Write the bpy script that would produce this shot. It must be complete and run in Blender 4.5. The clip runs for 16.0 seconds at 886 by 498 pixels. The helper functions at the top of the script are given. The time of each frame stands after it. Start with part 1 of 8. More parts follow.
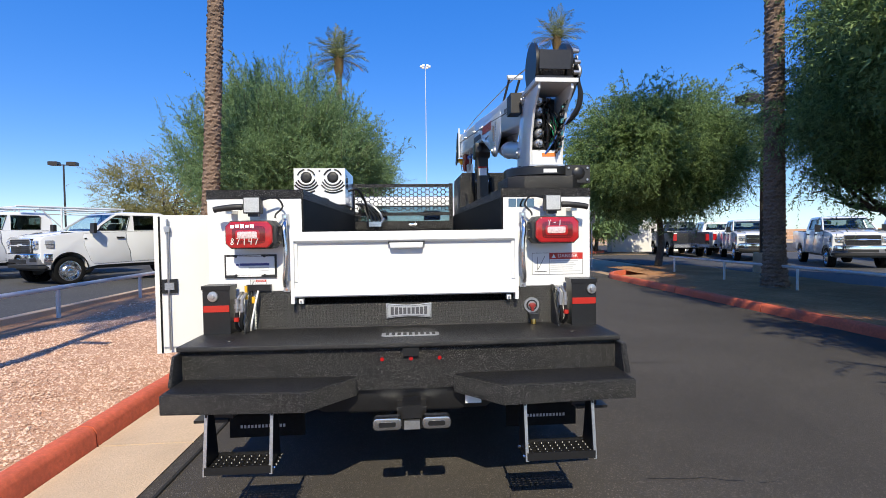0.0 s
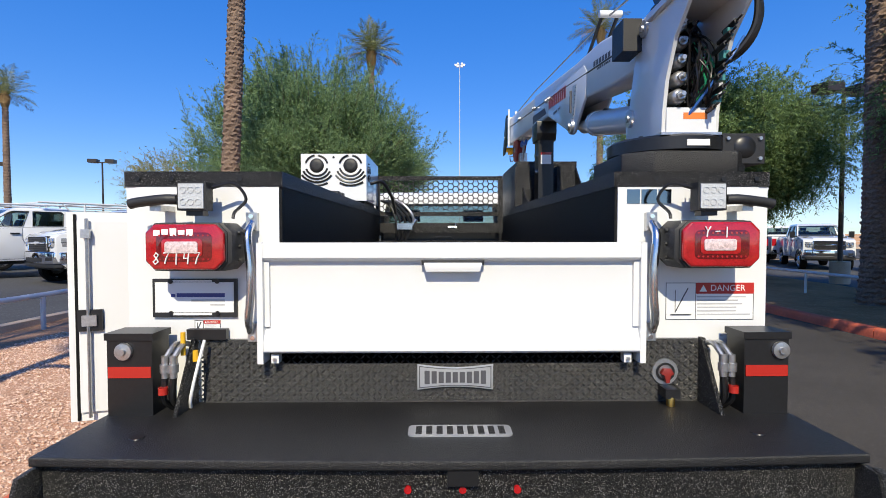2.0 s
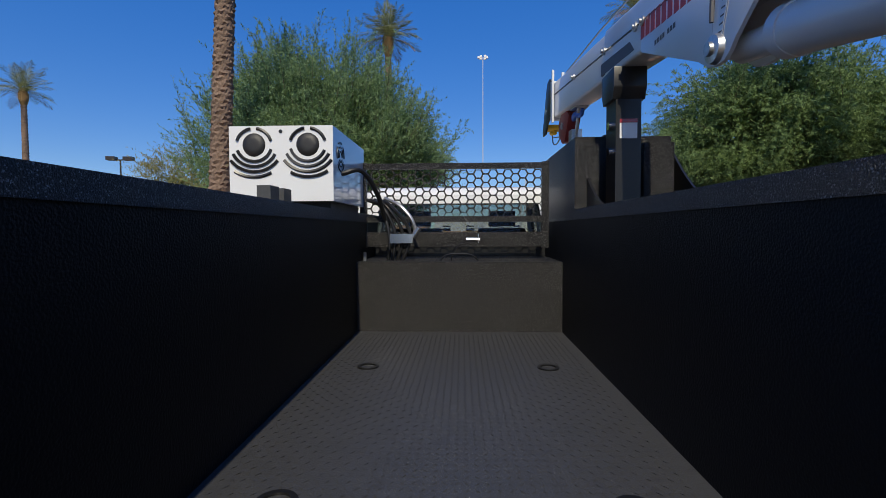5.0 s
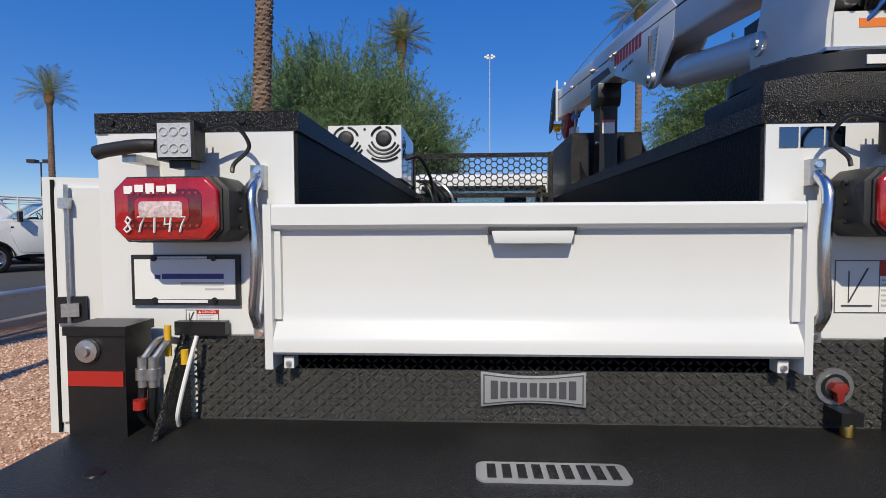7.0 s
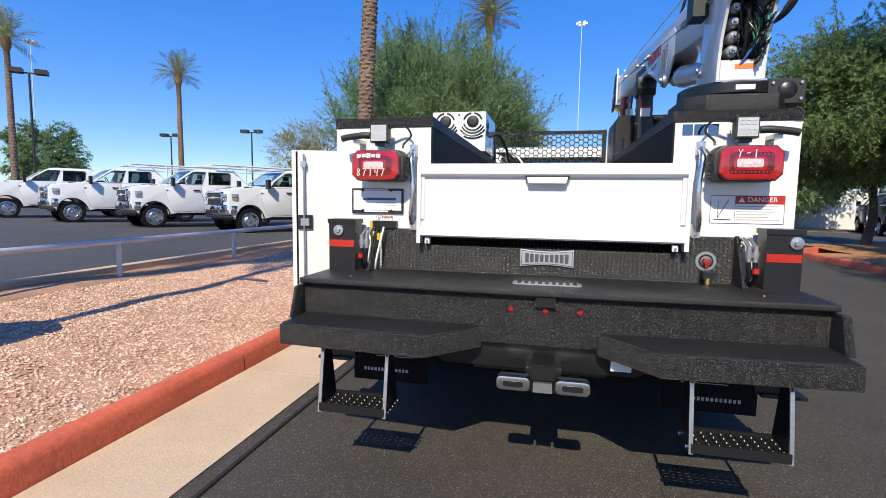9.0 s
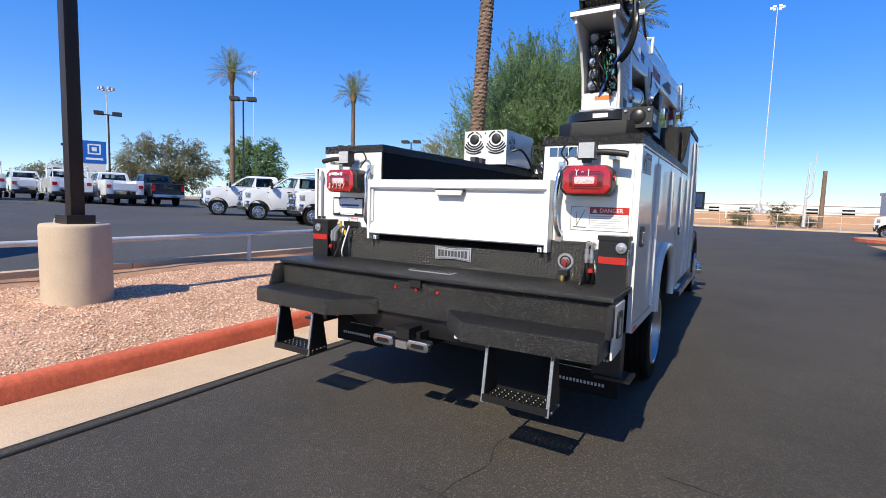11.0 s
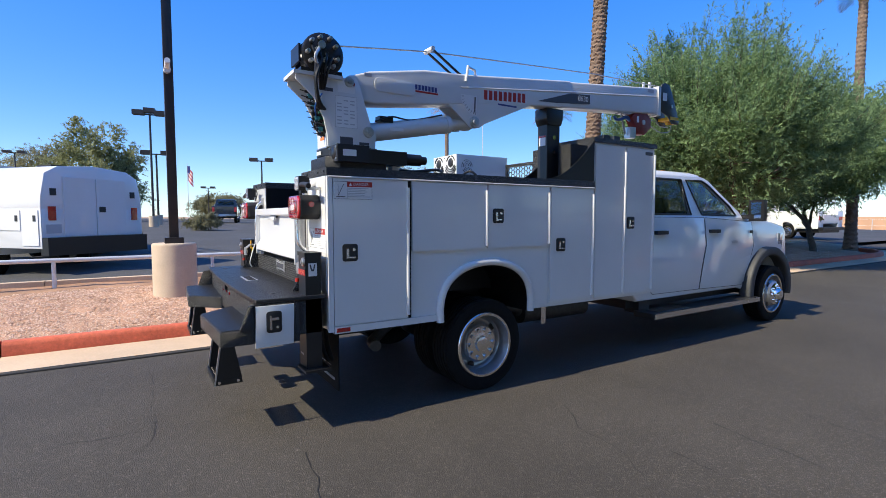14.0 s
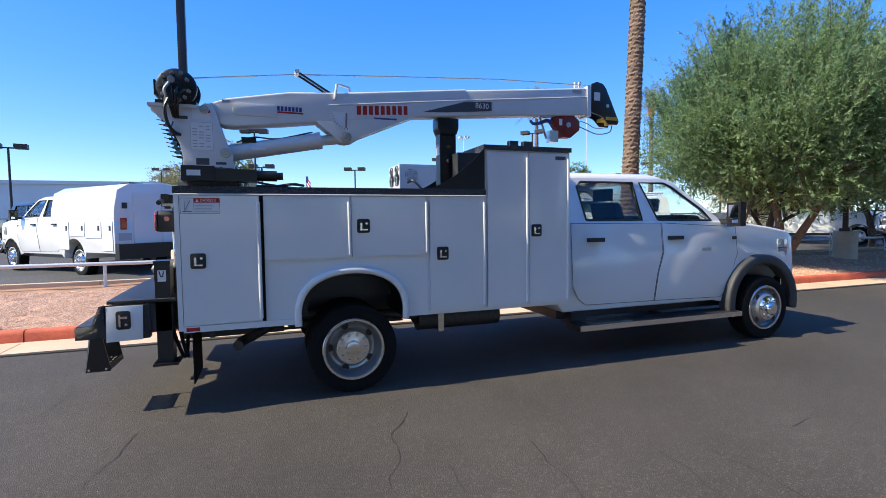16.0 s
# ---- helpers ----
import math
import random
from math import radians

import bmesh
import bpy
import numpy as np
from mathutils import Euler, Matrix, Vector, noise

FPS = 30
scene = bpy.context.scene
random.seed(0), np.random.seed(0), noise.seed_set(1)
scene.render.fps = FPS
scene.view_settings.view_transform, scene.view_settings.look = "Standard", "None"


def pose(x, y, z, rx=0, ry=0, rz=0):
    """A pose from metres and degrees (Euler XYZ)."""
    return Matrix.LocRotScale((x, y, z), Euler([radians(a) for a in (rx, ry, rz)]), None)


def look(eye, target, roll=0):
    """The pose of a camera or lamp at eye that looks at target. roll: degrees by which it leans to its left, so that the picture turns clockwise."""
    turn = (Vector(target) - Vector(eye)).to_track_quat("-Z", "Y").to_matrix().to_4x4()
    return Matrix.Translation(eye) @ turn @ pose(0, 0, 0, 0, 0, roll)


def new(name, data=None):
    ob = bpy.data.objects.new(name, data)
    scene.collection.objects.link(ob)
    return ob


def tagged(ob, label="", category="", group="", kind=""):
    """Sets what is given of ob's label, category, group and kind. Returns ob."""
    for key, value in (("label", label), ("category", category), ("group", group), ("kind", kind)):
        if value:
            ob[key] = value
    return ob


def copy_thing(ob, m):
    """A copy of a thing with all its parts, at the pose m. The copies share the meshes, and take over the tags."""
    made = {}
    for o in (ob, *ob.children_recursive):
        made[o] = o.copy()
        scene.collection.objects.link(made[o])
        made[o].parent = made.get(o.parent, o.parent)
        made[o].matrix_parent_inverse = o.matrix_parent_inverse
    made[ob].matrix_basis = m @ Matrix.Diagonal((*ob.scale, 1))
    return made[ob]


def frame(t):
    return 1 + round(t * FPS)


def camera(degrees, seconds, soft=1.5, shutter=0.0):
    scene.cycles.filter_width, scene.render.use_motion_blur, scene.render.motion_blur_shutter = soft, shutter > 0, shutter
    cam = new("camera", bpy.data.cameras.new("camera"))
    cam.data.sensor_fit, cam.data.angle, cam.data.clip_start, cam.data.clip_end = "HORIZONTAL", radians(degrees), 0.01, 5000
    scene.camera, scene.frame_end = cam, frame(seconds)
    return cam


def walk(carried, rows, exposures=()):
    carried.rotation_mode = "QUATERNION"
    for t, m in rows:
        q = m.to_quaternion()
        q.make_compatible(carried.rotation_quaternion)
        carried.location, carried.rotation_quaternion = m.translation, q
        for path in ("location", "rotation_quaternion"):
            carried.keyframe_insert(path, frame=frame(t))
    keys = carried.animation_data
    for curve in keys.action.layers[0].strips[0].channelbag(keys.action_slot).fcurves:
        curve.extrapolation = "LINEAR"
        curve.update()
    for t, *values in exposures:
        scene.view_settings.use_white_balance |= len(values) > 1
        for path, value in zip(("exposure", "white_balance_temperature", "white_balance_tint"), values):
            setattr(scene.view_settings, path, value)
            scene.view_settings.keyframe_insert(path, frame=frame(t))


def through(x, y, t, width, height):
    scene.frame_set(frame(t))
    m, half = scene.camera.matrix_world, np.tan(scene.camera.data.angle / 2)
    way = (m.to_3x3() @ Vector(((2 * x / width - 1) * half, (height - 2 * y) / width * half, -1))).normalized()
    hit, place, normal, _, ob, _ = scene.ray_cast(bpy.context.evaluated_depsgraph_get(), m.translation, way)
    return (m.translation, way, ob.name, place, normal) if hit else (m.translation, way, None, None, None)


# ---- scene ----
cam = camera(84.0, 16.0, 0.8)
# seconds, x, y, z, yaw, pitch, roll
PATH = [
    (0.00, 0.109, 0.189, 1.567, -4.17, -1.84, 0.73),
    (0.50, 0.052, 0.375, 1.570, -3.18, -1.70, 0.52),
    (1.00, 0.094, 0.697, 1.579, -1.84, -1.82, 0.48),
    (1.50, 0.076, 1.091, 1.592, -1.02, -1.88, 0.39),
    (2.00, 0.051, 1.504, 1.619, -0.49, -1.79, 0.04),
    (2.50, 0.096, 1.919, 1.663, -0.10, -1.74, 0.03),
    (3.00, 0.068, 2.301, 1.699, 0.48, -1.79, 0.02),
    (3.50, 0.094, 2.652, 1.732, 0.96, -1.92, -0.02),
    (4.00, 0.120, 2.933, 1.770, 1.41, -2.31, 0.06),
    (5.15, 0.110, 3.150, 1.745, 2.30, -2.30, 0.25),
    (6.50, 0.014, 2.391, 1.620, 2.96, -2.21, 0.36),
    (7.00, -0.066, 2.013, 1.519, 2.93, -2.40, 0.26),
    (7.50, -0.074, 1.570, 1.411, 2.97, -2.77, 0.35),
    (8.00, -0.027, 1.172, 1.377, 3.92, -3.48, 0.14),
    (8.50, -0.018, 0.818, 1.357, 7.49, -4.80, -0.64),
    (9.75, 0.660, 0.460, 1.415, 20.20, -6.00, -0.60),
    (11.00, 1.843, 0.371, 1.421, 31.20, -5.30, -1.76),
    (11.50, 2.431, 0.425, 1.406, 36.57, -5.33, -1.96),
    (12.00, 2.948, 0.639, 1.404, 41.90, -5.32, -1.81),
    (12.50, 3.445, 0.979, 1.435, 46.90, -5.15, -1.27),
    (13.00, 3.884, 1.359, 1.464, 51.23, -4.67, -0.65),
    (13.50, 4.262, 1.833, 1.484, 55.11, -4.26, -0.40),
    (14.00, 4.673, 2.274, 1.517, 58.01, -3.82, -0.04),
    (14.50, 4.986, 2.751, 1.531, 61.43, -3.55, 0.37),
    (15.00, 5.329, 3.177, 1.535, 63.47, -3.35, 0.60),
    (15.50, 5.554, 3.650, 1.548, 67.12, -3.42, 0.65),
    (16.00, 5.727, 4.126, 1.562, 70.58, -3.34, 0.64),
]
walk(cam, [(t, pose(x, y, z, 90 + pitch, roll, yaw)) for t, x, y, z, yaw, pitch, roll in PATH],
     [(0.0, 0.2), (2.5, 0.0), (3.5, -0.42), (4.2, -0.45), (6.2, -0.42), (7.2, -0.4), (8.0, -0.05), (8.5, 0.15), (11.0, 0.25), (12.5, 0.3), (14.0, 0.5), (16.0, 0.7)])

# ---- world and light ----
SUN_ELEV, SUN_STRENGTH, SKY = 43.0, 5.0, 0.230
world = bpy.data.worlds.new("sky")
scene.world = world
world.use_nodes = True
wn = world.node_tree.nodes
sky = wn.new("ShaderNodeTexSky")
sky.sky_type, sky.sun_disc = "NISHITA", False
sky.sun_elevation, sky.sun_rotation = radians(SUN_ELEV), radians(181)
sky.altitude, sky.air_density, sky.dust_density, sky.ozone_density = 300, 0.85, 0.3, 4.5
wn["Background"].inputs["Strength"].default_value = SKY
clear = wn.new("ShaderNodeHueSaturation")
clear.inputs["Hue"].default_value, clear.inputs["Saturation"].default_value = 0.5207, 1.94
clear.inputs["Value"].default_value = 1.67
soften = wn.new("ShaderNodeGamma")
soften.inputs["Gamma"].default_value = 0.50
world.node_tree.links.new(sky.outputs["Color"], soften.inputs["Color"])
world.node_tree.links.new(soften.outputs["Color"], clear.inputs["Color"])
deepen = wn.new("ShaderNodeVectorMath")
deepen.operation = "MULTIPLY"
deepen.inputs[1].default_value = (0.85, 0.94, 1.0)
world.node_tree.links.new(clear.outputs["Color"], deepen.inputs[0])
world.node_tree.links.new(deepen.outputs[0], wn["Background"].inputs["Color"])
sun_data = bpy.data.lights.new("sun", "SUN")
sun_data.energy, sun_data.angle, sun_data.color = SUN_STRENGTH, radians(0.53), (1.0, 0.905, 0.70)
sun = new("sun", sun_data)
sun.matrix_world = look((-0.6, -30, 30 * math.tan(radians(SUN_ELEV))), (0, 0, 0))


# ---- materials ----
def material(name, color, rough=0.5, metal=0.0, grain=0.0, scale=40.0, stain=0.0, stain_scale=1.2, bump=0.0, bump_scale=None,
             coat=0.0, spec=0.5, second=None, vary=0.0, alpha=None):
    m = bpy.data.materials.new(name)
    m.use_nodes = True
    n, l = m.node_tree.nodes, m.node_tree.links
    b = n["Principled BSDF"]
    b.inputs["Roughness"].default_value, b.inputs["Metallic"].default_value = rough, metal
    b.inputs["Coat Weight"].default_value, b.inputs["Specular IOR Level"].default_value = coat, spec
    b.inputs["Coat Roughness"].default_value = 0.04
    c = (*color, 1)
    b.inputs["Base Color"].default_value = c
    tc = n.new("ShaderNodeTexCoord")
    out = None
    if grain or second:
        t = n.new("ShaderNodeTexNoise")
        t.inputs["Scale"].default_value, t.inputs["Detail"].default_value, t.inputs["Roughness"].default_value = scale, 5, 0.7
        l.new(tc.outputs["Object"], t.inputs["Vector"])
        mix = n.new("ShaderNodeMix")
        mix.data_type = "RGBA"
        two = second or tuple(max(0, v * (1 - grain)) for v in color)
        one = color if second else tuple(min(1, v * (1 + grain)) for v in color)
        mix.inputs[6].default_value, mix.inputs[7].default_value = (*one, 1), (*two, 1)
        r = n.new("ShaderNodeMapRange")
        r.inputs[1].default_value, r.inputs[2].default_value = 0.32, 0.68
        l.new(t.outputs["Fac"], r.inputs[0])
        l.new(r.outputs[0], mix.inputs[0])
        out = mix.outputs[2]
    if stain:
        t2 = n.new("ShaderNodeTexNoise")
        t2.inputs["Scale"].default_value, t2.inputs["Detail"].default_value = stain_scale, 4
        l.new(tc.outputs["Object"], t2.inputs["Vector"])
        r2 = n.new("ShaderNodeMapRange")
        r2.inputs[1].default_value, r2.inputs[2].default_value = 0.3, 0.7
        r2.inputs[3].default_value, r2.inputs[4].default_value = 1 - stain, 1 + stain * 0.6
        l.new(t2.outputs["Fac"], r2.inputs[0])
        mul = n.new("ShaderNodeVectorMath")
        mul.operation = "SCALE"
        if out:
            l.new(out, mul.inputs[0])
        else:
            mul.inputs[0].default_value = color
        l.new(r2.outputs[0], mul.inputs["Scale"])
        out = mul.outputs[0]
    if vary:
        oi = n.new("ShaderNodeObjectInfo")
        r3 = n.new("ShaderNodeMapRange")
        r3.inputs[3].default_value, r3.inputs[4].default_value = 1 - vary, 1 + vary
        l.new(oi.outputs["Random"], r3.inputs[0])
        mul = n.new("ShaderNodeVectorMath")
        mul.operation = "SCALE"
        if out:
            l.new(out, mul.inputs[0])
        else:
            mul.inputs[0].default_value = color
        l.new(r3.outputs[0], mul.inputs["Scale"])
        out = mul.outputs[0]
    if out:
        l.new(out, b.inputs["Base Color"])
    if bump:
        t3 = n.new("ShaderNodeTexNoise")
        t3.inputs["Scale"].default_value, t3.inputs["Detail"].default_value = bump_scale or scale, 3
        l.new(tc.outputs["Object"], t3.inputs["Vector"])
        bp = n.new("ShaderNodeBump")
        bp.inputs["Strength"].default_value, bp.inputs["Distance"].default_value = bump, 0.01
        l.new(t3.outputs["Fac"], bp.inputs["Height"])
        l.new(bp.outputs["Normal"], b.inputs["Normal"])
    return m


def leafy(name, color, dark, through=0.35):
    """Leaves: two tones by island, some light through them."""
    m = bpy.data.materials.new(name)
    m.use_nodes = True
    n, l = m.node_tree.nodes, m.node_tree.links
    b = n["Principled BSDF"]
    g = n.new("ShaderNodeNewGeometry")
    mix = n.new("ShaderNodeMix")
    mix.data_type = "RGBA"
    mix.inputs[6].default_value, mix.inputs[7].default_value = (*dark, 1), (*color, 1)
    l.new(g.outputs["Random Per Island"], mix.inputs[0])
    l.new(mix.outputs[2], b.inputs["Base Color"])
    b.inputs["Roughness"].default_value, b.inputs["Specular IOR Level"].default_value = 0.6, 0.25
    tr = n.new("ShaderNodeBsdfTranslucent")
    l.new(mix.outputs[2], tr.inputs["Color"])
    ms = n.new("ShaderNodeMixShader")
    ms.inputs[0].default_value = through
    l.new(b.outputs[0], ms.inputs[1])
    l.new(tr.outputs[0], ms.inputs[2])
    l.new(ms.outputs[0], n["Material Output"].inputs[0])
    return m


def speckled(name, base, fleck, scale, amount, rough, bump, bump_scale, big=0.15, big_scale=0.5, spec=0.4):
    """Rough ground or coating: flecks on a base, slow unevenness and relief."""
    m = bpy.data.materials.new(name)
    m.use_nodes = True
    n, l = m.node_tree.nodes, m.node_tree.links
    b = n["Principled BSDF"]
    b.inputs["Roughness"].default_value, b.inputs["Specular IOR Level"].default_value = rough, spec
    tc = n.new("ShaderNodeTexCoord")
    v = n.new("ShaderNodeTexVoronoi")
    v.inputs["Scale"].default_value = scale
    l.new(tc.outputs["Object"], v.inputs["Vector"])
    r = n.new("ShaderNodeMapRange")
    r.inputs[1].default_value, r.inputs[2].default_value = 1 - amount, 1.0
    l.new(v.outputs["Color"], r.inputs[0])
    mix = n.new("ShaderNodeMix")
    mix.data_type = "RGBA"
    mix.inputs[6].default_value, mix.inputs[7].default_value = (*base, 1), (*fleck, 1)
    l.new(r.outputs[0], mix.inputs[0])
    t = n.new("ShaderNodeTexNoise")
    t.inputs["Scale"].default_value, t.inputs["Detail"].default_value, t.inputs["Roughness"].default_value = big_scale, 6, 0.65
    l.new(tc.outputs["Object"], t.inputs["Vector"])
    r2 = n.new("ShaderNodeMapRange")
    r2.inputs[1].default_value, r2.inputs[2].default_value = 0.3, 0.7
    r2.inputs[3].default_value, r2.inputs[4].default_value = 1 - big, 1 + big
    l.new(t.outputs["Fac"], r2.inputs[0])
    mul = n.new("ShaderNodeVectorMath")
    mul.operation = "SCALE"
    l.new(mix.outputs[2], mul.inputs[0])
    l.new(r2.outputs[0], mul.inputs["Scale"])
    l.new(mul.outputs[0], b.inputs["Base Color"])
    t3 = n.new("ShaderNodeTexNoise")
    t3.inputs["Scale"].default_value, t3.inputs["Detail"].default_value = bump_scale, 3
    l.new(tc.outputs["Object"], t3.inputs["Vector"])
    bp = n.new("ShaderNodeBump")
    bp.inputs["Strength"].default_value, bp.inputs["Distance"].default_value = bump, 0.01
    l.new(t3.outputs["Fac"], bp.inputs["Height"])
    l.new(bp.outputs["Normal"], b.inputs["Normal"])
    return m


def glass(name, tint=(0.8, 0.85, 0.85), mix_dark=0.5):
    """A tinted pane: clear and glossy in one."""
    m = bpy.data.materials.new(name)
    m.use_nodes = True
    n, l = m.node_tree.nodes, m.node_tree.links
    n.remove(n["Principled BSDF"])
    tr, gl, ms, fr = n.new("ShaderNodeBsdfTransparent"), n.new("ShaderNodeBsdfGlossy"), n.new("ShaderNodeMixShader"), n.new("ShaderNodeLayerWeight")
    tr.inputs[0].default_value = (*(v * (1 - mix_dark) for v in tint), 1)
    gl.inputs["Roughness"].default_value = 0.02
    fr.inputs["Blend"].default_value = 0.5
    steep, gloss = n.new("ShaderNodeMath"), n.new("ShaderNodeMath")
    steep.operation, gloss.operation = "POWER", "MULTIPLY_ADD"
    steep.inputs[1].default_value = 4.0
    gloss.inputs[1].default_value, gloss.inputs[2].default_value = 0.7, 0.035
    l.new(fr.outputs["Facing"], steep.inputs[0])
    l.new(steep.outputs[0], gloss.inputs[0])
    l.new(gloss.outputs[0], ms.inputs[0])
    l.new(tr.outputs[0], ms.inputs[1])
    l.new(gl.outputs[0], ms.inputs[2])
    l.new(ms.outputs[0], n["Material Output"].inputs[0])
    return m


WHITE = material("white_paint", (0.735, 0.74, 0.74), 0.28, coat=0.6, stain=0.03, stain_scale=2.0)
WHITE_CAB = material("white_cab_paint", (0.78, 0.79, 0.80), 0.22, coat=0.9, stain=0.02, stain_scale=1.5)
CRANE = material("crane_paint", (0.70, 0.71, 0.71), 0.32, coat=0.5, stain=0.04, stain_scale=3)
GREY_EDGE = material("joint_shadow_line", (0.62, 0.63, 0.65), 0.4)
# pale flecks paint the glints of the rough black coating into its colour
LINER = speckled("black_bedliner", (0.004, 0.004, 0.0042), (0.41, 0.40, 0.385), 400, 0.30, 0.38, 1.0, 300, 0.15, 3, 0.5)
TREAD = material("black_tread_plate", (0.046, 0.0445, 0.042), 0.28, grain=0.8, scale=230, bump=0.8, bump_scale=260, spec=0.7)
LINER_WALL = material("black_inner_wall", (0.006, 0.006, 0.0065), 0.5, grain=0.3, scale=90, bump=0.35, bump_scale=160, spec=0.2)
DECK = speckled("black_deck_coating", (0.010, 0.010, 0.0104), (0.085, 0.081, 0.076), 420, 0.3, 0.42, 0.5, 260, 0.35, 2.5, 0.5)
BLACK = material("satin_black_steel", (0.012, 0.012, 0.013), 0.35, grain=0.2, scale=60)
PLASTIC = material("black_plastic", (0.018, 0.018, 0.019), 0.5, bump=0.15, bump_scale=200)
FLARE = material("grey_black_plastic", (0.045, 0.047, 0.05), 0.55, grain=0.15, scale=50, bump=0.2, bump_scale=220)
RUBBER = material("tyre_rubber", (0.008, 0.008, 0.008), 0.85, spec=0.2, grain=0.3, scale=30, stain=0.25, stain_scale=4, bump=0.3, bump_scale=90)
STEEL = material("silver_wheel_steel", (0.40, 0.41, 0.43), 0.34, metal=0.85, stain=0.1, stain_scale=5)
CHROME = material("chrome", (0.85, 0.85, 0.87), 0.08, metal=1.0)
MUFFLER = material("dull_muffler_steel", (0.06, 0.06, 0.06), 0.5, metal=0.6, grain=0.3, scale=30)
BED_FLOOR = material("worn_bed_floor", (0.075, 0.077, 0.082), 0.40, second=(0.040, 0.040, 0.043), scale=9.0, stain=0.3, stain_scale=9, bump=0.2, bump_scale=180)
ZINC = material("zinc_steel", (0.55, 0.55, 0.55), 0.35, metal=0.9, grain=0.15, scale=60)
ALU = material("polished_aluminium", (0.72, 0.72, 0.73), 0.22, metal=1.0)
BADGE = material("badge_silver", (0.50, 0.51, 0.53), 0.35, metal=0.6)
RED_LENS = material("red_lens", (0.40, 0.010, 0.012), 0.15, coat=1.0, grain=0.35, scale=260, stain=0.2, stain_scale=25)
RED_DEEP = material("deep_red_lens", (0.13, 0.005, 0.006), 0.12, coat=1.0, grain=0.5, scale=220)
CLEAR_LENS = material("clear_lens", (0.66, 0.52, 0.52), 0.12, coat=1.0, grain=0.4, scale=120)
HEADLAMP = material("headlamp_lens", (0.42, 0.43, 0.45), 0.08, metal=0.35, coat=1.0, grain=0.5, scale=45)
WORK_LENS = material("work_light_lens", (0.50, 0.51, 0.52), 0.10, coat=1.0, grain=0.2, scale=150)
RED = material("red_paint", (0.45, 0.022, 0.015), 0.4)
REFLEX = material("red_reflector", (0.42, 0.02, 0.012), 0.25, coat=0.8)
ORANGE = material("orange_sticker", (0.75, 0.20, 0.03), 0.5)
YELLOW = material("yellow_paint", (0.75, 0.42, 0.02), 0.45)
BRASS = material("brass", (0.65, 0.42, 0.12), 0.3, metal=1.0)
PAPER = material("white_sticker", (0.78, 0.78, 0.77), 0.45)
INK = material("sticker_ink", (0.07, 0.07, 0.08), 0.5)
INK_GREY = material("grey_print", (0.45, 0.45, 0.46), 0.5)
INK_BLUE = material("blue_print", (0.05, 0.06, 0.22), 0.5)
CHALK = material("white_marker", (0.85, 0.84, 0.82), 0.7)
BLUE_HOSE = material("blue_hose", (0.03, 0.12, 0.42), 0.4)
WIRE = material("wire_rope", (0.32, 0.33, 0.34), 0.4, metal=0.7, grain=0.4, scale=200)
HOOK_RED = material("dark_red_hook_block", (0.22, 0.02, 0.015), 0.45, grain=0.2, scale=20)
WINDOW = glass("tinted_window", (0.80, 0.85, 0.84), 0.28)
PANE = glass("clear_window", (0.95, 0.98, 0.98), 0.0)
DARK_GLASS = material("dark_window", (0.008, 0.009, 0.010), 0.04, spec=0.35)
# also paints the shaded inside of the cupboard and the pickup beds
CABIN = material("dark_cabin_trim_and_shade", (0.02, 0.02, 0.022), 0.7)
ASPHALT = speckled("asphalt", (0.0525, 0.0462, 0.0395), (0.19, 0.168, 0.14), 170, 0.30, 0.82, 0.7, 150, 0.26, 0.4)
LOT_ASPHALT = speckled("lot_asphalt", (0.060, 0.060, 0.062), (0.12, 0.12, 0.12), 40, 0.3, 0.85, 0.3, 30, 0.22, 0.25)
CRACK = material("crack_filler", (0.018, 0.017, 0.016), 0.8, grain=0.4, scale=30)
CONCRETE = material("gutter_concrete", (0.58, 0.43, 0.29), 0.85, grain=0.12, scale=70, stain=0.16, stain_scale=1.4, bump=0.25, bump_scale=90)
KERB_RED = material("faded_red_kerb_paint", (0.60, 0.125, 0.058), 0.75, grain=0.18, scale=25, stain=0.2, stain_scale=2.2, bump=0.3, bump_scale=50)
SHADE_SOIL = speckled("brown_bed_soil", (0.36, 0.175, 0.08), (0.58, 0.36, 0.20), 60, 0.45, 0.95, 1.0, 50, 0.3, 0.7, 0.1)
BED_SOIL = speckled("gravel_bed", (0.46, 0.258, 0.162), (0.69, 0.47, 0.335), 70, 0.55, 0.95, 1.0, 60, 0.2, 0.6, 0.1)
STONES = leafy("gravel_stones", (0.80, 0.58, 0.44), (0.40, 0.235, 0.155), 0.0)
SOIL = material("reddish_soil", (0.40, 0.225, 0.13), 0.95, grain=0.3, scale=35, stain=0.3, stain_scale=2.2, bump=0.8, bump_scale=28)
DIRT = material("bare_desert_soil", (0.42, 0.29, 0.19), 0.95, grain=0.15, scale=3, stain=0.2, stain_scale=0.08, bump=0.4, bump_scale=6)
PILLAR = material("tan_concrete_plinth", (0.52, 0.41, 0.30), 0.8, grain=0.06, scale=50, stain=0.14, stain_scale=2.5, bump=0.15, bump_scale=60)
POLE = material("dark_bronze_pole", (0.028, 0.021, 0.017), 0.45, grain=0.2, scale=20)
GALV = material("galvanised_rail", (0.62, 0.63, 0.64), 0.45, metal=0.25, stain=0.12, stain_scale=3)
BARK = material("palm_bark", (0.20, 0.135, 0.095), 0.9, grain=0.45, scale=22, stain=0.25, stain_scale=2, bump=0.8, bump_scale=30)
TREE_BARK = material("tree_bark", (0.10, 0.075, 0.055), 0.9, grain=0.4, scale=14, bump=0.8, bump_scale=25)
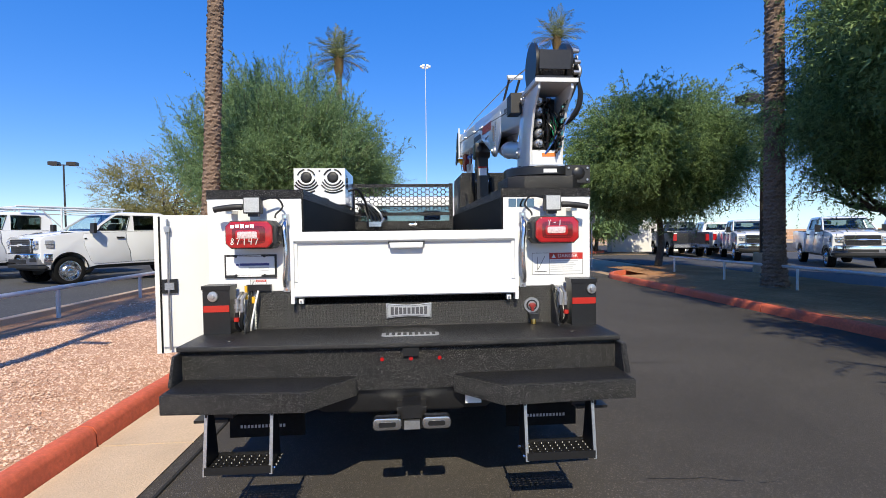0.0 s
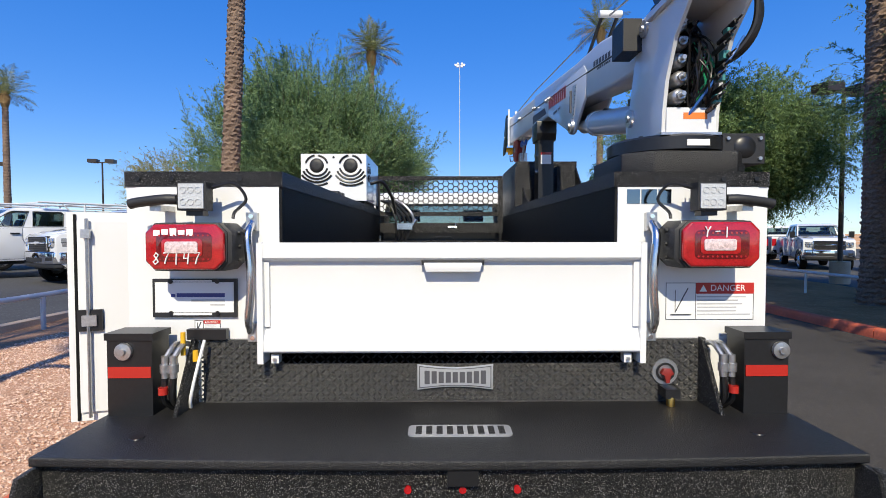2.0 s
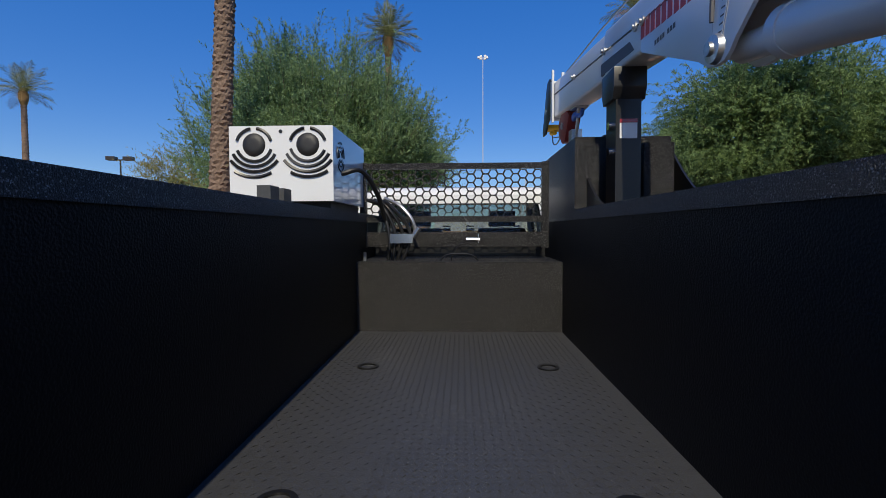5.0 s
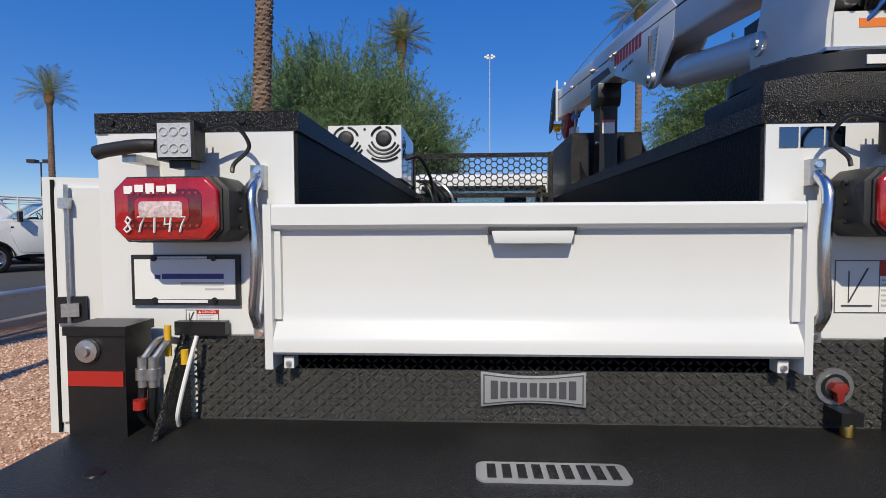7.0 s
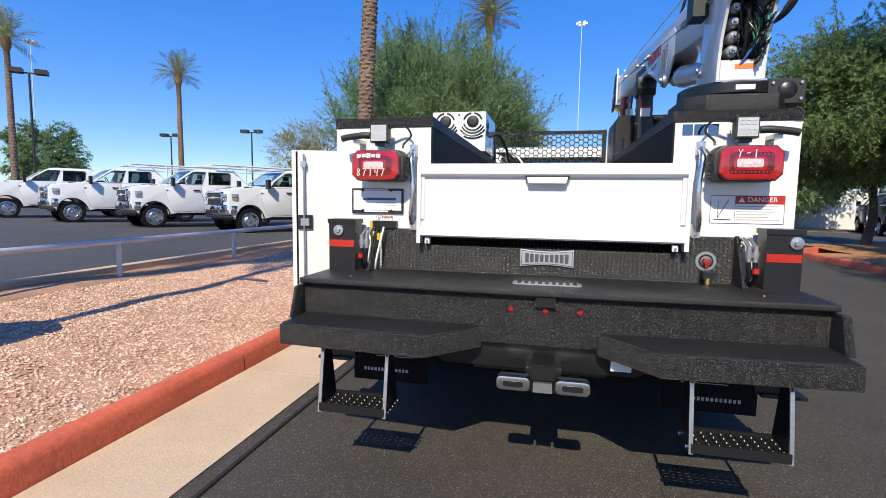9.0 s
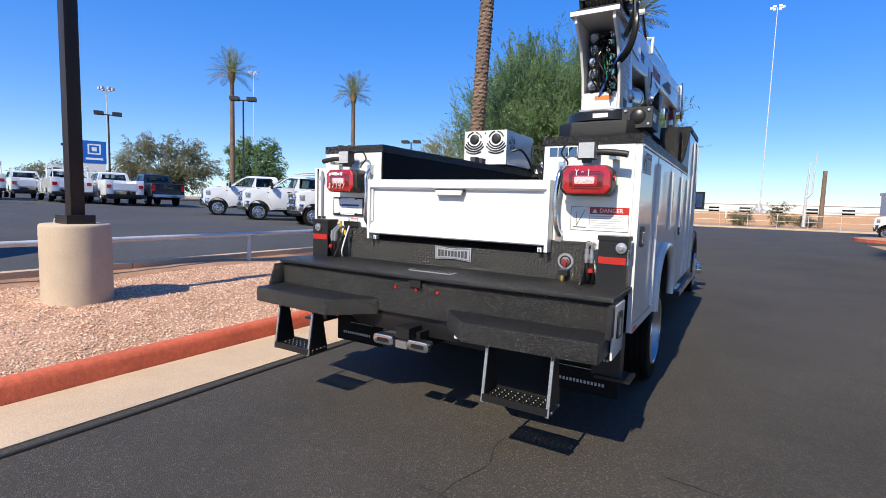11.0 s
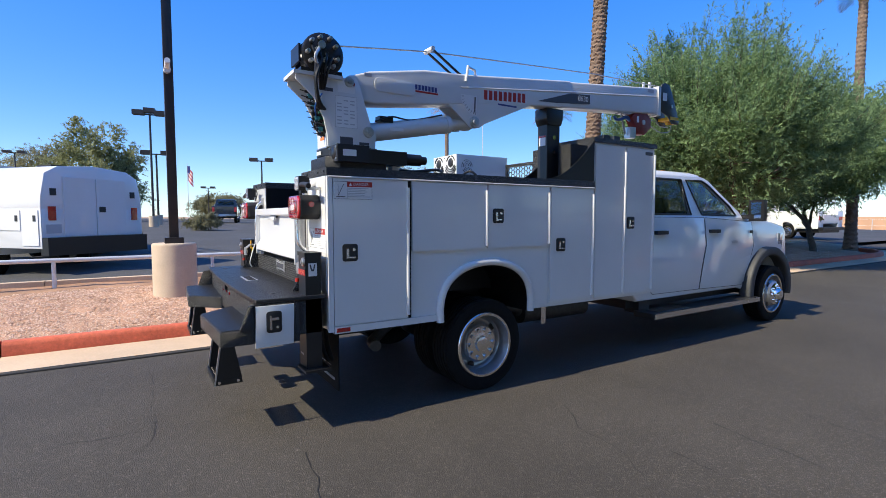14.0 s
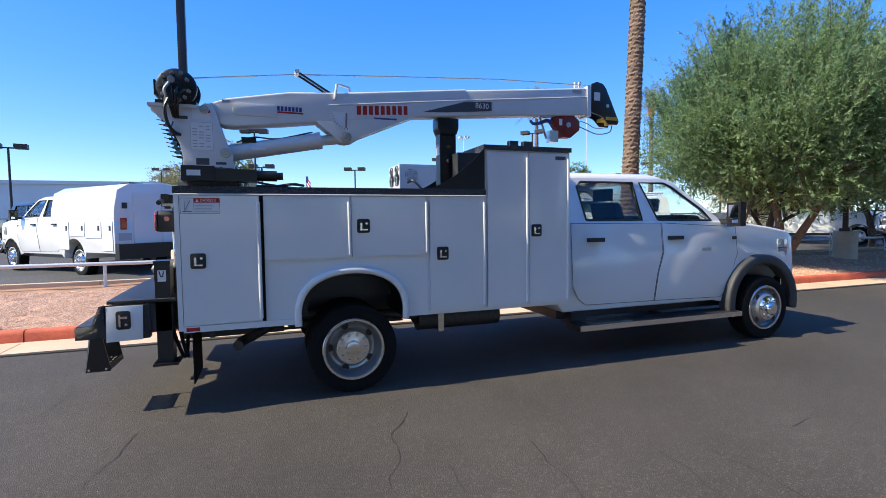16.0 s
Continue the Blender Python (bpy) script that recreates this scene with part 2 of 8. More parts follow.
LEAF = leafy("mesquite_leaf", (0.30, 0.43, 0.205), (0.115, 0.185, 0.08), 0.42)
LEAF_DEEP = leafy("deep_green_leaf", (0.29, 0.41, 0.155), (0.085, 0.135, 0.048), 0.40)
LEAF_DRY = leafy("pale_leaf", (0.43, 0.38, 0.15), (0.24, 0.225, 0.09), 0.45)
LEAF_PALE = leafy("pale_willow_leaf", (0.36, 0.37, 0.17), (0.19, 0.20, 0.09))
LEAF_FAR = leafy("far_leaf", (0.29, 0.27, 0.155), (0.17, 0.165, 0.09), 0.4)
FROND = leafy("palm_frond", (0.33, 0.34, 0.15), (0.16, 0.18, 0.07), 0.3)
DRY_FROND = leafy("dry_frond", (0.34, 0.22, 0.09), (0.20, 0.12, 0.05), 0.15)
STUCCO = material("white_stucco_wall", (0.72, 0.70, 0.66), 0.9, stain=0.06, stain_scale=0.2)
BRICK_TAN = material("tan_wall", (0.45, 0.28, 0.18), 0.9, stain=0.1, stain_scale=0.3)
SIGN_BLUE = material("blue_sign_panel", (0.01, 0.12, 0.50), 0.4)
BLUE_ROOF = material("blue_roof_panel", (0.01, 0.16, 0.50), 0.5)
BLACK_PAINT = material("black_car_paint", (0.012, 0.012, 0.014), 0.2, coat=1.0)
FLAG_RED = material("flag_red", (0.45, 0.03, 0.04), 0.8)
FLAG_BLUE = material("flag_blue", (0.02, 0.03, 0.16), 0.8)


# ---- mesh helpers ----
def bevel(bm, geom, w, seg=2, angle=0.35):
    es = [e for e in {e for f in geom for e in f.edges} if len(e.link_faces) == 2 and e.calc_face_angle(0) > angle]
    bmesh.ops.bevel(bm, geom=es, offset=w, segments=seg, profile=0.6, affect="EDGES", clamp_overlap=True)


def box(bm, x0, x1, y0, y1, z0, z1, bev=0.0, seg=2):
    v = [bm.verts.new((x, y, z)) for x in (x0, x1) for y in (y0, y1) for z in (z0, z1)]
    fs = [bm.faces.new([v[i] for i in q]) for q in ((0, 1, 3, 2), (4, 6, 7, 5), (0, 4, 5, 1), (2, 3, 7, 6), (0, 2, 6, 4), (1, 5, 7, 3))]
    if bev:
        bevel(bm, fs, bev, seg)
    return bm


def prism(bm, pts, axis, a, b, bev=0.0, seg=2, angle=0.35):
    """A flat outline pushed along an axis from a to b. The outline's two coordinates are the other axes in order."""
    def at(p, s):
        return {"x": (s, p[0], p[1]), "y": (p[0], s, p[1]), "z": (p[0], p[1], s)}[axis]
    lo, hi = [bm.verts.new(at(p, a)) for p in pts], [bm.verts.new(at(p, b)) for p in pts]
    fs = [bm.faces.new(lo), bm.faces.new(hi)]
    for i in range(len(pts)):
        j = (i + 1) % len(pts)
        fs.append(bm.faces.new((lo[i], lo[j], hi[j], hi[i])))
    bmesh.ops.recalc_face_normals(bm, faces=fs)
    if bev:
        bevel(bm, fs, bev, seg, angle)
    return bm


def frame_axes(d):
    d = Vector(d).normalized()
    u = d.orthogonal().normalized()
    return u, d.cross(u)


def cyl(bm, p, q, r, r2=None, n=16, caps=True):
    p, q = Vector(p), Vector(q)
    r2 = r if r2 is None else r2
    u, w = frame_axes(q - p)
    ring = [[bm.verts.new(c + (u * math.cos(2 * math.pi * i / n) + w * math.sin(2 * math.pi * i / n)) * s) for i in range(n)] for c, s in ((p, r), (q, r2))]
    for i in range(n):
        j = (i + 1) % n
        bm.faces.new((ring[0][i], ring[0][j], ring[1][j], ring[1][i]))
    if caps:
        bm.faces.new(ring[0][::-1])
        bm.faces.new(ring[1])
    return bm


def tube(bm, pts, r, n=8, r_end=None):
    pts = [Vector(p) for p in pts]
    rings, u = [], None
    for k, p in enumerate(pts):
        d = (pts[min(k + 1, len(pts) - 1)] - pts[max(k - 1, 0)]).normalized()
        if u is None:
            u = d.orthogonal().normalized()
        u = (u - d * u.dot(d)).normalized()
        w = d.cross(u)
        s = r if r_end is None else r + (r_end - r) * k / (len(pts) - 1)
        rings.append([bm.verts.new(p + (u * math.cos(2 * math.pi * i / n) + w * math.sin(2 * math.pi * i / n)) * s) for i in range(n)])
    for a, b in zip(rings, rings[1:]):
        for i in range(n):
            j = (i + 1) % n
            bm.faces.new((a[i], a[j], b[j], b[i]))
    bm.faces.new(rings[0][::-1])
    bm.faces.new(rings[-1])
    return bm


def curve_pts(ctrl, n=8):
    """Points of a smooth curve through the given ones."""
    c = [Vector(p) for p in ctrl]
    c = [c[0] * 2 - c[1]] + c + [c[-1] * 2 - c[-2]]
    out = []
    for i in range(1, len(c) - 2):
        for k in range(n):
            t = k / n
            a, b, d, e = c[i - 1], c[i], c[i + 1], c[i + 2]
            out.append(0.5 * ((2 * b) + (d - a) * t + (2 * a - 5 * b + 4 * d - e) * t * t + (3 * b - a - 3 * d + e) * t ** 3))
    return out + [c[-2]]


def lathe(bm, prof, n=32, axis="x", at=(0, 0, 0)):
    """Turns (radius, height) pairs round an axis."""
    at = Vector(at)
    rings = []
    for r, h in prof:
        ring = []
        for i in range(n):
            a = 2 * math.pi * i / n
            c, s = r * math.cos(a), r * math.sin(a)
            ring.append(bm.verts.new(at + Vector({"x": (h, c, s), "y": (c, h, s), "z": (c, s, h)}[axis])))
        rings.append(ring)
    for a, b in zip(rings, rings[1:]):
        for i in range(n):
            j = (i + 1) % n
            bm.faces.new((a[i], a[j], b[j], b[i]))
    return bm


def rounded(x0, x1, y0, y1, r, n=5):
    out = []
    for cx, cy, a0 in ((x1 - r, y0 + r, -90), (x1 - r, y1 - r, 0), (x0 + r, y1 - r, 90), (x0 + r, y0 + r, 180)):
        for k in range(n + 1):
            a = radians(a0 + 90 * k / n)
            out.append((cx + r * math.cos(a), cy + r * math.sin(a)))
    return out


def islands(bm):
    """The loose pieces of a bmesh, each as a bmesh of its own."""
    left, out = set(bm.verts), []
    while left:
        todo = [left.pop()]
        piece = list(todo)
        while todo:
            for e in todo.pop().link_edges:
                for w in e.verts:
                    if w in left:
                        left.discard(w)
                        todo.append(w)
                        piece.append(w)
        b = bmesh.new()
        made = {v: b.verts.new(v.co) for v in piece}
        for f in {f for v in piece for f in v.link_faces}:
            b.faces.new([made[v] for v in f.verts])
        out.append(b)
    bm.free()
    return out


def parts(name, bm, mat, parent, label=""):
    """Every loose piece of a bmesh as a part of its own."""
    return [part(name, b, mat, parent, label) for b in islands(bm)][0]


def part(name, bm, mat, parent=None, label="", smooth=40):
    """Links a bmesh as one mesh object under a thing or part."""
    bmesh.ops.recalc_face_normals(bm, faces=bm.faces[:])
    me = bpy.data.meshes.new(name)
    bm.to_mesh(me)
    bm.free()
    me.materials.append(mat)
    me.shade_smooth()
    me.set_sharp_from_angle(angle=radians(smooth))
    ob = new(name, me)
    if parent:
        ob.parent = parent
    if label:
        ob["label"] = label
    return ob


def bmn():
    return bmesh.new()


def thing(name, label, category, at=(0, 0, 0), turn=0, group="", kind=""):
    e = new(name)
    e.empty_display_size = 0.2
    e.matrix_basis = pose(*at, 0, 0, turn)
    return tagged(e, label, category, group, kind)


def solid(name, bm, mat, label, category, group="", kind="", smooth=40):
    return tagged(part(name, bm, mat, None, "", smooth), label, category, group, kind)


def words(name, body, size, mat, m, parent, depth=0.001, align="CENTER"):
    """Lettering as a thin mesh. m: its pose under the parent; letters stand on the local xy plane."""
    c = bpy.data.curves.new(name, "FONT")
    c.body, c.size, c.align_x, c.align_y, c.extrude = body, size, align, "CENTER", depth
    o = bpy.data.objects.new(name, c)
    me = bpy.data.meshes.new_from_object(o)
    bpy.data.objects.remove(o)
    me.materials.append(mat)
    ob = new(name, me)
    ob.parent = parent
    ob.matrix_basis = m
    return ob


def from_arrays(name, verts, faces, mat, smooth=False):
    me = bpy.data.meshes.new(name)
    me.from_pydata(verts.tolist() if hasattr(verts, "tolist") else verts, [], faces.tolist() if hasattr(faces, "tolist") else faces)
    me.materials.append(mat)
    if smooth:
        me.shade_smooth()
    return me

# ---- ground, road, beds ----
def sheet(name, outline, z, mat, label, category, skirt=0.0):
    bm = bmn()
    vs = [bm.verts.new((x, y, z)) for x, y in outline]
    f = bm.faces.new(vs)
    if f.normal.z < 0 or f.calc_area() == 0:
        f.normal_flip()
    if skirt:
        r = bmesh.ops.extrude_face_region(bm, geom=[f])
        bmesh.ops.translate(bm, vec=(0, 0, -skirt), verts=[v for v in r["geom"] if isinstance(v, bmesh.types.BMVert)])
    return solid(name, bm, mat, label, category, kind="structure")


def fan(cx, cy, r, a0, a1, n=14):
    return [(cx + r * math.cos(radians(a0 + (a1 - a0) * k / n)), cy + r * math.sin(radians(a0 + (a1 - a0) * k / n))) for k in range(n + 1)]


sheet("ground", [(-900, -900), (900, -900), (900, 900), (-900, 900)], -0.06, DIRT, "flat bare tan desert ground reaching the horizon", "ground")
sheet("road", [(-1.55, -60), (7.25, -60), (7.25, 33), (60, 33), (60, 53), (-60, 53), (-60, 36), (-8, 33.5), (-1.55, 31)], 0.0, ASPHALT, "dark worn asphalt driveway with fine pale aggregate", "road", 0.05)

KERB_X, GUT_X, FENCE_X, NOSE_Y = -2.22, -1.42, -5.35, 28.0


def strip(bm, prof, path):
    """A cross-section (offset to the left, height) drawn along a ground path."""
    rings = []
    for k, p in enumerate(path):
        a, b = path[max(k - 1, 0)], path[min(k + 1, len(path) - 1)]
        d = Vector((b[0] - a[0], b[1] - a[1])).normalized()
        left = Vector((-d.y, d.x))
        rings.append([bm.verts.new((p[0] + left.x * o, p[1] + left.y * o, h)) for o, h in prof])
    m = len(prof)
    for a, b in zip(rings, rings[1:]):
        for i in range(m):
            j = (i + 1) % m
            bm.faces.new((a[i], a[j], b[j], b[i]))
    bm.faces.new(rings[0])
    bm.faces.new(rings[-1][::-1])
    return bm


KERB_PROF = [(0.0, -0.05), (0.012, 0.11), (0.035, 0.148), (0.06, 0.158), (0.14, 0.16), (0.16, 0.15), (0.165, -0.05)]
GUTTER_PROF = [(-0.69, -0.05), (-0.69, 0.010), (-0.02, 0.006), (0.0, 0.006), (0.0, -0.05)]


def kerb_line(path, seg, red, side_label, gut=True):
    """Kerb blocks and gutter slabs of about seg metres, with open joints, along a path of points."""
    pts = [Vector((*p, 0)) for p in path]
    fine = []
    for a, b in zip(pts, pts[1:]):
        n = max(1, int((b - a).length / 0.25))
        fine += [a.lerp(b, k / n) for k in range(n)]
    fine.append(pts[-1])
    step = max(2, int(seg / 0.25))
    kerb = thing("kerb", "faded red painted concrete kerb blocks " + side_label, "kerb", kind="structure")
    gutter = thing("gutter", "tan concrete gutter slabs " + side_label, "gutter", kind="structure") if gut else None
    i = 0
    while i < len(fine) - 1:
        run = [Vector(p) for p in fine[i:i + step + 1]]
        d0, d1 = (run[1] - run[0]).normalized(), (run[-1] - run[-2]).normalized()
        a = [(p.x, p.y) for p in run]
        a[0], a[-1] = tuple((run[0] + d0 * 0.008).xy), tuple((run[-1] - d1 * 0.008).xy)
        part("kerb_block", strip(bmn(), KERB_PROF, a), red, kerb, smooth=50)
        if gut:
            part("gutter_slab", strip(bmn(), GUTTER_PROF, a), CONCRETE, gutter, smooth=30)
        i += step
    return kerb, gutter


kerb_line([(KERB_X, -20), (KERB_X, 24.0)] + [(KERB_X - 0.0 - 3.2 + 3.2 * math.cos(radians(a)), 25.5 + 4.2 * math.sin(radians(a))) for a in range(0, 100, 10)], 3.0, KERB_RED, "along the gravel bed")
RK = 6.75
kerb_line([(RK + 2.2 - 2.2 * math.cos(radians(a)), 15.6 + 2.2 * math.sin(radians(a))) for a in range(100, -1, -10)] + [(RK, 15.0), (RK, -20)], 3.0, KERB_RED, "round the shaded bed", False)


def terrain(x, y):
    """Height of the left gravel bed: up from the kerb to the fence, with small heaps."""
    k = min(max((KERB_X - 0.15 - x) / (KERB_X - FENCE_X), 0), 1)
    return 0.13 + 0.25 * k ** 0.8 + 0.03 * noise.noise((x * 0.9, y * 0.9, 0)) + 0.012 * noise.noise((x * 4, y * 4, 3))


def bed(name, x0, x1, y0, y1, hfun, mat, label, nx=60, ny=150):
    xs, ys = np.linspace(x0, x1, nx), np.linspace(y0, y1, ny)
    v = [(x, y, hfun(x, y)) for y in ys for x in xs]
    f = [(j * nx + i, j * nx + i + 1, (j + 1) * nx + i + 1, (j + 1) * nx + i) for j in range(ny - 1) for i in range(nx - 1)]
    return tagged(new(name, from_arrays(name, v, f, mat, True)), label, "ground", kind="structure")


bed("gravel_bed", -5.52, KERB_X - 0.16, -20, 25.6, terrain, BED_SOIL, "bed of tan and pink decorative gravel behind the kerb")
bed("gravel_bed_end", -5.52, KERB_X - 1.2, 25.6, 28.6, terrain, BED_SOIL, "rounded end of the gravel bed", 20, 12)


def right_bed(x, y):
    return 0.12 + 0.06 * min(max((x - RK) / 3, 0), 1) + 0.03 * noise.noise((x * 0.8, y * 0.8, 7))


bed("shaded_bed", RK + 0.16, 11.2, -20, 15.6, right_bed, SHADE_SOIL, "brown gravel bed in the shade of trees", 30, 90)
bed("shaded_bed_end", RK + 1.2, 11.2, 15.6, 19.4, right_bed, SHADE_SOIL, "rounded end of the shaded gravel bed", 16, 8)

bed("bare_soil", -5.50, -4.72, -20, 25.6, lambda x, y: terrain(x, y) + 0.010 - 0.05 * max(0.0, (x + 4.95 + 0.12 * noise.noise((0, y * 1.3, 5))) / 0.23), SOIL, "strip of bare reddish soil along the fence", 12, 220)

# lots on both sides
def lot_z(x, y=2.0):
    """Height of the car park, which rises gently away from the bed and falls to the north and south."""
    return 0.34 + 0.018 * min(max(-5.55 - x, 0), 36) - 0.011 * min(max(y - 2.0, 0), 16) - 0.055 * min(max(2.0 - y, 0), 4)


ys_ = (-60, -2, 2, 18, 60)
v_ = [(x, y, lot_z(x, y)) for y in ys_ for x in (-130, -41.55, -20, -5.55)]
f_ = [(j * 4 + i, j * 4 + i + 1, (j + 1) * 4 + i + 1, (j + 1) * 4 + i) for j in range(4) for i in range(3)]
tagged(new("parking_lot", from_arrays("parking_lot", v_, f_, LOT_ASPHALT, True)), "grey asphalt car park beyond the gravel bed", "car park", kind="structure")
sheet("parking_lot_east", [(11.2, -60), (60, -60), (60, 32), (11.2, 32)], -0.03, LOT_ASPHALT, "grey asphalt car park beyond the shaded bed", "car park", 0.1)
bm = bmn()
for k in range(16):
    box(bm, -5.58, -5.42, -20 + k * 3.0 + 0.008, -20 + (k + 1) * 3.0 - 0.008, 0.1, 0.46, 0.015)
solid("lot_kerb", bm, CONCRETE, "low tan concrete edge of the car park", "kerb", kind="structure")

# stones lying on the bed
rs = np.random.RandomState(4)
OCT_V = np.array([(1, 0, 0), (-1, 0, 0), (0, 1, 0), (0, -1, 0), (0, 0, 1), (0, 0, -1)], float)
OCT_F = np.array([(0, 2, 4), (2, 1, 4), (1, 3, 4), (3, 0, 4), (2, 0, 5), (1, 2, 5), (3, 1, 5), (0, 3, 5)])


def gravel(name, count, x0, x1, y0, y1, size, hfun, label):
    x, y = rs.uniform(x0, x1, count), rs.uniform(y0, y1, count)
    z = np.array([hfun(a, b) for a, b in zip(x, y)])
    s = size * rs.uniform(0.5, 1.5, count) ** 1.3
    jit = rs.uniform(0.6, 1.3, (count, 6, 1))
    a = rs.uniform(0, 6.28, count)
    v = OCT_V[None] * jit * s[:, None, None] * np.array([1, 0.8, 0.6])
    ca, sa = np.cos(a)[:, None], np.sin(a)[:, None]
    vx, vy = v[:, :, 0] * ca - v[:, :, 1] * sa, v[:, :, 0] * sa + v[:, :, 1] * ca
    v = np.stack([vx + x[:, None], vy + y[:, None], v[:, :, 2] + (z + s * 0.2)[:, None]], 2).reshape(-1, 3)
    f = (OCT_F[None] + 6 * np.arange(count)[:, None, None]).reshape(-1, 3)
    tagged(new(name, from_arrays(name, v, f, STONES)), label, "gravel", kind="stuff")


gravel("gravel", 44000, -4.95, KERB_X - 0.17, -0.6, 8.0, 0.0115, terrain, "loose tan and pink gravel stones")
gravel("far_gravel", 7000, -4.95, KERB_X - 0.17, 8.0, 24, 0.018, terrain, "loose tan gravel stones further along the bed")


# cracks in the asphalt
def crack(x, y, heading, length, width, seed):
    r = random.Random(seed)
    bm = bmn()
    pts, h = [(x, y)], heading
    for k in range(int(length / 0.07)):
        h += r.uniform(-0.45, 0.45)
        h += (heading - h) * 0.3
        x, y = x + 0.07 * math.cos(h), y + 0.07 * math.sin(h)
        pts.append((x, y))
    prev = None
    for k, p in enumerate(pts):
        w = 0.55 * width * (0.3 + 0.7 * r.random()) * (1 - 0.7 * k / len(pts))
        a, b = bm.verts.new((p[0] - w * math.sin(heading), p[1] + w * math.cos(heading), 0.004)), bm.verts.new((p[0] + w * math.sin(heading), p[1] - w * math.cos(heading), 0.004))
        if prev:
            bm.faces.new((prev[0], prev[1], b, a))
        prev = (a, b)
    solid("asphalt_crack", bm, CRACK, "fine dark crack in the asphalt", "crack", "cracks in the road", "stuff")


crack(-0.9, 2.35, 0.02, 3.0, 0.004, 1)
crack(0.68, 1.7, 1.42, 1.45, 0.008, 2)
crack(0.52, 2.36, -0.07, 0.5, 0.008, 8)
crack(1.6, 3.15, 0.0, 0.9, 0.009, 3)
crack(1.91, 5.14, -0.15, 1.3, 0.009, 4)
crack(2.83, 5.16, 0.06, 0.4, 0.007, 9)
crack(2.74, 5.82, -0.15, 0.8, 0.009, 10)
crack(3.28, 6.89, -0.06, 0.7, 0.007, 11)
crack(3.21, 7.76, 1.75, 0.6, 0.008, 12)
crack(3.0, 6.6, -0.5, 2.4, 0.006, 5)
crack(3.6, 8.2, -0.7, 2.2, 0.005, 6)
crack(2.9, 4.1, -0.4, 1.6, 0.004, 7)
bm = bmn()
tube(bm, [(GUT_X - 0.005 + 0.015 * noise.noise((0, y * 0.7, 0)), y, 0.002) for y in np.arange(-15, 31, 0.25)], 0.016, 6)
solid("gutter_seal", bm, CRACK, "black tar seal between gutter and asphalt", "seam", kind="structure")


# low pipe fence along each bed
def fence(x, y0, y1, post_gap, base, top, label):
    f = thing("pipe_fence", label, "fence", (x, y0, base))
    n = int((y1 - y0) / post_gap)
    for k in range(n + 1):
        part("post", cyl(bmn(), (0, k * post_gap, -0.15), (0, k * post_gap, top - base - 0.02), 0.03, n=12), GALV, f)
    part("rail", tube(bmn(), [(0, y, top - base) for y in np.linspace(-0.3, n * post_gap + 0.3, 30)], 0.036, 12), GALV, f)
    return f


fence(-5.20, -12.65, 26, 2.3, 0.34, 0.81, "low galvanised pipe fence behind the gravel bed")
fence(9.0, -10, 18, 2.6, 0.15, 0.68, "low galvanised pipe fence behind the shaded bed")

# lamp post on a round plinth
def bed_lamp(label, x, y, z, h, turn=0):
    lp = thing("lamp_post", label, "lamp post", (x, y, z), turn)
    part("plinth", lathe(bmn(), [(0.312, -0.1), (0.312, 0.86), (0.307, 0.885), (0.295, 0.895), (0, 0.895)], 40, "z"), PILLAR, lp, "weathered tan concrete plinth")
    part("base_cover", box(bmn(), -0.13, 0.13, -0.13, 0.13, 0.895, 0.985, 0.008), POLE, lp)
    bm = bmn()
    prism(bm, [(-0.065, -0.065), (0.065, -0.065), (0.065, 0.065), (-0.065, 0.065)], "z", 0.98, h, 0.008)
    part("pole", bm, POLE, lp)
    bm = tube(bmn(), curve_pts([(-0.34, -0.06, -0.1), (-0.345, -0.06, 0.5), (-0.34, -0.06, 0.88), (-0.25, -0.05, 0.93), (-0.13, -0.03, 0.93)]), 0.014, 8)
    part("conduit", bm, GALV, lp, "grey electrical conduit")
    sc = part("security_camera", cyl(bmn(), (0.07, -0.02, 3.52), (0.16, -0.02, 3.52), 0.05, n=14), PAPER, lp, "white dome security camera")
    bm = cyl(bmn(), (0.14, -0.02, 3.55), (0.42, -0.03, 3.58), 0.038, n=14)
    part("camera_arm", bm, PAPER, sc)
    bm = box(bmn(), -0.75, -0.12, -0.28, 0.28, h - 0.1, h + 0.15, 0.03)
    box(bm, 0.12, 0.75, -0.28, 0.28, h - 0.1, h + 0.15, 0.03)
    part("lamp_head", bm, POLE, lp)


bed_lamp("dark bronze square lamp post on a round tan concrete plinth", -4.08, 2.78, 0.20, 7.6)
bed_lamp("dark bronze lamp post among the mesquite trees on a concrete plinth", -4.3, 20.6, 0.20, 6.0, 20)

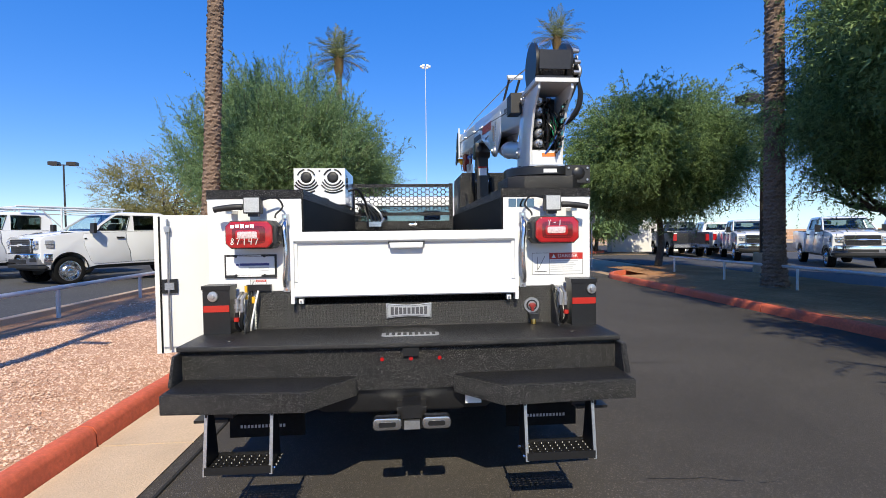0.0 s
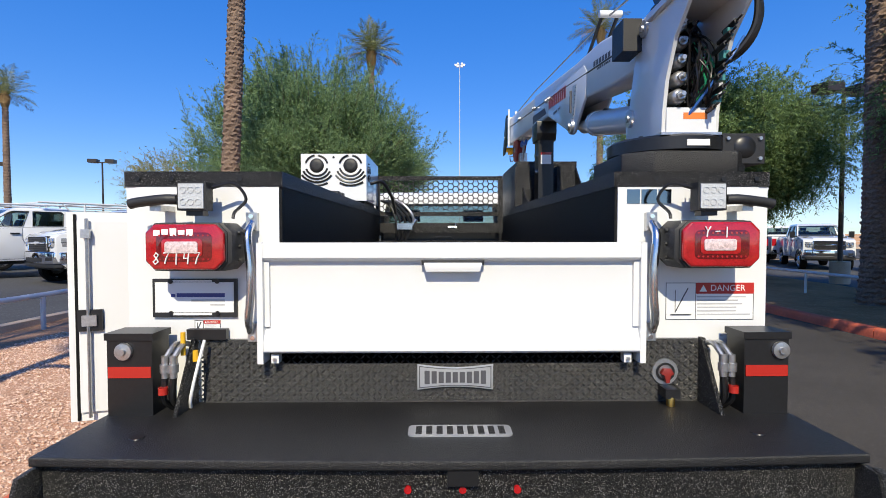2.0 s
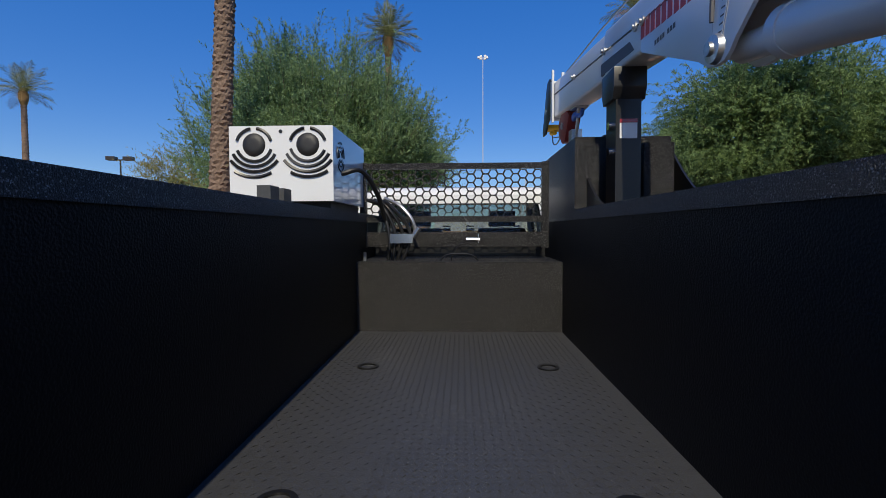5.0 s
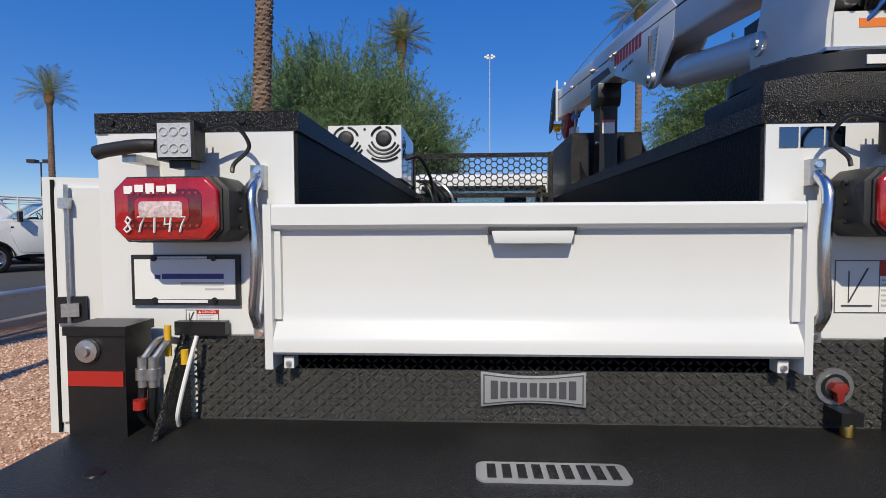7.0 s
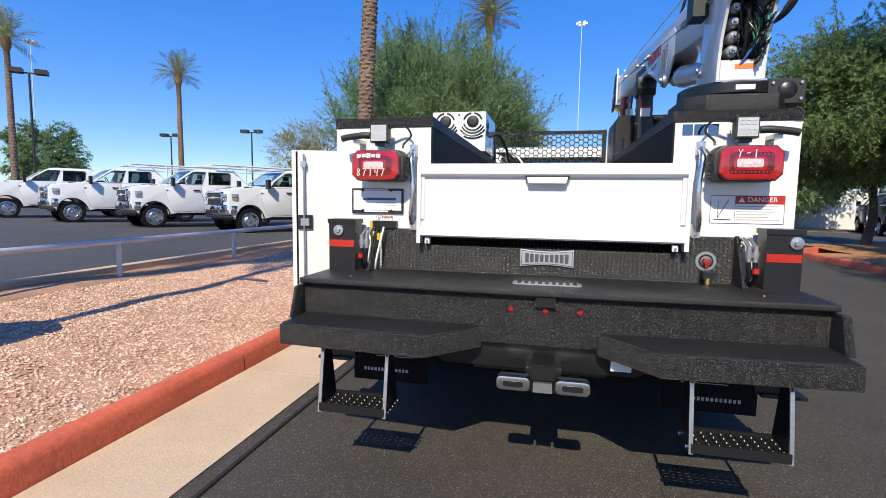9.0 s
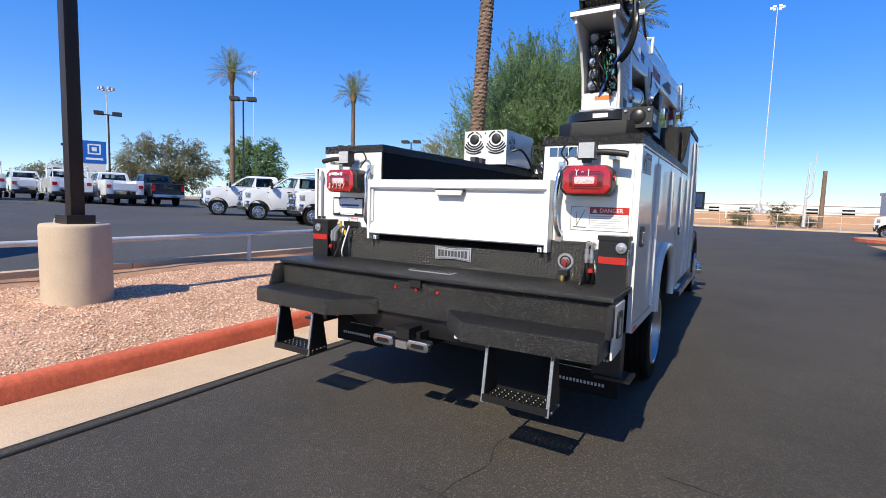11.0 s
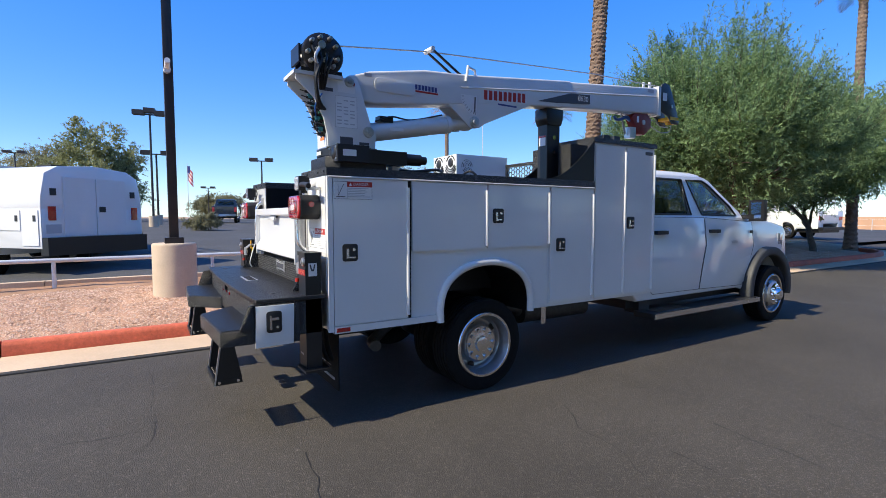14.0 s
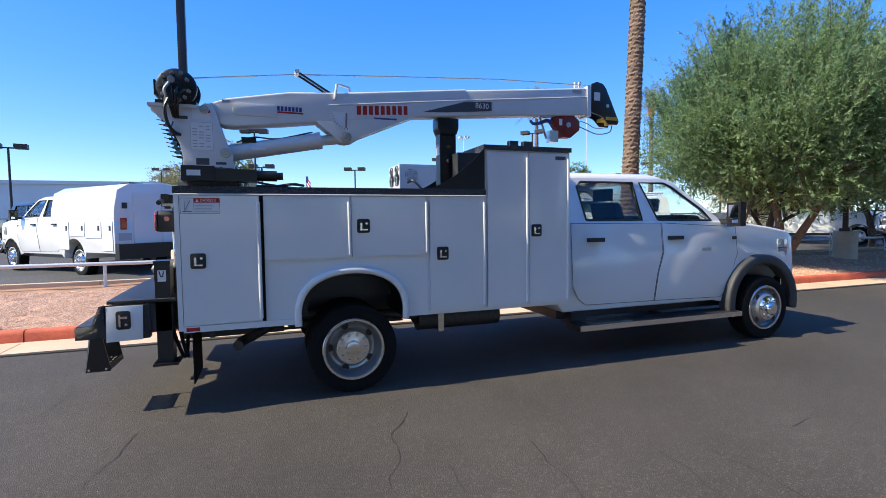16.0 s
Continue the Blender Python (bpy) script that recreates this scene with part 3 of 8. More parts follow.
# ---- wheels ----
def wheel(parent, x, y, z, r, width, out, dished, rim_r=0.27, steel=STEEL, fine=False):
    """A wheel whose outer face looks along out (+1 or -1 in x); dished: the sunk face of a dual rear wheel."""
    w = part("wheel", cyl(bmn(), (x - out * width * 0.7, y, z), (x - out * 0.155, y, z), rim_r * 0.6, n=20), BLACK, parent)
    hw = width / 2
    prof = [(rim_r, -hw * 0.86), (rim_r + 0.02, -hw), (r - 0.05, -hw), (r - 0.012, -hw * 0.8)]
    for g in range(5):
        a = -hw * 0.75 + g * hw * 0.375
        prof += [(r, a - hw * 0.13), (r, a + hw * 0.11), (r - 0.012, a + hw * 0.13), (r - 0.012, a + hw * 0.2)]
    prof += [(r - 0.05, hw), (rim_r + 0.02, hw), (rim_r, hw * 0.86), (rim_r, -hw * 0.86)]
    part("tyre", lathe(bmn(), [(a, h * out) for a, h in prof], 48, "x", (x - out * hw, y, z)), RUBBER, w, smooth=50)
    if dished:
        prof = [(rim_r + 0.012, -0.012), (rim_r + 0.012, 0.004), (rim_r - 0.012, 0.006), (rim_r - 0.02, -0.01), (rim_r - 0.035, -0.10), (rim_r - 0.06, -0.13), (0.19, -0.135), (0.17, -0.12), (0.165, -0.085), (0.155, -0.075), (0, -0.075)]
        hub = [(0.0, -0.030), (0.045, -0.030), (0.062, -0.034), (0.070, -0.050), (0.098, -0.054), (0.150, -0.058), (0.156, -0.066), (0.158, -0.090)]
        bolt, hz = 0.124, -0.060
    else:
        prof = [(rim_r + 0.012, -0.012), (rim_r + 0.012, 0.004), (rim_r - 0.012, 0.006), (rim_r - 0.025, -0.03), (rim_r - 0.05, -0.05), (0.2, -0.01), (0.155, 0.035), (0.145, 0.035), (0, 0.035)]
        hub = [(0.0, 0.12), (0.06, 0.118), (0.078, 0.10), (0.085, 0.06), (0.12, 0.045), (0.148, 0.036)]
        bolt, hz = 0.112, 0.042
        if not fine:
            hub = [(0.0, 0.05), (0.05, 0.048), (0.065, 0.036)]
    if fine:
        part("rim_lip", lathe(bmn(), [(a, h * out) for a, h in [(rim_r - 0.014, 0.002), (rim_r - 0.010, 0.009), (rim_r + 0.008, 0.009), (rim_r + 0.014, 0.002), (rim_r - 0.014, 0.002)]], 48, "x", (x, y, z)), ALU, w, "bright polished rim lip")
    rim = part("rim", lathe(bmn(), [(a, h * out) for a, h in prof], 48, "x", (x, y, z)), steel, w, smooth=30)
    part("hub", lathe(bmn(), [(a, h * out) for a, h in hub], 32, "x", (x, y, z)), CHROME if not dished else ALU, w)
    bm = bmn()
    for k in range(10 if dished else 8):
        a = 2 * math.pi * k / (10 if dished else 8)
        c = Vector((x + out * hz, y + bolt * math.cos(a), z + bolt * math.sin(a)))
        cyl(bm, c, c + Vector((out * 0.026, 0, 0)), 0.021, 0.014, n=10)
    parts("lug_nut", bm, ALU if dished else CHROME, w)
    bm = bmn()
    for k in range(5 if dished else 4):
        a = 2 * math.pi * (k + 0.5) / (5 if dished else 4)
        rr, hh = (0.205, -0.128) if dished else (0.195, 0.0)
        c = Vector((x + out * hh, y + rr * math.cos(a), z + rr * math.sin(a)))
        cyl(bm, c, c + Vector((out * 0.006, 0, 0)), 0.034, n=14)
    (parts if fine else part)("hand_hole", bm, BLACK, w)
    return w


# ---- pickup cab, shared by the service truck and the parked pickups ----
def arc(cy, cz, r, a0, a1, n=14, sx=1.0):
    return [(cy + sx * r * math.cos(radians(a0 + (a1 - a0) * k / n)), cz + r * math.sin(radians(a0 + (a1 - a0) * k / n))) for k in range(n + 1)]


def hull(bm, outline, hw, bev, shape):
    """A side outline (y, z) pushed across the car, then drawn in by shape(x, y, z)."""
    prism(bm, outline, "x", -hw, hw, bev, 3, 0.5)
    for v in bm.verts:
        v.co.x *= shape(v.co.y, v.co.z)
    return bm


def crew_cab(t, paint, wheel_z, flares, arch_r, mirrors=True, interior=True):
    """Cab and nose in a frame whose y = 0 is the front axle, nose at +0.95, rear of cab at -2.98. Added to the thing t."""
    def pinch(y, z):
        s = 1.0
        if y > 0.35:
            s -= 0.10 * ((y - 0.35) / 0.6) ** 2
        if z > 1.05:
            s -= 0.05 * (z - 1.05) / 0.45
        if z < 0.75:
            s -= 0.03 * (0.75 - z) / 0.25
        return s
    front = arc(0.02, wheel_z + 0.06, arch_r, 0, 180, 16)
    low = [(0.62, 0.62), (0.5, 0.52)] if not flares else [(0.60, 0.62)]
    outline = [(0.69, 1.29), (0.70, 0.80), (0.66, 0.66)] + low + front + [(-0.72, 0.52), (-2.90, 0.52), (-2.98, 0.60), (-2.98, 1.53), (-0.60, 1.52), (-0.3, 1.50), (0.25, 1.43), (0.60, 1.37)]
    cab = part("cab_body", hull(bmn(), outline, 1.0, 0.03, pinch), paint, t, smooth=45)
    # hood bulge and cowl
    bm = bmn()
    prism(bm, [(-0.55, 1.535), (-0.1, 1.52), (0.50, 1.43), (0.63, 1.34), (0.3, 1.25), (-0.55, 1.35)], "x", -0.55, 0.55, 0.03, 2, 0.3)
    part("hood", bm, paint, cab)
    # greenhouse: roof panel, side frames with window openings, glass
    bm = bmn()
    rings = []
    for z, hw, y0, y1 in ((2.025, 0.792, -2.90, -1.31), (2.06, 0.782, -2.885, -1.37), (2.095, 0.72, -2.82, -1.50), (2.112, 0.58, -2.68, -1.66)):
        o = rounded(-hw, hw, y0, y1, 0.09, 4)
        rings.append([bm.verts.new((a, b, z)) for a, b in o])
    n = len(rings[0])
    for a, b in zip(rings, rings[1:]):
        for i in range(n):
            j = (i + 1) % n
            bm.faces.new((a[i], a[j], b[j], b[i]))
    bm.faces.new(rings[-1])
    bm.faces.new(rings[0][::-1])
    part("roof", bm, paint, cab, smooth=50)

    def side_x(z):
        return 0.94 - (z - 1.50) * 0.279

    def holed(loops, at, push):
        """A panel bounded by the first loop, with the others as openings, pushed inward."""
        bm = bmn()
        es = []
        for lp in loops:
            vs = [bm.verts.new(at(p)) for p in lp]
            es += [bm.edges.new((vs[i], vs[(i + 1) % len(vs)])) for i in range(len(vs))]
        bmesh.ops.triangle_fill(bm, use_beauty=True, edges=es)
        r = bmesh.ops.extrude_face_region(bm, geom=bm.faces[:])
        bmesh.ops.translate(bm, vec=push, verts=[v for v in r["geom"] if isinstance(v, bmesh.types.BMVert)])
        return bm

    def pane(pts, at, push):
        bm = bmn()
        f = bm.faces.new([bm.verts.new(at(p)) for p in pts])
        r = bmesh.ops.extrude_face_region(bm, geom=[f])
        bmesh.ops.translate(bm, vec=push, verts=[v for v in r["geom"] if isinstance(v, bmesh.types.BMVert)])
        return bm

    rear_w = [(-2.58, 1.545), (-1.80, 1.54), (-1.85, 1.985), (-2.58, 1.985), (-2.64, 1.93)]
    front_w = [(-1.57, 1.54), (-0.74, 1.525), (-0.86, 1.66), (-1.28, 1.945), (-1.38, 1.985), (-1.75, 1.985)]
    outer = [(-2.97, 1.50), (-2.94, 1.80), (-2.89, 2.03), (-1.36, 2.035), (-1.24, 2.0), (-0.64, 1.57), (-0.58, 1.50)]
    for s in (-1, 1):
        def at(p):
            return (s * side_x(p[1]), p[0], p[1])
        part("side_frame", holed([outer, rear_w, front_w], at, (-s * 0.05, 0, 0)), paint, cab, smooth=25)
        for name, pts, g in (("rear_side_window", rear_w, WINDOW), ("front_side_window", front_w, PANE)):
            part(name, pane(pts, lambda p: (s * (side_x(p[1]) - 0.016), p[0], p[1]), (-s * 0.004, 0, 0)), g, cab)
            rim = [at(p) for p in pts]
            part("window_seal", tube(bmn(), [Vector(q) for q in rim] + [Vector(rim[0])], 0.013, 6), PLASTIC, cab)
        for name, pts in (("rear_door", [(-2.72, 0.66), (-2.62, 0.59), (-1.665, 0.58), (-1.63, 0.9), (-1.545, 1.15), (-1.545, 1.5), (-2.80, 1.51), (-2.80, 0.8)]),
                          ("front_door", [(-1.65, 0.58), (-0.62, 0.56), (-0.53, 0.64), (-0.36, 1.1), (-0.36, 1.44), (-1.53, 1.50), (-1.53, 1.15), (-1.615, 0.9)])):
            bm = bmn()
            prism(bm, pts, "x", s * 0.97, s * 1.006, 0.012, 2)
            for v in bm.verts:
                v.co.x *= pinch(v.co.y, v.co.z)
            d = part(name, bm, paint, t)
            edge = [(s * 1.0035 * pinch(y, z), y, z) for y, z in pts]
            part("door_gap", tube(bmn(), edge + edge[:1], 0.003, 5), FLARE, d)
            y0 = -2.60 if name == "rear_door" else -1.46
            bm = box(bmn(), s * 0.965, s * 1.018, y0, y0 + 0.21, 1.30, 1.345, 0.012)
            part("door_handle", bm, PLASTIC, d)
        if mirrors:
            m = part("mirror", box(bmn(), s * 1.03 if s > 0 else -1.22, s * 1.22 if s > 0 else -1.03, -0.59, -0.50, 1.45, 1.74, 0.03, 3), BLACK, t)
            bm = box(bmn(), min(s * 0.9, s * 1.1), max(s * 0.9, s * 1.1), -0.60, -0.53, 1.48, 1.54, 0.015)
            part("mirror_arm", bm, BLACK, m)
            part("mirror_glass", prism(bmn(), [(-0.593, 1.49), (-0.598, 1.71), (-0.588, 1.71), (-0.588, 1.49)], "x", s * 1.06, s * 1.19), CHROME, m)
        if flares:
            o = arc(0.02, wheel_z + 0.06, arch_r + 0.11, -12, 192, 22) + arc(0.02, wheel_z + 0.06, arch_r - 0.012, 192, -12, 22)
            bm = prism(bmn(), o, "x", s * 0.93, s * 1.09, 0.03, 3, 0.6)
            part("fender_flare", bm, FLARE, t, "grey-black plastic fender flare")
        wrap = [(s * a, b) for a, b in ((0.60, 0.742), (0.80, 0.735), (0.92, 0.67), (0.972, 0.54), (0.982, 0.38), (0.94, 0.38), (0.60, 0.60))]
        hl = part("headlight", prism(bmn(), wrap, "z", 1.04, 1.265, 0.014, 2), HEADLAMP, t, "clear wrap-round headlight")
        for a, z in ((0.69, 1.19), (0.82, 1.19), (0.74, 1.10)):
            part("lamp_cup", lathe(bmn(), [(0.0, 0.012), (0.025, 0.010), (0.047, 0.016), (0.052, 0.0)], 16, "y", (s * a, 0.738 - 0.02 * (a > 0.8), z)), CHROME, hl)
        part("lamp_brow", prism(bmn(), [(q * 1.004, r_ + 0.004) for q, r_ in wrap], "z", 1.145, 1.157), PLASTIC, hl)
        part("hood_vent", box(bmn(), min(s * 0.66, s * 0.80), max(s * 0.66, s * 0.80), -0.16, 0.06, 1.462, 1.492, 0.008), PLASTIC, cab, "black vent slot in the hood")
        part("fender_mark", box(bmn(), min(s * 0.96, s * 0.992), max(s * 0.96, s * 0.992), -0.43, -0.37, 1.28, 1.32, 0.004), BLACK, cab)
        if not flares:
            part("arch_lip", tube(bmn(), [(s * 0.992, y, z) for y, z in front], 0.016, 6), BLACK, t)
    part("windscreen", pane([(-0.89, 1.51), (0.89, 1.51), (0.75, 2.03), (-0.75, 2.03)], lambda p: (p[0], -0.61 - (p[1] - 1.51) * 1.36, p[1]), (0, 0, -0.006)), PANE, cab)
    part("rear_frame", holed([[(-0.93, 1.50), (0.93, 1.50), (0.79, 2.03), (-0.79, 2.03)], [(-0.72, 1.58), (0.72, 1.58), (0.64, 1.96), (-0.64, 1.96)]], lambda p: (p[0], -2.97 + (p[1] - 1.5) * 0.14, p[1]), (0, 0.04, 0)), paint, cab, smooth=25)
    part("rear_window", pane([(-0.72, 1.58), (0.72, 1.58), (0.64, 1.96), (-0.64, 1.96)], lambda p: (p[0], -2.955 + (p[1] - 1.5) * 0.14, p[1]), (0, 0.004, 0)), WINDOW, cab)
    part("cabin_trim", box(bmn(), -0.86, 0.86, -2.9, -0.78, 1.49, 1.536), CABIN, cab)
    part("dashboard", prism(bmn(), [(-0.80, 1.53), (-1.05, 1.53), (-1.02, 1.60), (-0.84, 1.585)], "x", -0.84, 0.84, 0.02), CABIN, cab)
    for sx in (-0.42, 0.42):
        part("front_seat", prism(bmn(), [(-1.95, 1.53), (-1.80, 1.53), (-1.90, 1.76), (-2.0, 1.76)], "x", sx - 0.24, sx + 0.24, 0.03), CABIN, cab)
        part("headrest", box(bmn(), sx - 0.13, sx + 0.13, -2.02, -1.92, 1.78, 1.93, 0.03), CABIN, cab)
    part("rear_seat", prism(bmn(), [(-2.85, 1.53), (-2.68, 1.53), (-2.76, 1.72), (-2.86, 1.72)], "x", -0.7, 0.7, 0.03), CABIN, cab)
    part("steering_wheel", tube(bmn(), [(-0.42 + 0.17 * math.cos(a), -1.20 + 0.06 * math.sin(a), 1.58 + 0.15 * math.sin(a)) for a in np.linspace(0, 2 * math.pi, 20)], 0.014, 6), CABIN, cab)
    # grille and bumper
    g = part("grille", box(bmn(), -0.585, 0.585, 0.63, 0.748, 0.90, 1.315, 0.04, 3), PLASTIC, t, "black grille with a chrome surround")
    for k in range(6):
        part("grille_slat", box(bmn(), -0.53, 0.53, 0.742, 0.756, 0.945 + k * 0.058, 0.965 + k * 0.058, 0.004), BLACK, g)
    for k in range(9):
        part("grille_rib", box(bmn(), -0.51 + k * 0.1275 - 0.006, -0.51 + k * 0.1275 + 0.006, 0.744, 0.754, 0.93, 1.27), BLACK, g)
    o = rounded(-0.575, 0.575, 0.915, 1.305, 0.06)
    part("grille_surround", tube(bmn(), [Vector((a, 0.752, b)) for a, b in o + o[:1]], 0.017, 6), CHROME, g)
    part("grille_bar", prism(bmn(), [(-0.56, 1.15), (-0.16, 1.15), (-0.13, 1.175), (0.13, 1.175), (0.16, 1.15), (0.56, 1.15), (0.56, 1.11), (0.14, 1.11), (0.11, 1.09), (-0.11, 1.09), (-0.14, 1.11), (-0.56, 1.11)], "y", 0.755, 0.772, 0.004), CHROME, g)
    plan = [(-1.0, 0.42), (-0.985, 0.60), (-0.90, 0.74), (-0.62, 0.835), (0.62, 0.835), (0.90, 0.74), (0.985, 0.60), (1.0, 0.42), (0.90, 0.42), (0.80, 0.60), (-0.80, 0.60), (-0.90, 0.42)]
    b = part("front_bumper", prism(bmn(), plan, "z", 0.60, 0.90, 0.025, 3), CHROME, t, "deep chrome front bumper")
    part("bumper_lip", prism(bmn(), [(q * 0.97, r_ - 0.02) for q, r_ in plan], "z", 0.50, 0.605, 0.01), PLASTIC, b)
    part("bumper_air_intake", box(bmn(), -0.48, 0.48, 0.825, 0.845, 0.64, 0.75, 0.01), PLASTIC, b)
    part("bumper_top_pad", prism(bmn(), [(q * 0.94, r_ - 0.02) for q, r_ in plan], "z", 0.897, 0.915), PLASTIC, b)
    for s in (-1, 1):
        fg = part("fog_lamp", prism(bmn(), [(s * 0.66, 0.826), (s * 0.86, 0.762), (s * 0.86, 0.745), (s * 0.66, 0.81)], "z", 0.685, 0.775, 0.004), PLASTIC, b)
        part("fog_lens", prism(bmn(), [(s * 0.70, 0.819), (s * 0.82, 0.781), (s * 0.82, 0.765), (s * 0.70, 0.80)], "z", 0.70, 0.76), HEADLAMP, fg)
    if interior:
        part("dark_underbody", box(bmn(), -0.82, 0.82, -2.9, 0.55, 0.42, 0.75, 0.02), BLACK, t)


# ---- the service truck ----
TX, TY = 0.09, 3.42
truck = thing("service_truck", "white crew-cab service truck with utility body and black bumper", "truck", (TX, TY, 0))
W, FRONT_AXLE, REAR_AXLE = 1.24, 6.66, 1.40
cab_holder = thing("cab", "white crew cab", "cab")
crew_cab(cab_holder, WHITE_CAB, 0.41, True, 0.50)
for o in list(cab_holder.children):
    o.parent = truck
    for v in o.data.vertices:
        v.co.y += FRONT_AXLE
    for c in o.children:
        for v in c.data.vertices:
            v.co.y += FRONT_AXLE
bpy.data.objects.remove(cab_holder)
for s in (-1, 1):
    wheel(truck, s * 1.10, FRONT_AXLE + 0.02, 0.40, 0.40, 0.24, s, False, fine=True)
    wheel(truck, s * 1.20, REAR_AXLE, 0.40, 0.40, 0.24, s, True, fine=True)
    wheel(truck, s * 0.87, REAR_AXLE, 0.40, 0.40, 0.24, s, True, fine=True)
bm = box(bmn(), -0.46, -0.38, -0.3, 6.9, 0.56, 0.78, 0.01)
box(bm, 0.38, 0.46, -0.3, 6.9, 0.56, 0.78, 0.01)
for y in (0.2, 2.2, 3.4, 5.0):
    box(bm, -0.4, 0.4, y, y + 0.1, 0.6, 0.72)
part("chassis_frame", bm, BLACK, truck)
bm = cyl(bmn(), (-0.75, REAR_AXLE, 0.41), (0.75, REAR_AXLE, 0.41), 0.075, n=14)
lathe(bm, [(0, -0.2), (0.12, -0.17), (0.19, -0.05), (0.19, 0.05), (0.12, 0.17), (0, 0.2)], 20, "y", (0, REAR_AXLE, 0.43))
part("rear_axle", bm, BLACK, truck)
# unseen tank, springs, shaft, beam and slab, added to block light underneath
ft = part("fuel_tank", box(bmn(), -0.36, 0.36, -0.12, 0.82, 0.44, 0.76, 0.05, 3), BLACK, truck, "black tank box added between the frame rails to block light")
for y in (0.12, 0.58):
    part("tank_strap", box(bmn(), -0.366, 0.366, y, y + 0.05, 0.434, 0.766, 0.05, 3), MUFFLER, ft)
bm = bmn()
for sx in (-0.55, 0.55):
    for k in range(5):
        box(bm, sx - 0.035, sx + 0.035, REAR_AXLE - 0.62 + k * 0.07, REAR_AXLE + 0.62 - k * 0.07, 0.50 + k * 0.016, 0.514 + k * 0.016, 0.003)
parts("leaf_spring", bm, BLACK, truck)
part("drive_shaft", cyl(bmn(), (0, 1.5, 0.45), (0, 5.2, 0.55), 0.05, n=14), BLACK, truck)
part("cross_beam", box(bmn(), -0.95, 0.95, 0.95, 1.02, 0.70, 0.98, 0.01), BLACK, truck)
part("body_underside", box(bmn(), -0.66, 0.66, 0.02, 3.6, 0.80, 1.015, 0.01), BLACK, truck, "black slab added under the load bed to block light")
part("front_axle", cyl(bmn(), (-0.85, FRONT_AXLE, 0.41), (0.85, FRONT_AXLE, 0.41), 0.06, n=12), BLACK, truck)
tank = part("exhaust_muffler", cyl(bmn(), (0.82, 2.1, 0.55), (0.82, 3.0, 0.55), 0.11, n=20), MUFFLER, truck, "dull steel muffler under the body")
part("clamp", box(bmn(), 0.70, 0.94, 2.3, 2.36, 0.43, 0.67, 0.004), ALU, tank)
part("exhaust_pipe", tube(bmn(), curve_pts([(0.82, 2.1, 0.55), (0.85, 1.95, 0.62), (0.7, 1.0, 0.66), (0.9, 0.5, 0.52), (1.08, 0.42, 0.5)]), 0.045, 12), MUFFLER, truck)
for s in (-1, 1):
    x0, x1 = sorted((s * 0.86, s * 1.14))
    sb = part("running_board", prism(bmn(), [(x0, 0.33), (x1, 0.33), (x1 + 0.01, 0.35), (x1, 0.395), (x0, 0.395)], "y", 3.86, 6.22, 0.008), PLASTIC, truck)
    e0, e1 = sorted((s * 1.135, s * 1.152))
    part("board_trim", box(bmn(), e0, e1, 3.86, 6.22, 0.335, 0.395, 0.004), ALU, sb, "bright metal edge strip")
    part("tread_strip", box(bmn(), x0 + 0.05, x1 - 0.04, 4.0, 4.6, 0.395, 0.402, 0.002), ALU, sb)
    part("bracket", box(bmn(), min(s * 0.7, s * 0.9), max(s * 0.7, s * 0.9), 3.9, 4.1, 0.36, 0.5, 0.01), BLACK, sb)
    mf = part("mudflap", box(bmn(), min(s * 0.68, s * 1.17), max(s * 0.68, s * 1.17), 0.08, 0.09, 0.23, 0.68, 0.003), RUBBER, truck, "black rubber mudflap with pale lettering bars")
    bm = bmn()
    for k in range(13):
        x = min(s * 0.80, s * 1.10) + 0.023 * k
        box(bm, x, x + 0.014, 0.0775, 0.079, 0.292, 0.312)
    box(bm, min(s * 0.78, s * 1.02), max(s * 0.78, s * 1.02), 0.0775, 0.079, 0.39, 0.393)
    parts("lettering_bar", bm, INK_GREY, mf)

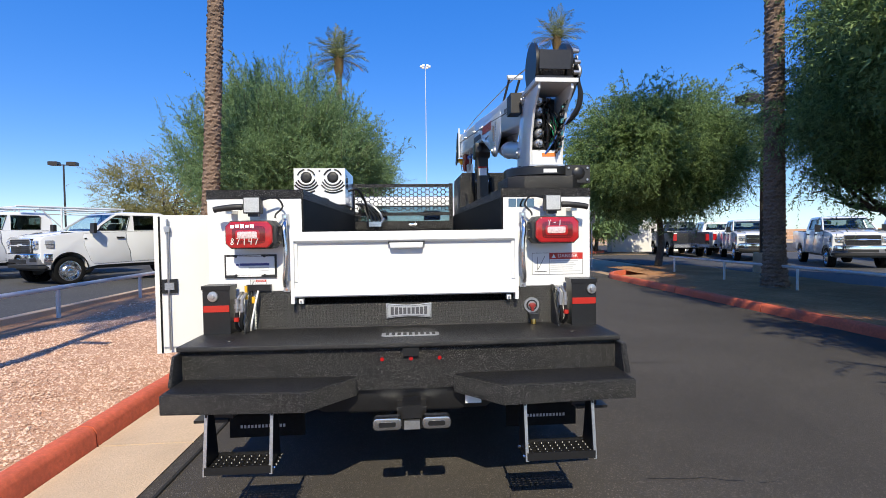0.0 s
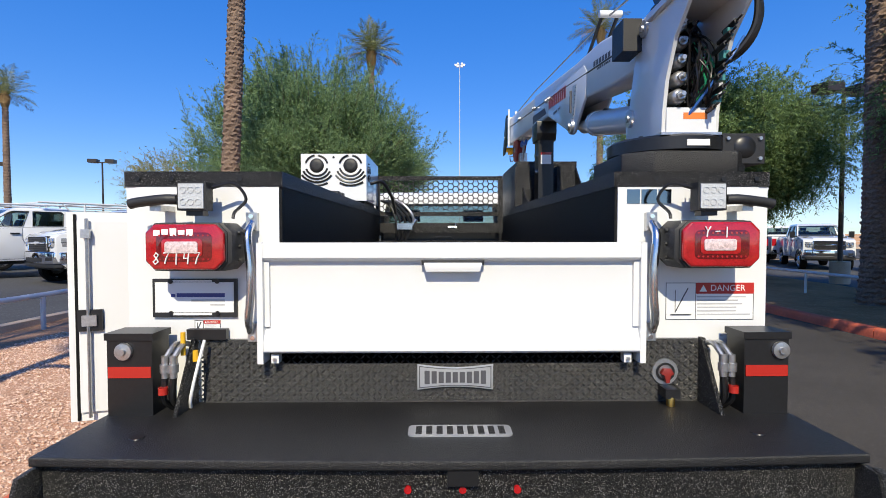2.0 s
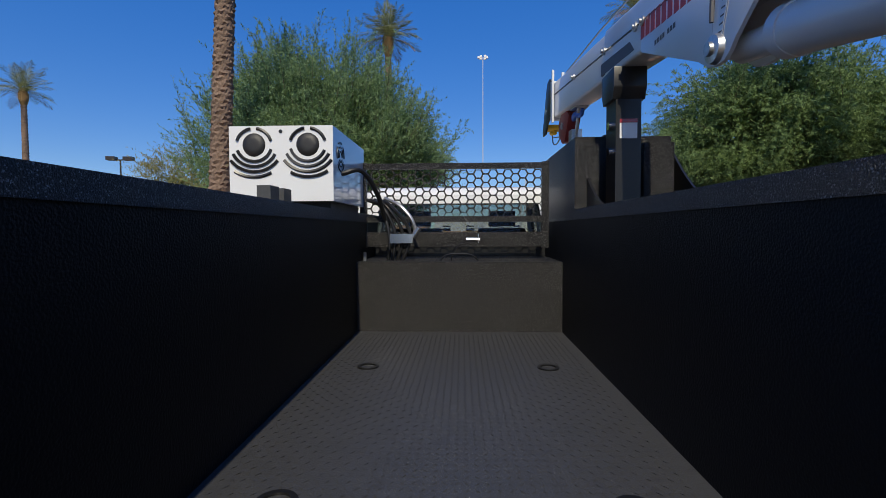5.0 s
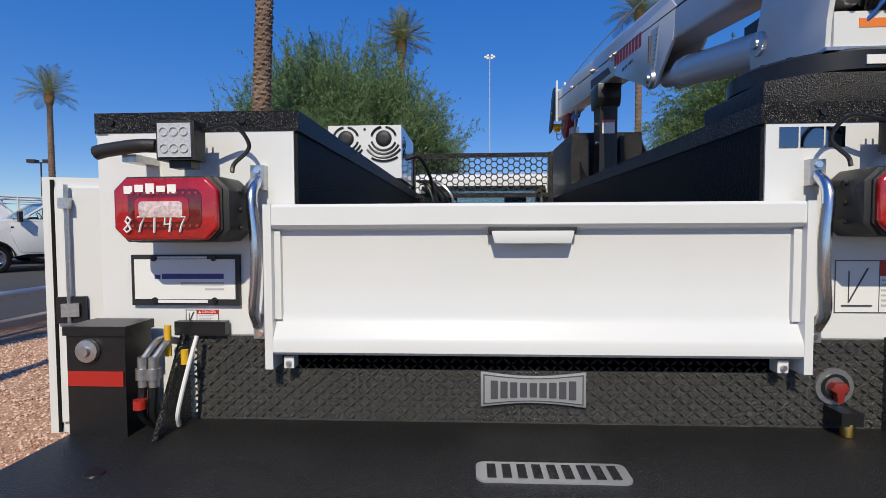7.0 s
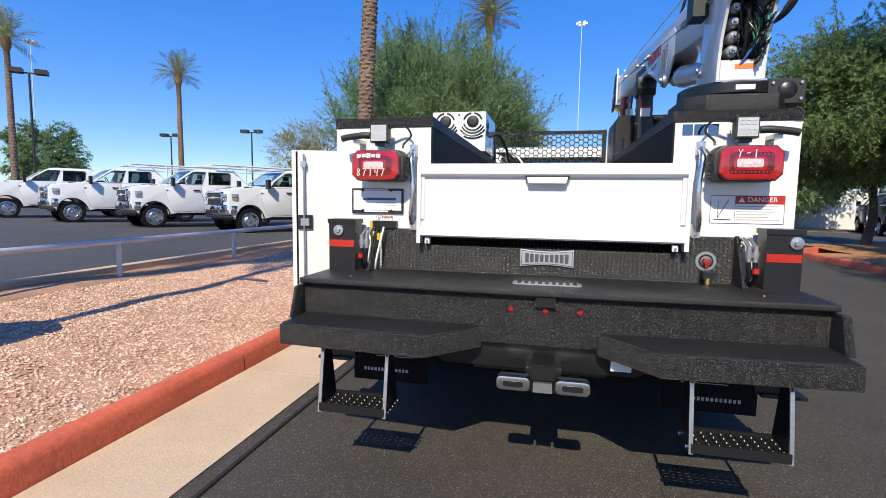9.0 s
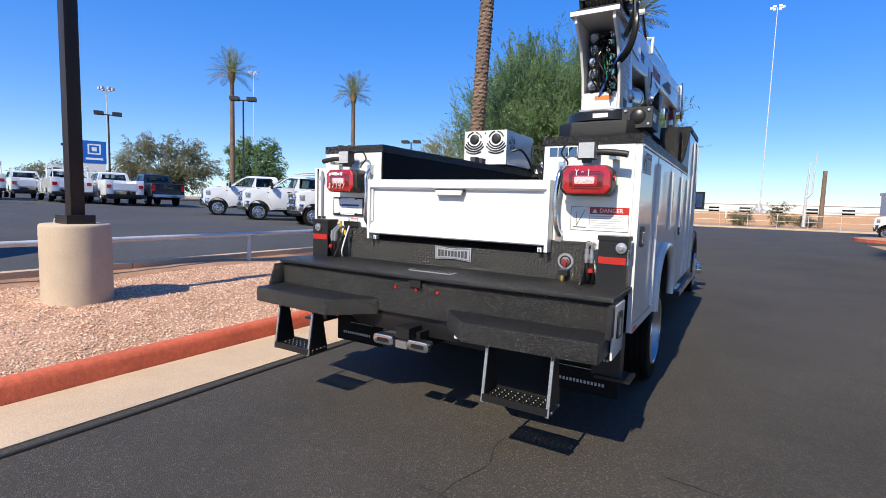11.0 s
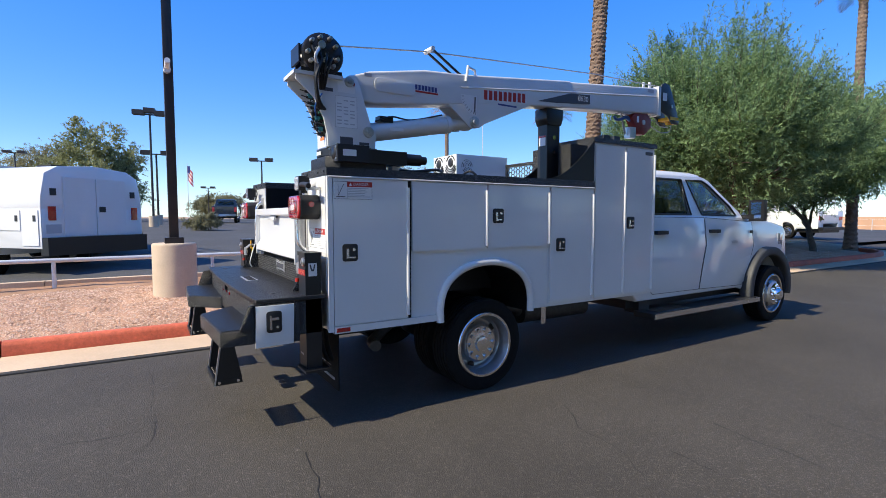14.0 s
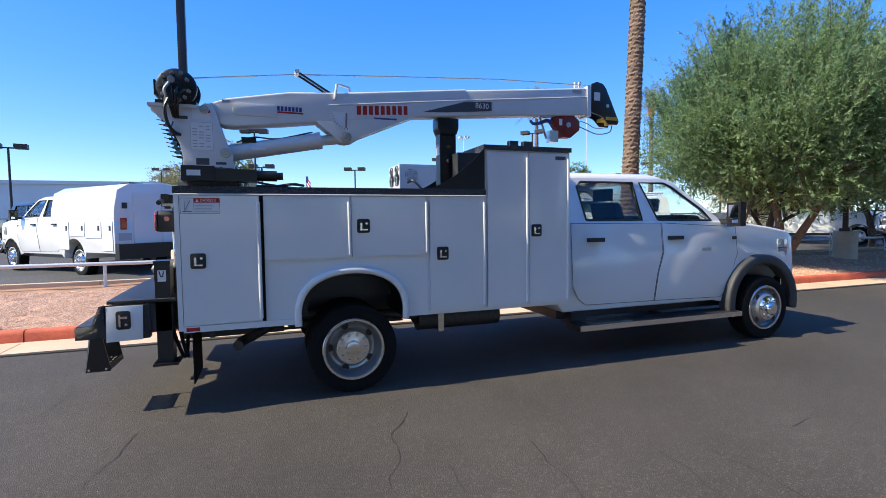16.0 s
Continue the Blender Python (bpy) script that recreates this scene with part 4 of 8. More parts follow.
# utility body: two long side boxes with a wheel arch each
AY, AR, AZ = 1.40, 0.485, 0.655
for s in (-1, 1):
    top = 1.80
    arch = [(AY + AR * math.cos(radians(a)), AZ + 0.47 * (abs(math.sin(radians(a))) ** 0.62)) for a in range(0, 181, 9)]
    outline = [(0.0, 0.70), (0.0, top), (3.66, top), (3.66, 0.67), (AY + AR, 0.67)] + arch[1:-1] + [(AY - AR, 0.68)]
    x0, x1 = sorted((s * 0.66, s * (W - 0.02)))
    side = part("side_box", prism(bmn(), outline, "x", x0, x1), WHITE, truck, smooth=30)
    # rolled arch lip
    lip = [(s * (W - 0.002), y, z) for y, z in [(AY + AR - 0.005, 0.66)] + [(AY + (AR + 0.0) * math.cos(radians(a)), AZ + 0.473 * (abs(math.sin(radians(a))) ** 0.62)) for a in range(6, 175, 6)] + [(AY - AR + 0.005, 0.66)]]
    part("arch_lip", tube(bmn(), lip, 0.032, 10), WHITE, side, smooth=70)
    # dark wheel well
    well = bmn()
    pts = arch
    for k in range(len(pts) - 1):
        (a, b), (c, d) = pts[k], pts[k + 1]
        q = [(s * 0.42, a, min(b - 0.006, 1.085)), (s * (W - 0.03), a, b - 0.006), (s * (W - 0.03), c, d - 0.006), (s * 0.42, c, min(d - 0.006, 1.085))]
        well.faces.new([well.verts.new(p) for p in q])
    part("wheel_well", well, BLACK, side)
    part("inner_fender", prism(bmn(), [(p, min(q, 1.09)) for p, q in arch] + [(AY - AR, 0.60), (AY + AR, 0.60)], "x", s * 0.42, s * 0.45), BLACK, side, "black inner wheel well panel")
    cap0, cap1 = sorted((s * 0.64, s * (W + 0.004)))
    part("top_cap", box(bmn(), cap0, cap1, -0.012, 2.70 if s > 0 else 3.66, 1.80, 1.858, 0.008), LINER, side, "black textured lid along the body top")
    i0, i1 = sorted((s * 0.645, s * 0.662))
    part("inner_wall", box(bmn(), i0, i1, -0.004, 3.6, 1.10, 1.80, 0.002), LINER_WALL, side, "black coated inner wall of the load bed")
    bm = bmn()
    for k in range(4):
        c = (s * (0.80 + k * 0.13), -0.013, 1.83)
        if k % 3 != 1:
            cyl(bm, c, (c[0], -0.02, 1.83), 0.009, n=8)
    parts("cap_bolt", bm, BLACK, side)
    part("drip_rail", tube(bmn(), [(s * (W + 0.002), 0.0, 1.793), (s * (W + 0.002), 2.70 if s > 0 else 3.66, 1.793)], 0.007, 8), WHITE, side)
    # trailing edge of the rear corner
    c0, c1 = sorted((s * (W - 0.035), s * (W + 0.001)))
    part("corner_trim", box(bmn(), c0, c1, -0.006, 0.03, 0.69, 1.80, 0.012, 3), WHITE, side)
    part("sill_trim", box(bmn(), c0, c1, 0.032, AY - AR - 0.02, 0.675, 0.725, 0.008), WHITE, side)
    part("side_marker", box(bmn(), min(s * W, s * (W + 0.004)), max(s * W, s * (W + 0.004)), 0.05, 0.15, 0.685, 0.715, 0.002), RED_LENS, side, "small red side marker")

DOORS = [(0.035, 0.625, 0.735, 1.782), (0.665, 1.378, 1.245, 1.782), (1.398, 2.095, 1.245, 1.782), (2.125, 2.685, 0.715, 1.782), (2.72, 3.155, 0.705, 2.225), (3.18, 3.63, 0.705, 2.225)]
LATCHES = [(0, 0.155, 1.255), (2, 1.50, 1.52), (3, 2.25, 1.25), (5, 3.26, 1.45)]


def latch(parent, x, y, z, out, w=0.115, h=0.125):
    o = rounded(y - w / 2, y + w / 2, z - h / 2, z + h / 2, 0.018)
    l = part("latch", prism(bmn(), o, "x", x, x + out * 0.008, 0.003), PLASTIC, parent, "black recessed paddle latch")
    bm = box(bmn(), min(x + out * 0.006, x + out * 0.016), max(x + out * 0.006, x + out * 0.016), y - 0.032, y + 0.036, z - 0.04, z - 0.028, 0.003)
    box(bm, min(x + out * 0.006, x + out * 0.014), max(x + out * 0.006, x + out * 0.014), y - 0.03, y - 0.012, z - 0.03, z + 0.03, 0.003)
    cyl(bm, (x + out * 0.006, y + 0.026, z + 0.022), (x + out * 0.014, y + 0.026, z + 0.022), 0.011, n=12)
    return l, bm


def latch_on(door, x, y, z, out, w=0.115, h=0.125):
    l, bm = latch(door, x, y, z, out, w, h)
    m = part("latch_paddle", bm, ALU, door)
    return l


def latch_up(door, x, y, z, out):
    """The same latch turned upright."""
    l = part("latch", prism(bmn(), rounded(y - 0.05, y + 0.05, z - 0.072, z + 0.072, 0.02), "x", x, x + out * 0.008, 0.003), PLASTIC, door, "black recessed paddle latch")
    bm = box(bmn(), x + 0.006, x + 0.016, y - 0.03, y - 0.016, z - 0.05, z + 0.045, 0.003)
    box(bm, x + 0.006, x + 0.014, y - 0.02, y + 0.028, z + 0.012, z + 0.03, 0.003)
    cyl(bm, (x + 0.006, y + 0.02, z - 0.035), (x + 0.013, y + 0.02, z - 0.035), 0.010, n=12)
    part("latch_paddle", bm, ALU, door)


for s in (-1, 1):
    for k, (y0, y1, z0, z1) in enumerate(DOORS):
        if s < 0 and (k == 0 or z1 > 2):
            if k == 0:
                continue
            z1 = 1.782
        a, b = sorted((s * (W - 0.03), s * W))
        d = part("compartment_door", box(bmn(), a, b, y0, y1, z0, z1, 0.013, 3), WHITE, truck)
        for i, y, z in LATCHES:
            if i == k:
                latch_on(d, s * W, y, z, s)
        if k in (0, 1, 2, 3, 4, 5):
            # bright rolled hinge edge
            yy = y1 - 0.004
            part("hinge_edge", tube(bmn(), [(s * (W + 0.008), yy, z0 + 0.02), (s * (W + 0.008), yy, z1 - 0.05)], 0.016, 10), WHITE, d)
for s in (-1, 1):
    for y0, y1, z0, z1 in ((0.630, 0.660, 0.70, 1.785), (2.102, 2.120, 0.70, 1.785), (2.690, 2.715, 0.70, 1.785), (1.3815, 1.3945, 1.245, 1.785), (3.160, 3.176, 0.71, 1.785)):
        a, b = sorted((s * (W - 0.021), s * (W - 0.014)))
        # rubber in the rear joint; grey paints a shadow line in the others
        part("door_joint", box(bmn(), a, b, y0, y1, z0, z1), RUBBER if y1 < 1 else GREY_EDGE, truck)
# upper right tall cupboard
tall = part("tall_cupboard", box(bmn(), 0.70, W - 0.02, 2.69, 3.66, 1.79, 2.245, 0.014, 3), WHITE, truck)
part("tall_cap", box(bmn(), 0.69, W + 0.006, 2.68, 3.67, 2.245, 2.29, 0.006), LINER, tall)
part("tall_back", box(bmn(), 0.69, W - 0.01, 2.674, 2.692, 1.86, 2.245, 0.003), LINER, tall, "black textured rear face")
curve = [(2.69, 1.86), (2.69, 2.26)] + [(2.69 - 0.062 * k, 1.86 + 0.40 * (1 - k / 10) ** 1.7) for k in range(1, 11)]
for x in (0.70, W - 0.012):
    part("gusset", prism(bmn(), curve, "x", x, x + 0.012), BLACK, tall, "black curved side gusset")
part("tall_inner_side", box(bmn(), 0.684, 0.698, 2.68, 3.66, 1.80, 2.245, 0.003), LINER, tall, "black textured inner side")
for x0, x1, z1 in ((0.635, 0.765, 2.205), (1.005, 1.165, 2.215)):
    part("rest_side_box", box(bmn(), x0, x1, 2.44, 2.676, 1.858, z1, 0.006), LINER, tall, "black textured box beside the boom rest")
bm = box(bmn(), W - 0.001, W + 0.002, 3.48, 3.60, 2.165, 2.20)
part("cupboard_sticker", bm, INK, tall)

# load bed floor, front box, headboard
part("bed_floor", box(bmn(), -0.66, 0.66, -0.02, 2.95, 1.02, 1.105, 0.004), BED_FLOOR, truck, "worn black diamond tread bed floor")
bm = bmn()
r = random.Random(5)
for i in range(44):
    for j in range(86):
        x, y = -0.60 + i * 0.0275, 0.06 + j * 0.033
        a = 0.9 if (i + j) % 2 else -0.9
        dx, dy = 0.011 * math.cos(a), 0.011 * math.sin(a)
        q = [(x - dx, y - dy, 1.105), (x + dy * 0.3, y - dx * 0.3, 1.1075), (x + dx, y + dy, 1.105), (x - dy * 0.3, y + dx * 0.3, 1.1075)]
        bm.faces.new([bm.verts.new(p) for p in q])
tread = part("bed_tread", bm, BED_FLOOR, truck)
tread["kind"] = "stuff"
bm = bmn()
for x, y in ((-0.42, 0.85), (0.42, 0.85), (-0.42, 2.0), (0.42, 2.0)):
    lathe(bm, [(0.035, 0.0), (0.05, 0.0), (0.05, 0.006), (0.035, 0.006), (0.035, 0.0)], 20, "z", (x, y, 1.106))
parts("tie_down_ring", bm, BLACK, truck)
fb = part("front_bed_box", box(bmn(), -0.645, 0.645, 2.80, 3.45, 1.10, 1.545, 0.008), LINER, truck, "black textured box across the bed front")
part("box_handle", tube(bmn(), curve_pts([(-0.12, 2.93, 1.545), (-0.07, 2.93, 1.585), (0.07, 2.93, 1.585), (0.13, 2.93, 1.545)]), 0.006, 6), BLACK, fb)
bm = box(bmn(), -0.645, 0.645, 3.45, 3.5, 1.10, 1.70, 0.005)
part("front_bulkhead", bm, BLACK, truck)
bm = box(bmn(), -0.645, 0.585, 3.13, 3.16, 2.165, 2.205, 0.006)
box(bm, -0.645, 0.585, 3.13, 3.16, 1.80, 1.84, 0.006)
box(bm, -0.685, -0.64, 3.125, 3.165, 1.62, 2.21, 0.006)
box(bm, 0.57, 0.615, 3.125, 3.165, 1.62, 2.21, 0.006)
box(bm, -0.645, 0.585, 3.13, 3.16, 1.63, 1.73, 0.006)
head = part("headboard_frame", bm, LINER, truck, "black steel headboard with hexagonal mesh")
bm = bmn()
R, rw = 0.034, 0.006
for i in range(26):
    for j in range(7):
        cx, cz = -0.63 + i * 1.5 * R, 1.865 + (j + 0.5 * (i % 2)) * 1.732 * R
        if cz > 2.16 or cx > 0.56:
            continue
        o = [(cx + (R - 0.0) * math.cos(radians(60 * k)), cz + R * math.sin(radians(60 * k))) for k in range(6)]
        q = [(cx + (R - rw) * math.cos(radians(60 * k)), cz + (R - rw) * math.sin(radians(60 * k))) for k in range(6)]
        vo = [[bm.verts.new((p[0], y, p[1])) for p in o] for y in (3.142, 3.148)]
        vi = [[bm.verts.new((p[0], y, p[1])) for p in q] for y in (3.142, 3.148)]
        for k in range(6):
            n = (k + 1) % 6
            bm.faces.new((vo[0][k], vo[0][n], vi[0][n], vi[0][k]))
            bm.faces.new((vo[1][k], vi[1][k], vi[1][n], vo[1][n]))
            bm.faces.new((vi[0][k], vi[0][n], vi[1][n], vi[1][k]))
part("hex_mesh", bm, LINER, head)
# hoses and valve at the bed front
bm = bmn()
for k, x in enumerate((-0.52, -0.50, -0.47, -0.44)):
    tube(bm, curve_pts([(x - 0.1, 3.05, 1.95), (x, 3.0 - k * 0.02, 1.9), (x + 0.06 + k * 0.02, 2.97, 1.72), (x + 0.05, 2.98, 1.5), (x + 0.04, 3.0, 1.42)], 6), 0.012, 8)
hz = parts("hydraulic_hose", bm, BLACK, truck)
bm = tube(bmn(), curve_pts([(-0.5, 3.05, 1.96), (-0.38, 2.98, 1.90), (-0.30, 2.96, 1.80), (-0.29, 2.98, 1.70)], 6), 0.012, 8)
tube(bm, [(-0.62, 2.95, 1.48), (-0.62, 2.95, 1.60)], 0.012, 8)
parts("silver_hose", bm, ZINC, hz)
bm = box(bmn(), -0.45, -0.30, 2.93, 3.0, 1.66, 1.72, 0.008)
cyl(bm, (-0.3, 2.96, 1.70), (-0.26, 2.96, 1.76), 0.02, n=10)
cyl(bm, (0.05, 2.98, 1.68), (0.14, 2.98, 1.68), 0.016, n=10)
cyl(bm, (0.13, 2.98, 1.66), (0.13, 2.98, 1.72), 0.012, n=10)
parts("valve", bm, ALU, hz)
part("cable", tube(bmn(), curve_pts([(0.12, 2.97, 1.68), (0.02, 2.95, 1.66), (-0.04, 2.93, 1.58), (-0.05, 2.92, 1.48)], 6), 0.005, 6), BLACK, hz)

# rear posts, tailgate
for s in (-1, 1):
    x0, x1 = sorted((s * 0.655, s * (W - 0.036)))
    part("rear_panel", box(bmn(), x0, x1, -0.010, 0.02, 0.98, 1.80, 0.004), WHITE, truck)
gate_o = [(-0.018, 1.580), (-0.030, 1.586), (-0.090, 1.586), (-0.097, 1.578), (-0.097, 1.530), (-0.090, 1.522), (-0.068, 1.512), (-0.066, 1.500), (-0.066, 1.285), (-0.072, 1.262), (-0.095, 1.222), (-0.098, 1.210), (-0.098, 1.182), (-0.090, 1.174), (-0.018, 1.174)]
gate = part("tailgate", prism(bmn(), gate_o, "x", -0.695, 0.715), WHITE, truck, smooth=20)
for x0, x1 in ((-0.695, -0.672), (0.692, 0.715)):
    part("gate_stile", box(bmn(), x0, x1, -0.080, -0.060, 1.27, 1.515, 0.006), WHITE, gate)
for x0, x1, hx in ((-0.712, -0.690, -0.655), (0.712, 0.734, 0.675)):
    part("gate_edge", box(bmn(), x0, x1, -0.10, -0.02, 1.135, 1.586, 0.006), WHITE, gate)
    hg = part("gate_hinge", box(bmn(), hx - 0.014, hx + 0.014, -0.075, -0.04, 1.132, 1.165, 0.006), WHITE, gate)
    part("hinge_pin", cyl(bmn(), (hx, -0.074, 1.147), (hx, -0.084, 1.147), 0.007, n=10), ZINC, hg)
# black strip paints the shadow gap below the gate
part("gate_gap", box(bmn(), -0.675, 0.695, -0.030, -0.022, 1.12, 1.165), BLACK, gate, "black strip painting the shadow gap under the tailgate")
h = part("gate_handle", prism(bmn(), [(-0.087, 1.478), (0.113, 1.478), (0.122, 1.512), (-0.096, 1.512)], "y", -0.112, -0.092, 0.005), WHITE, gate)
part("handle_recess", prism(bmn(), [(-0.102, 1.502), (0.128, 1.502), (0.130, 1.521), (-0.104, 1.521)], "y", -0.0975, -0.080, 0.002), PLASTIC, h)

# diamond plate panel under the gate
dp = part("diamond_panel", box(bmn(), -0.945, 0.995, -0.03, -0.012, 0.95, 1.212, 0.004), TREAD, truck, "black coated diamond tread panel")
bm = bmn()
for i in range(92):
    for j in range(13):
        x, z = -0.99 + i * 0.0219, 0.982 + j * 0.018
        if z > 1.165 and abs(x) < 0.73:
            continue
        a = radians(40 if (i + j) % 2 else -40)
        dx, dz = 0.0125 * math.cos(a), 0.0125 * math.sin(a)
        ex, ez = -dz * 0.36, dx * 0.36
        v = [bm.verts.new(p) for p in ((x - dx, -0.030, z - dz), (x + ex, -0.0305, z + ez), (x + dx, -0.030, z + dz), (x - ex, -0.0305, z - ez), (x, -0.0385, z))]
        for k in range(4):
            bm.faces.new((v[k], v[(k + 1) % 4], v[4]))
st = part("tread_pattern", bm, TREAD, dp)
st["kind"] = "stuff"


def badge(parent, cx, y, cz, w, h, tilt=0.0):
    """Arched silver plate with dark bars where a maker's lettering stands."""
    bow = [math.sin(math.pi * k / 12) for k in range(13)]
    up = [(cx - w / 2 + w * k / 12, cz + h / 2 - 0.012 * bow[k]) for k in range(13)]
    dn = [(cx + w / 2 - w * k / 12, cz - h / 2 + 0.012 * bow[k]) for k in range(13)]
    b = part("maker_badge", prism(bmn(), up + dn, "y", y, y - 0.007, 0.002), BADGE, parent, "waisted silver maker plate with a dark field")
    inner = [(cx + (p - cx) * 0.95, cz + (q - cz) * 0.86) for p, q in up + dn]
    part("badge_field", prism(bmn(), inner, "y", y - 0.007, y - 0.0082), INK, b)
    rim = [(cx + (p - cx) * 0.925, cz + (q - cz) * 0.78) for p, q in up + dn]
    part("badge_panel", prism(bmn(), rim, "y", y - 0.0082, y - 0.0095), BADGE, b)
    bm = bmn()
    for k in range(9):
        x = cx - w * 0.405 + k * w * 0.0925
        hh = h * (0.27 - 0.07 * math.sin(math.pi * (k + 0.5) / 9))
        box(bm, x, x + w * 0.068, y - 0.0125, y - 0.0095, cz - hh, cz + hh)
    parts("badge_bar", bm, INK, b)
    return b


badge(dp, 0.024, -0.034, 1.068, 0.292, 0.100)

# work bumper
deck_out = [(-1.236, -0.02), (1.236, -0.02), (1.236, -0.35), (1.236, -0.495)] + [(1.236 - 2.472 * k / 12, -0.495 - 0.035 * math.sin(math.pi * k / 12)) for k in range(1, 12)] + [(-1.236, -0.495), (-1.236, -0.35)]
bump = part("bumper_deck", prism(bmn(), deck_out, "z", 0.940, 0.968, 0.006, 3), DECK, truck, "black coated work bumper deck")
face = [(-1.222, -0.05), (1.222, -0.05), (1.222, -0.35), (1.222, -0.463)] + [(1.222 - 2.444 * k / 12, -0.463 - 0.035 * math.sin(math.pi * k / 12)) for k in range(1, 12)] + [(-1.222, -0.463), (-1.222, -0.35)]
part("bumper_face", prism(bmn(), face, "z", 0.70, 0.942, 0.004), LINER, bump, "black coating with pale flecks painted for its glints")
for s in (-1, 1):
    st_o = [(s * 1.225, -0.43), (s * 1.225, -0.715), (s * 0.50, -0.755), (s * 0.27, -0.51), (s * 0.27, -0.45)]
    stp = part("bumper_step", prism(bmn(), st_o, "z", 0.675, 0.775, 0.008), LINER, truck, "black coated wrap-round bumper step")
    part("step_top", prism(bmn(), [(s * 1.215, -0.43), (s * 1.215, -0.705), (s * 0.505, -0.745), (s * 0.28, -0.51), (s * 0.28, -0.48)], "z", 0.775, 0.780, 0.0), DECK, stp)
    # fold-down step
    lx0, lx1 = (0.63, 0.995) if s > 0 else (-1.01, -0.685)
    grate = bmn()
    for i in range(11):
        x = lx0 + (lx1 - lx0) * i / 10
        box(grate, x - 0.008, x + 0.008, -0.72, -0.565, 0.39, 0.40)
    for j in range(6):
        y = -0.715 + j * 0.0292
        box(grate, lx0, lx1, y - 0.0065, y + 0.0065, 0.3885, 0.3985)
    fs = part("hanging_step", grate, BLACK, truck, "black perforated hanging foot step")
    bm = bmn()
    for i in range(9):
        for j in range(4):
            c = (lx0 + 0.035 + i * 0.039, -0.7 + j * 0.037, 0.40)
            lathe(bm, [(0.011, 0.0), (0.007, 0.006), (0.007, 0.0)], 8, "z", c)
    parts("grip_ring", bm, BLACK, fs)
    bm = box(bmn(), lx0, lx1, -0.732, -0.72, 0.37, 0.41, 0.002)
    box(bm, lx0, lx1, -0.565, -0.553, 0.37, 0.41, 0.002)
    part("step_edge", bm, BLACK, fs)
    for x in (lx0, lx1):
        bm = prism(bmn(), [(-0.73, 0.365), (-0.55, 0.365), (-0.555, 0.41), (-0.61, 0.69), (-0.685, 0.69), (-0.72, 0.41)], "x", x - 0.006, x + 0.006, 0.0)
        lean = 0.0
        for v in bm.verts:
            v.co.x += lean * (v.co.z - 0.365) / 0.305
        part("hanger", bm, BLACK, fs)
        eb = box(bmn(), x - 0.008, x + 0.008, -0.732, -0.722, 0.365, 0.68, 0.003)
        for v in eb.verts:
            k_ = (v.co.z - 0.365) / 0.305
            v.co.x += lean * k_
            v.co.y += 0.045 * k_
        part("hanger_edge", eb, ZINC, fs, "worn bright steel edge")
        bm = cyl(bmn(), (x - 0.016, -0.58, 0.385), (x + 0.016, -0.58, 0.385), 0.010, n=8)
        cyl(bm, (x - 0.016, -0.7, 0.385), (x + 0.016, -0.7, 0.385), 0.010, n=8)
        part("bolt", bm, CHROME, fs)
    # end box of the bumper
    if s > 0:
        part("bumper_end", prism(bmn(), [(-0.458, 0.935), (-0.21, 0.935), (-0.21, 0.66), (-0.458, 0.65)], "x", 1.155, 1.232, 0.004), LINER, truck)
        bx = part("bumper_box_door", prism(bmn(), [(-0.50, 0.925), (-0.25, 0.925), (-0.258, 0.655), (-0.505, 0.648)], "x", 1.232, 1.244, 0.003), WHITE, truck, "small white locker door at the bumper end")
        part("inner_end_plate", prism(bmn(), [(-0.42, 0.938), (-0.540, 0.930), (-0.59, 0.778), (-0.42, 0.70)], "x", 1.216, 1.231), LINER, truck)
        part("end_plate", prism(bmn(), [(-0.515, 0.938), (-0.545, 0.930), (-0.60, 0.778), (-0.515, 0.778)], "x", 1.222, 1.248, 0.002), LINER, truck, "black sloping end plate of the bumper")
        latch_up(bx, 1.244, -0.385, 0.815, 1)
    else:
        part("bumper_end", prism(bmn(), [(-0.458, 0.935), (-0.20, 0.935), (-0.20, 0.67), (-0.458, 0.645)], "x", -1.215, -1.155, 0.008), LINER, truck)
        part("end_plate", prism(bmn(), [(-0.40, 0.938), (-0.545, 0.930), (-0.60, 0.778), (-0.40, 0.70)], "x", -1.236, -1.220, 0.002), LINER, truck, "black sloping end plate of the bumper")
for x in (-0.13, 0.03, 0.19):
    part("marker_light", cyl(bmn(), (x, -0.507, 0.872), (x, -0.47, 0.872), 0.011, n=12), RED_LENS, bump, "small red marker light")
part("licence_lamp", box(bmn(), -0.015, 0.075, -0.520, -0.47, 0.890, 0.938, 0.004), BLACK, bump)
bm = bmn()
prism(bm, rounded(-0.14, 0.20, -0.36, -0.27, 0.02), "z", 0.968, 0.972)
ms = part("deck_plate", bm, BADGE, bump, "worn silver plate on the deck")
bm = bmn()
for k in range(9):
    box(bm, -0.115 + k * 0.034, -0.095 + k * 0.034, -0.345, -0.285, 0.972, 0.9745)
parts("plate_bar", bm, DECK, ms)
bm = bmn()
for x, y in ((-1.0, -0.36), (1.0, -0.34)):
    lathe(bm, [(0.0, 0.004), (0.02, 0.004), (0.022, 0.0)], 10, "z", (x, y, 0.968))
parts("deck_plug", bm, BLACK, bump)
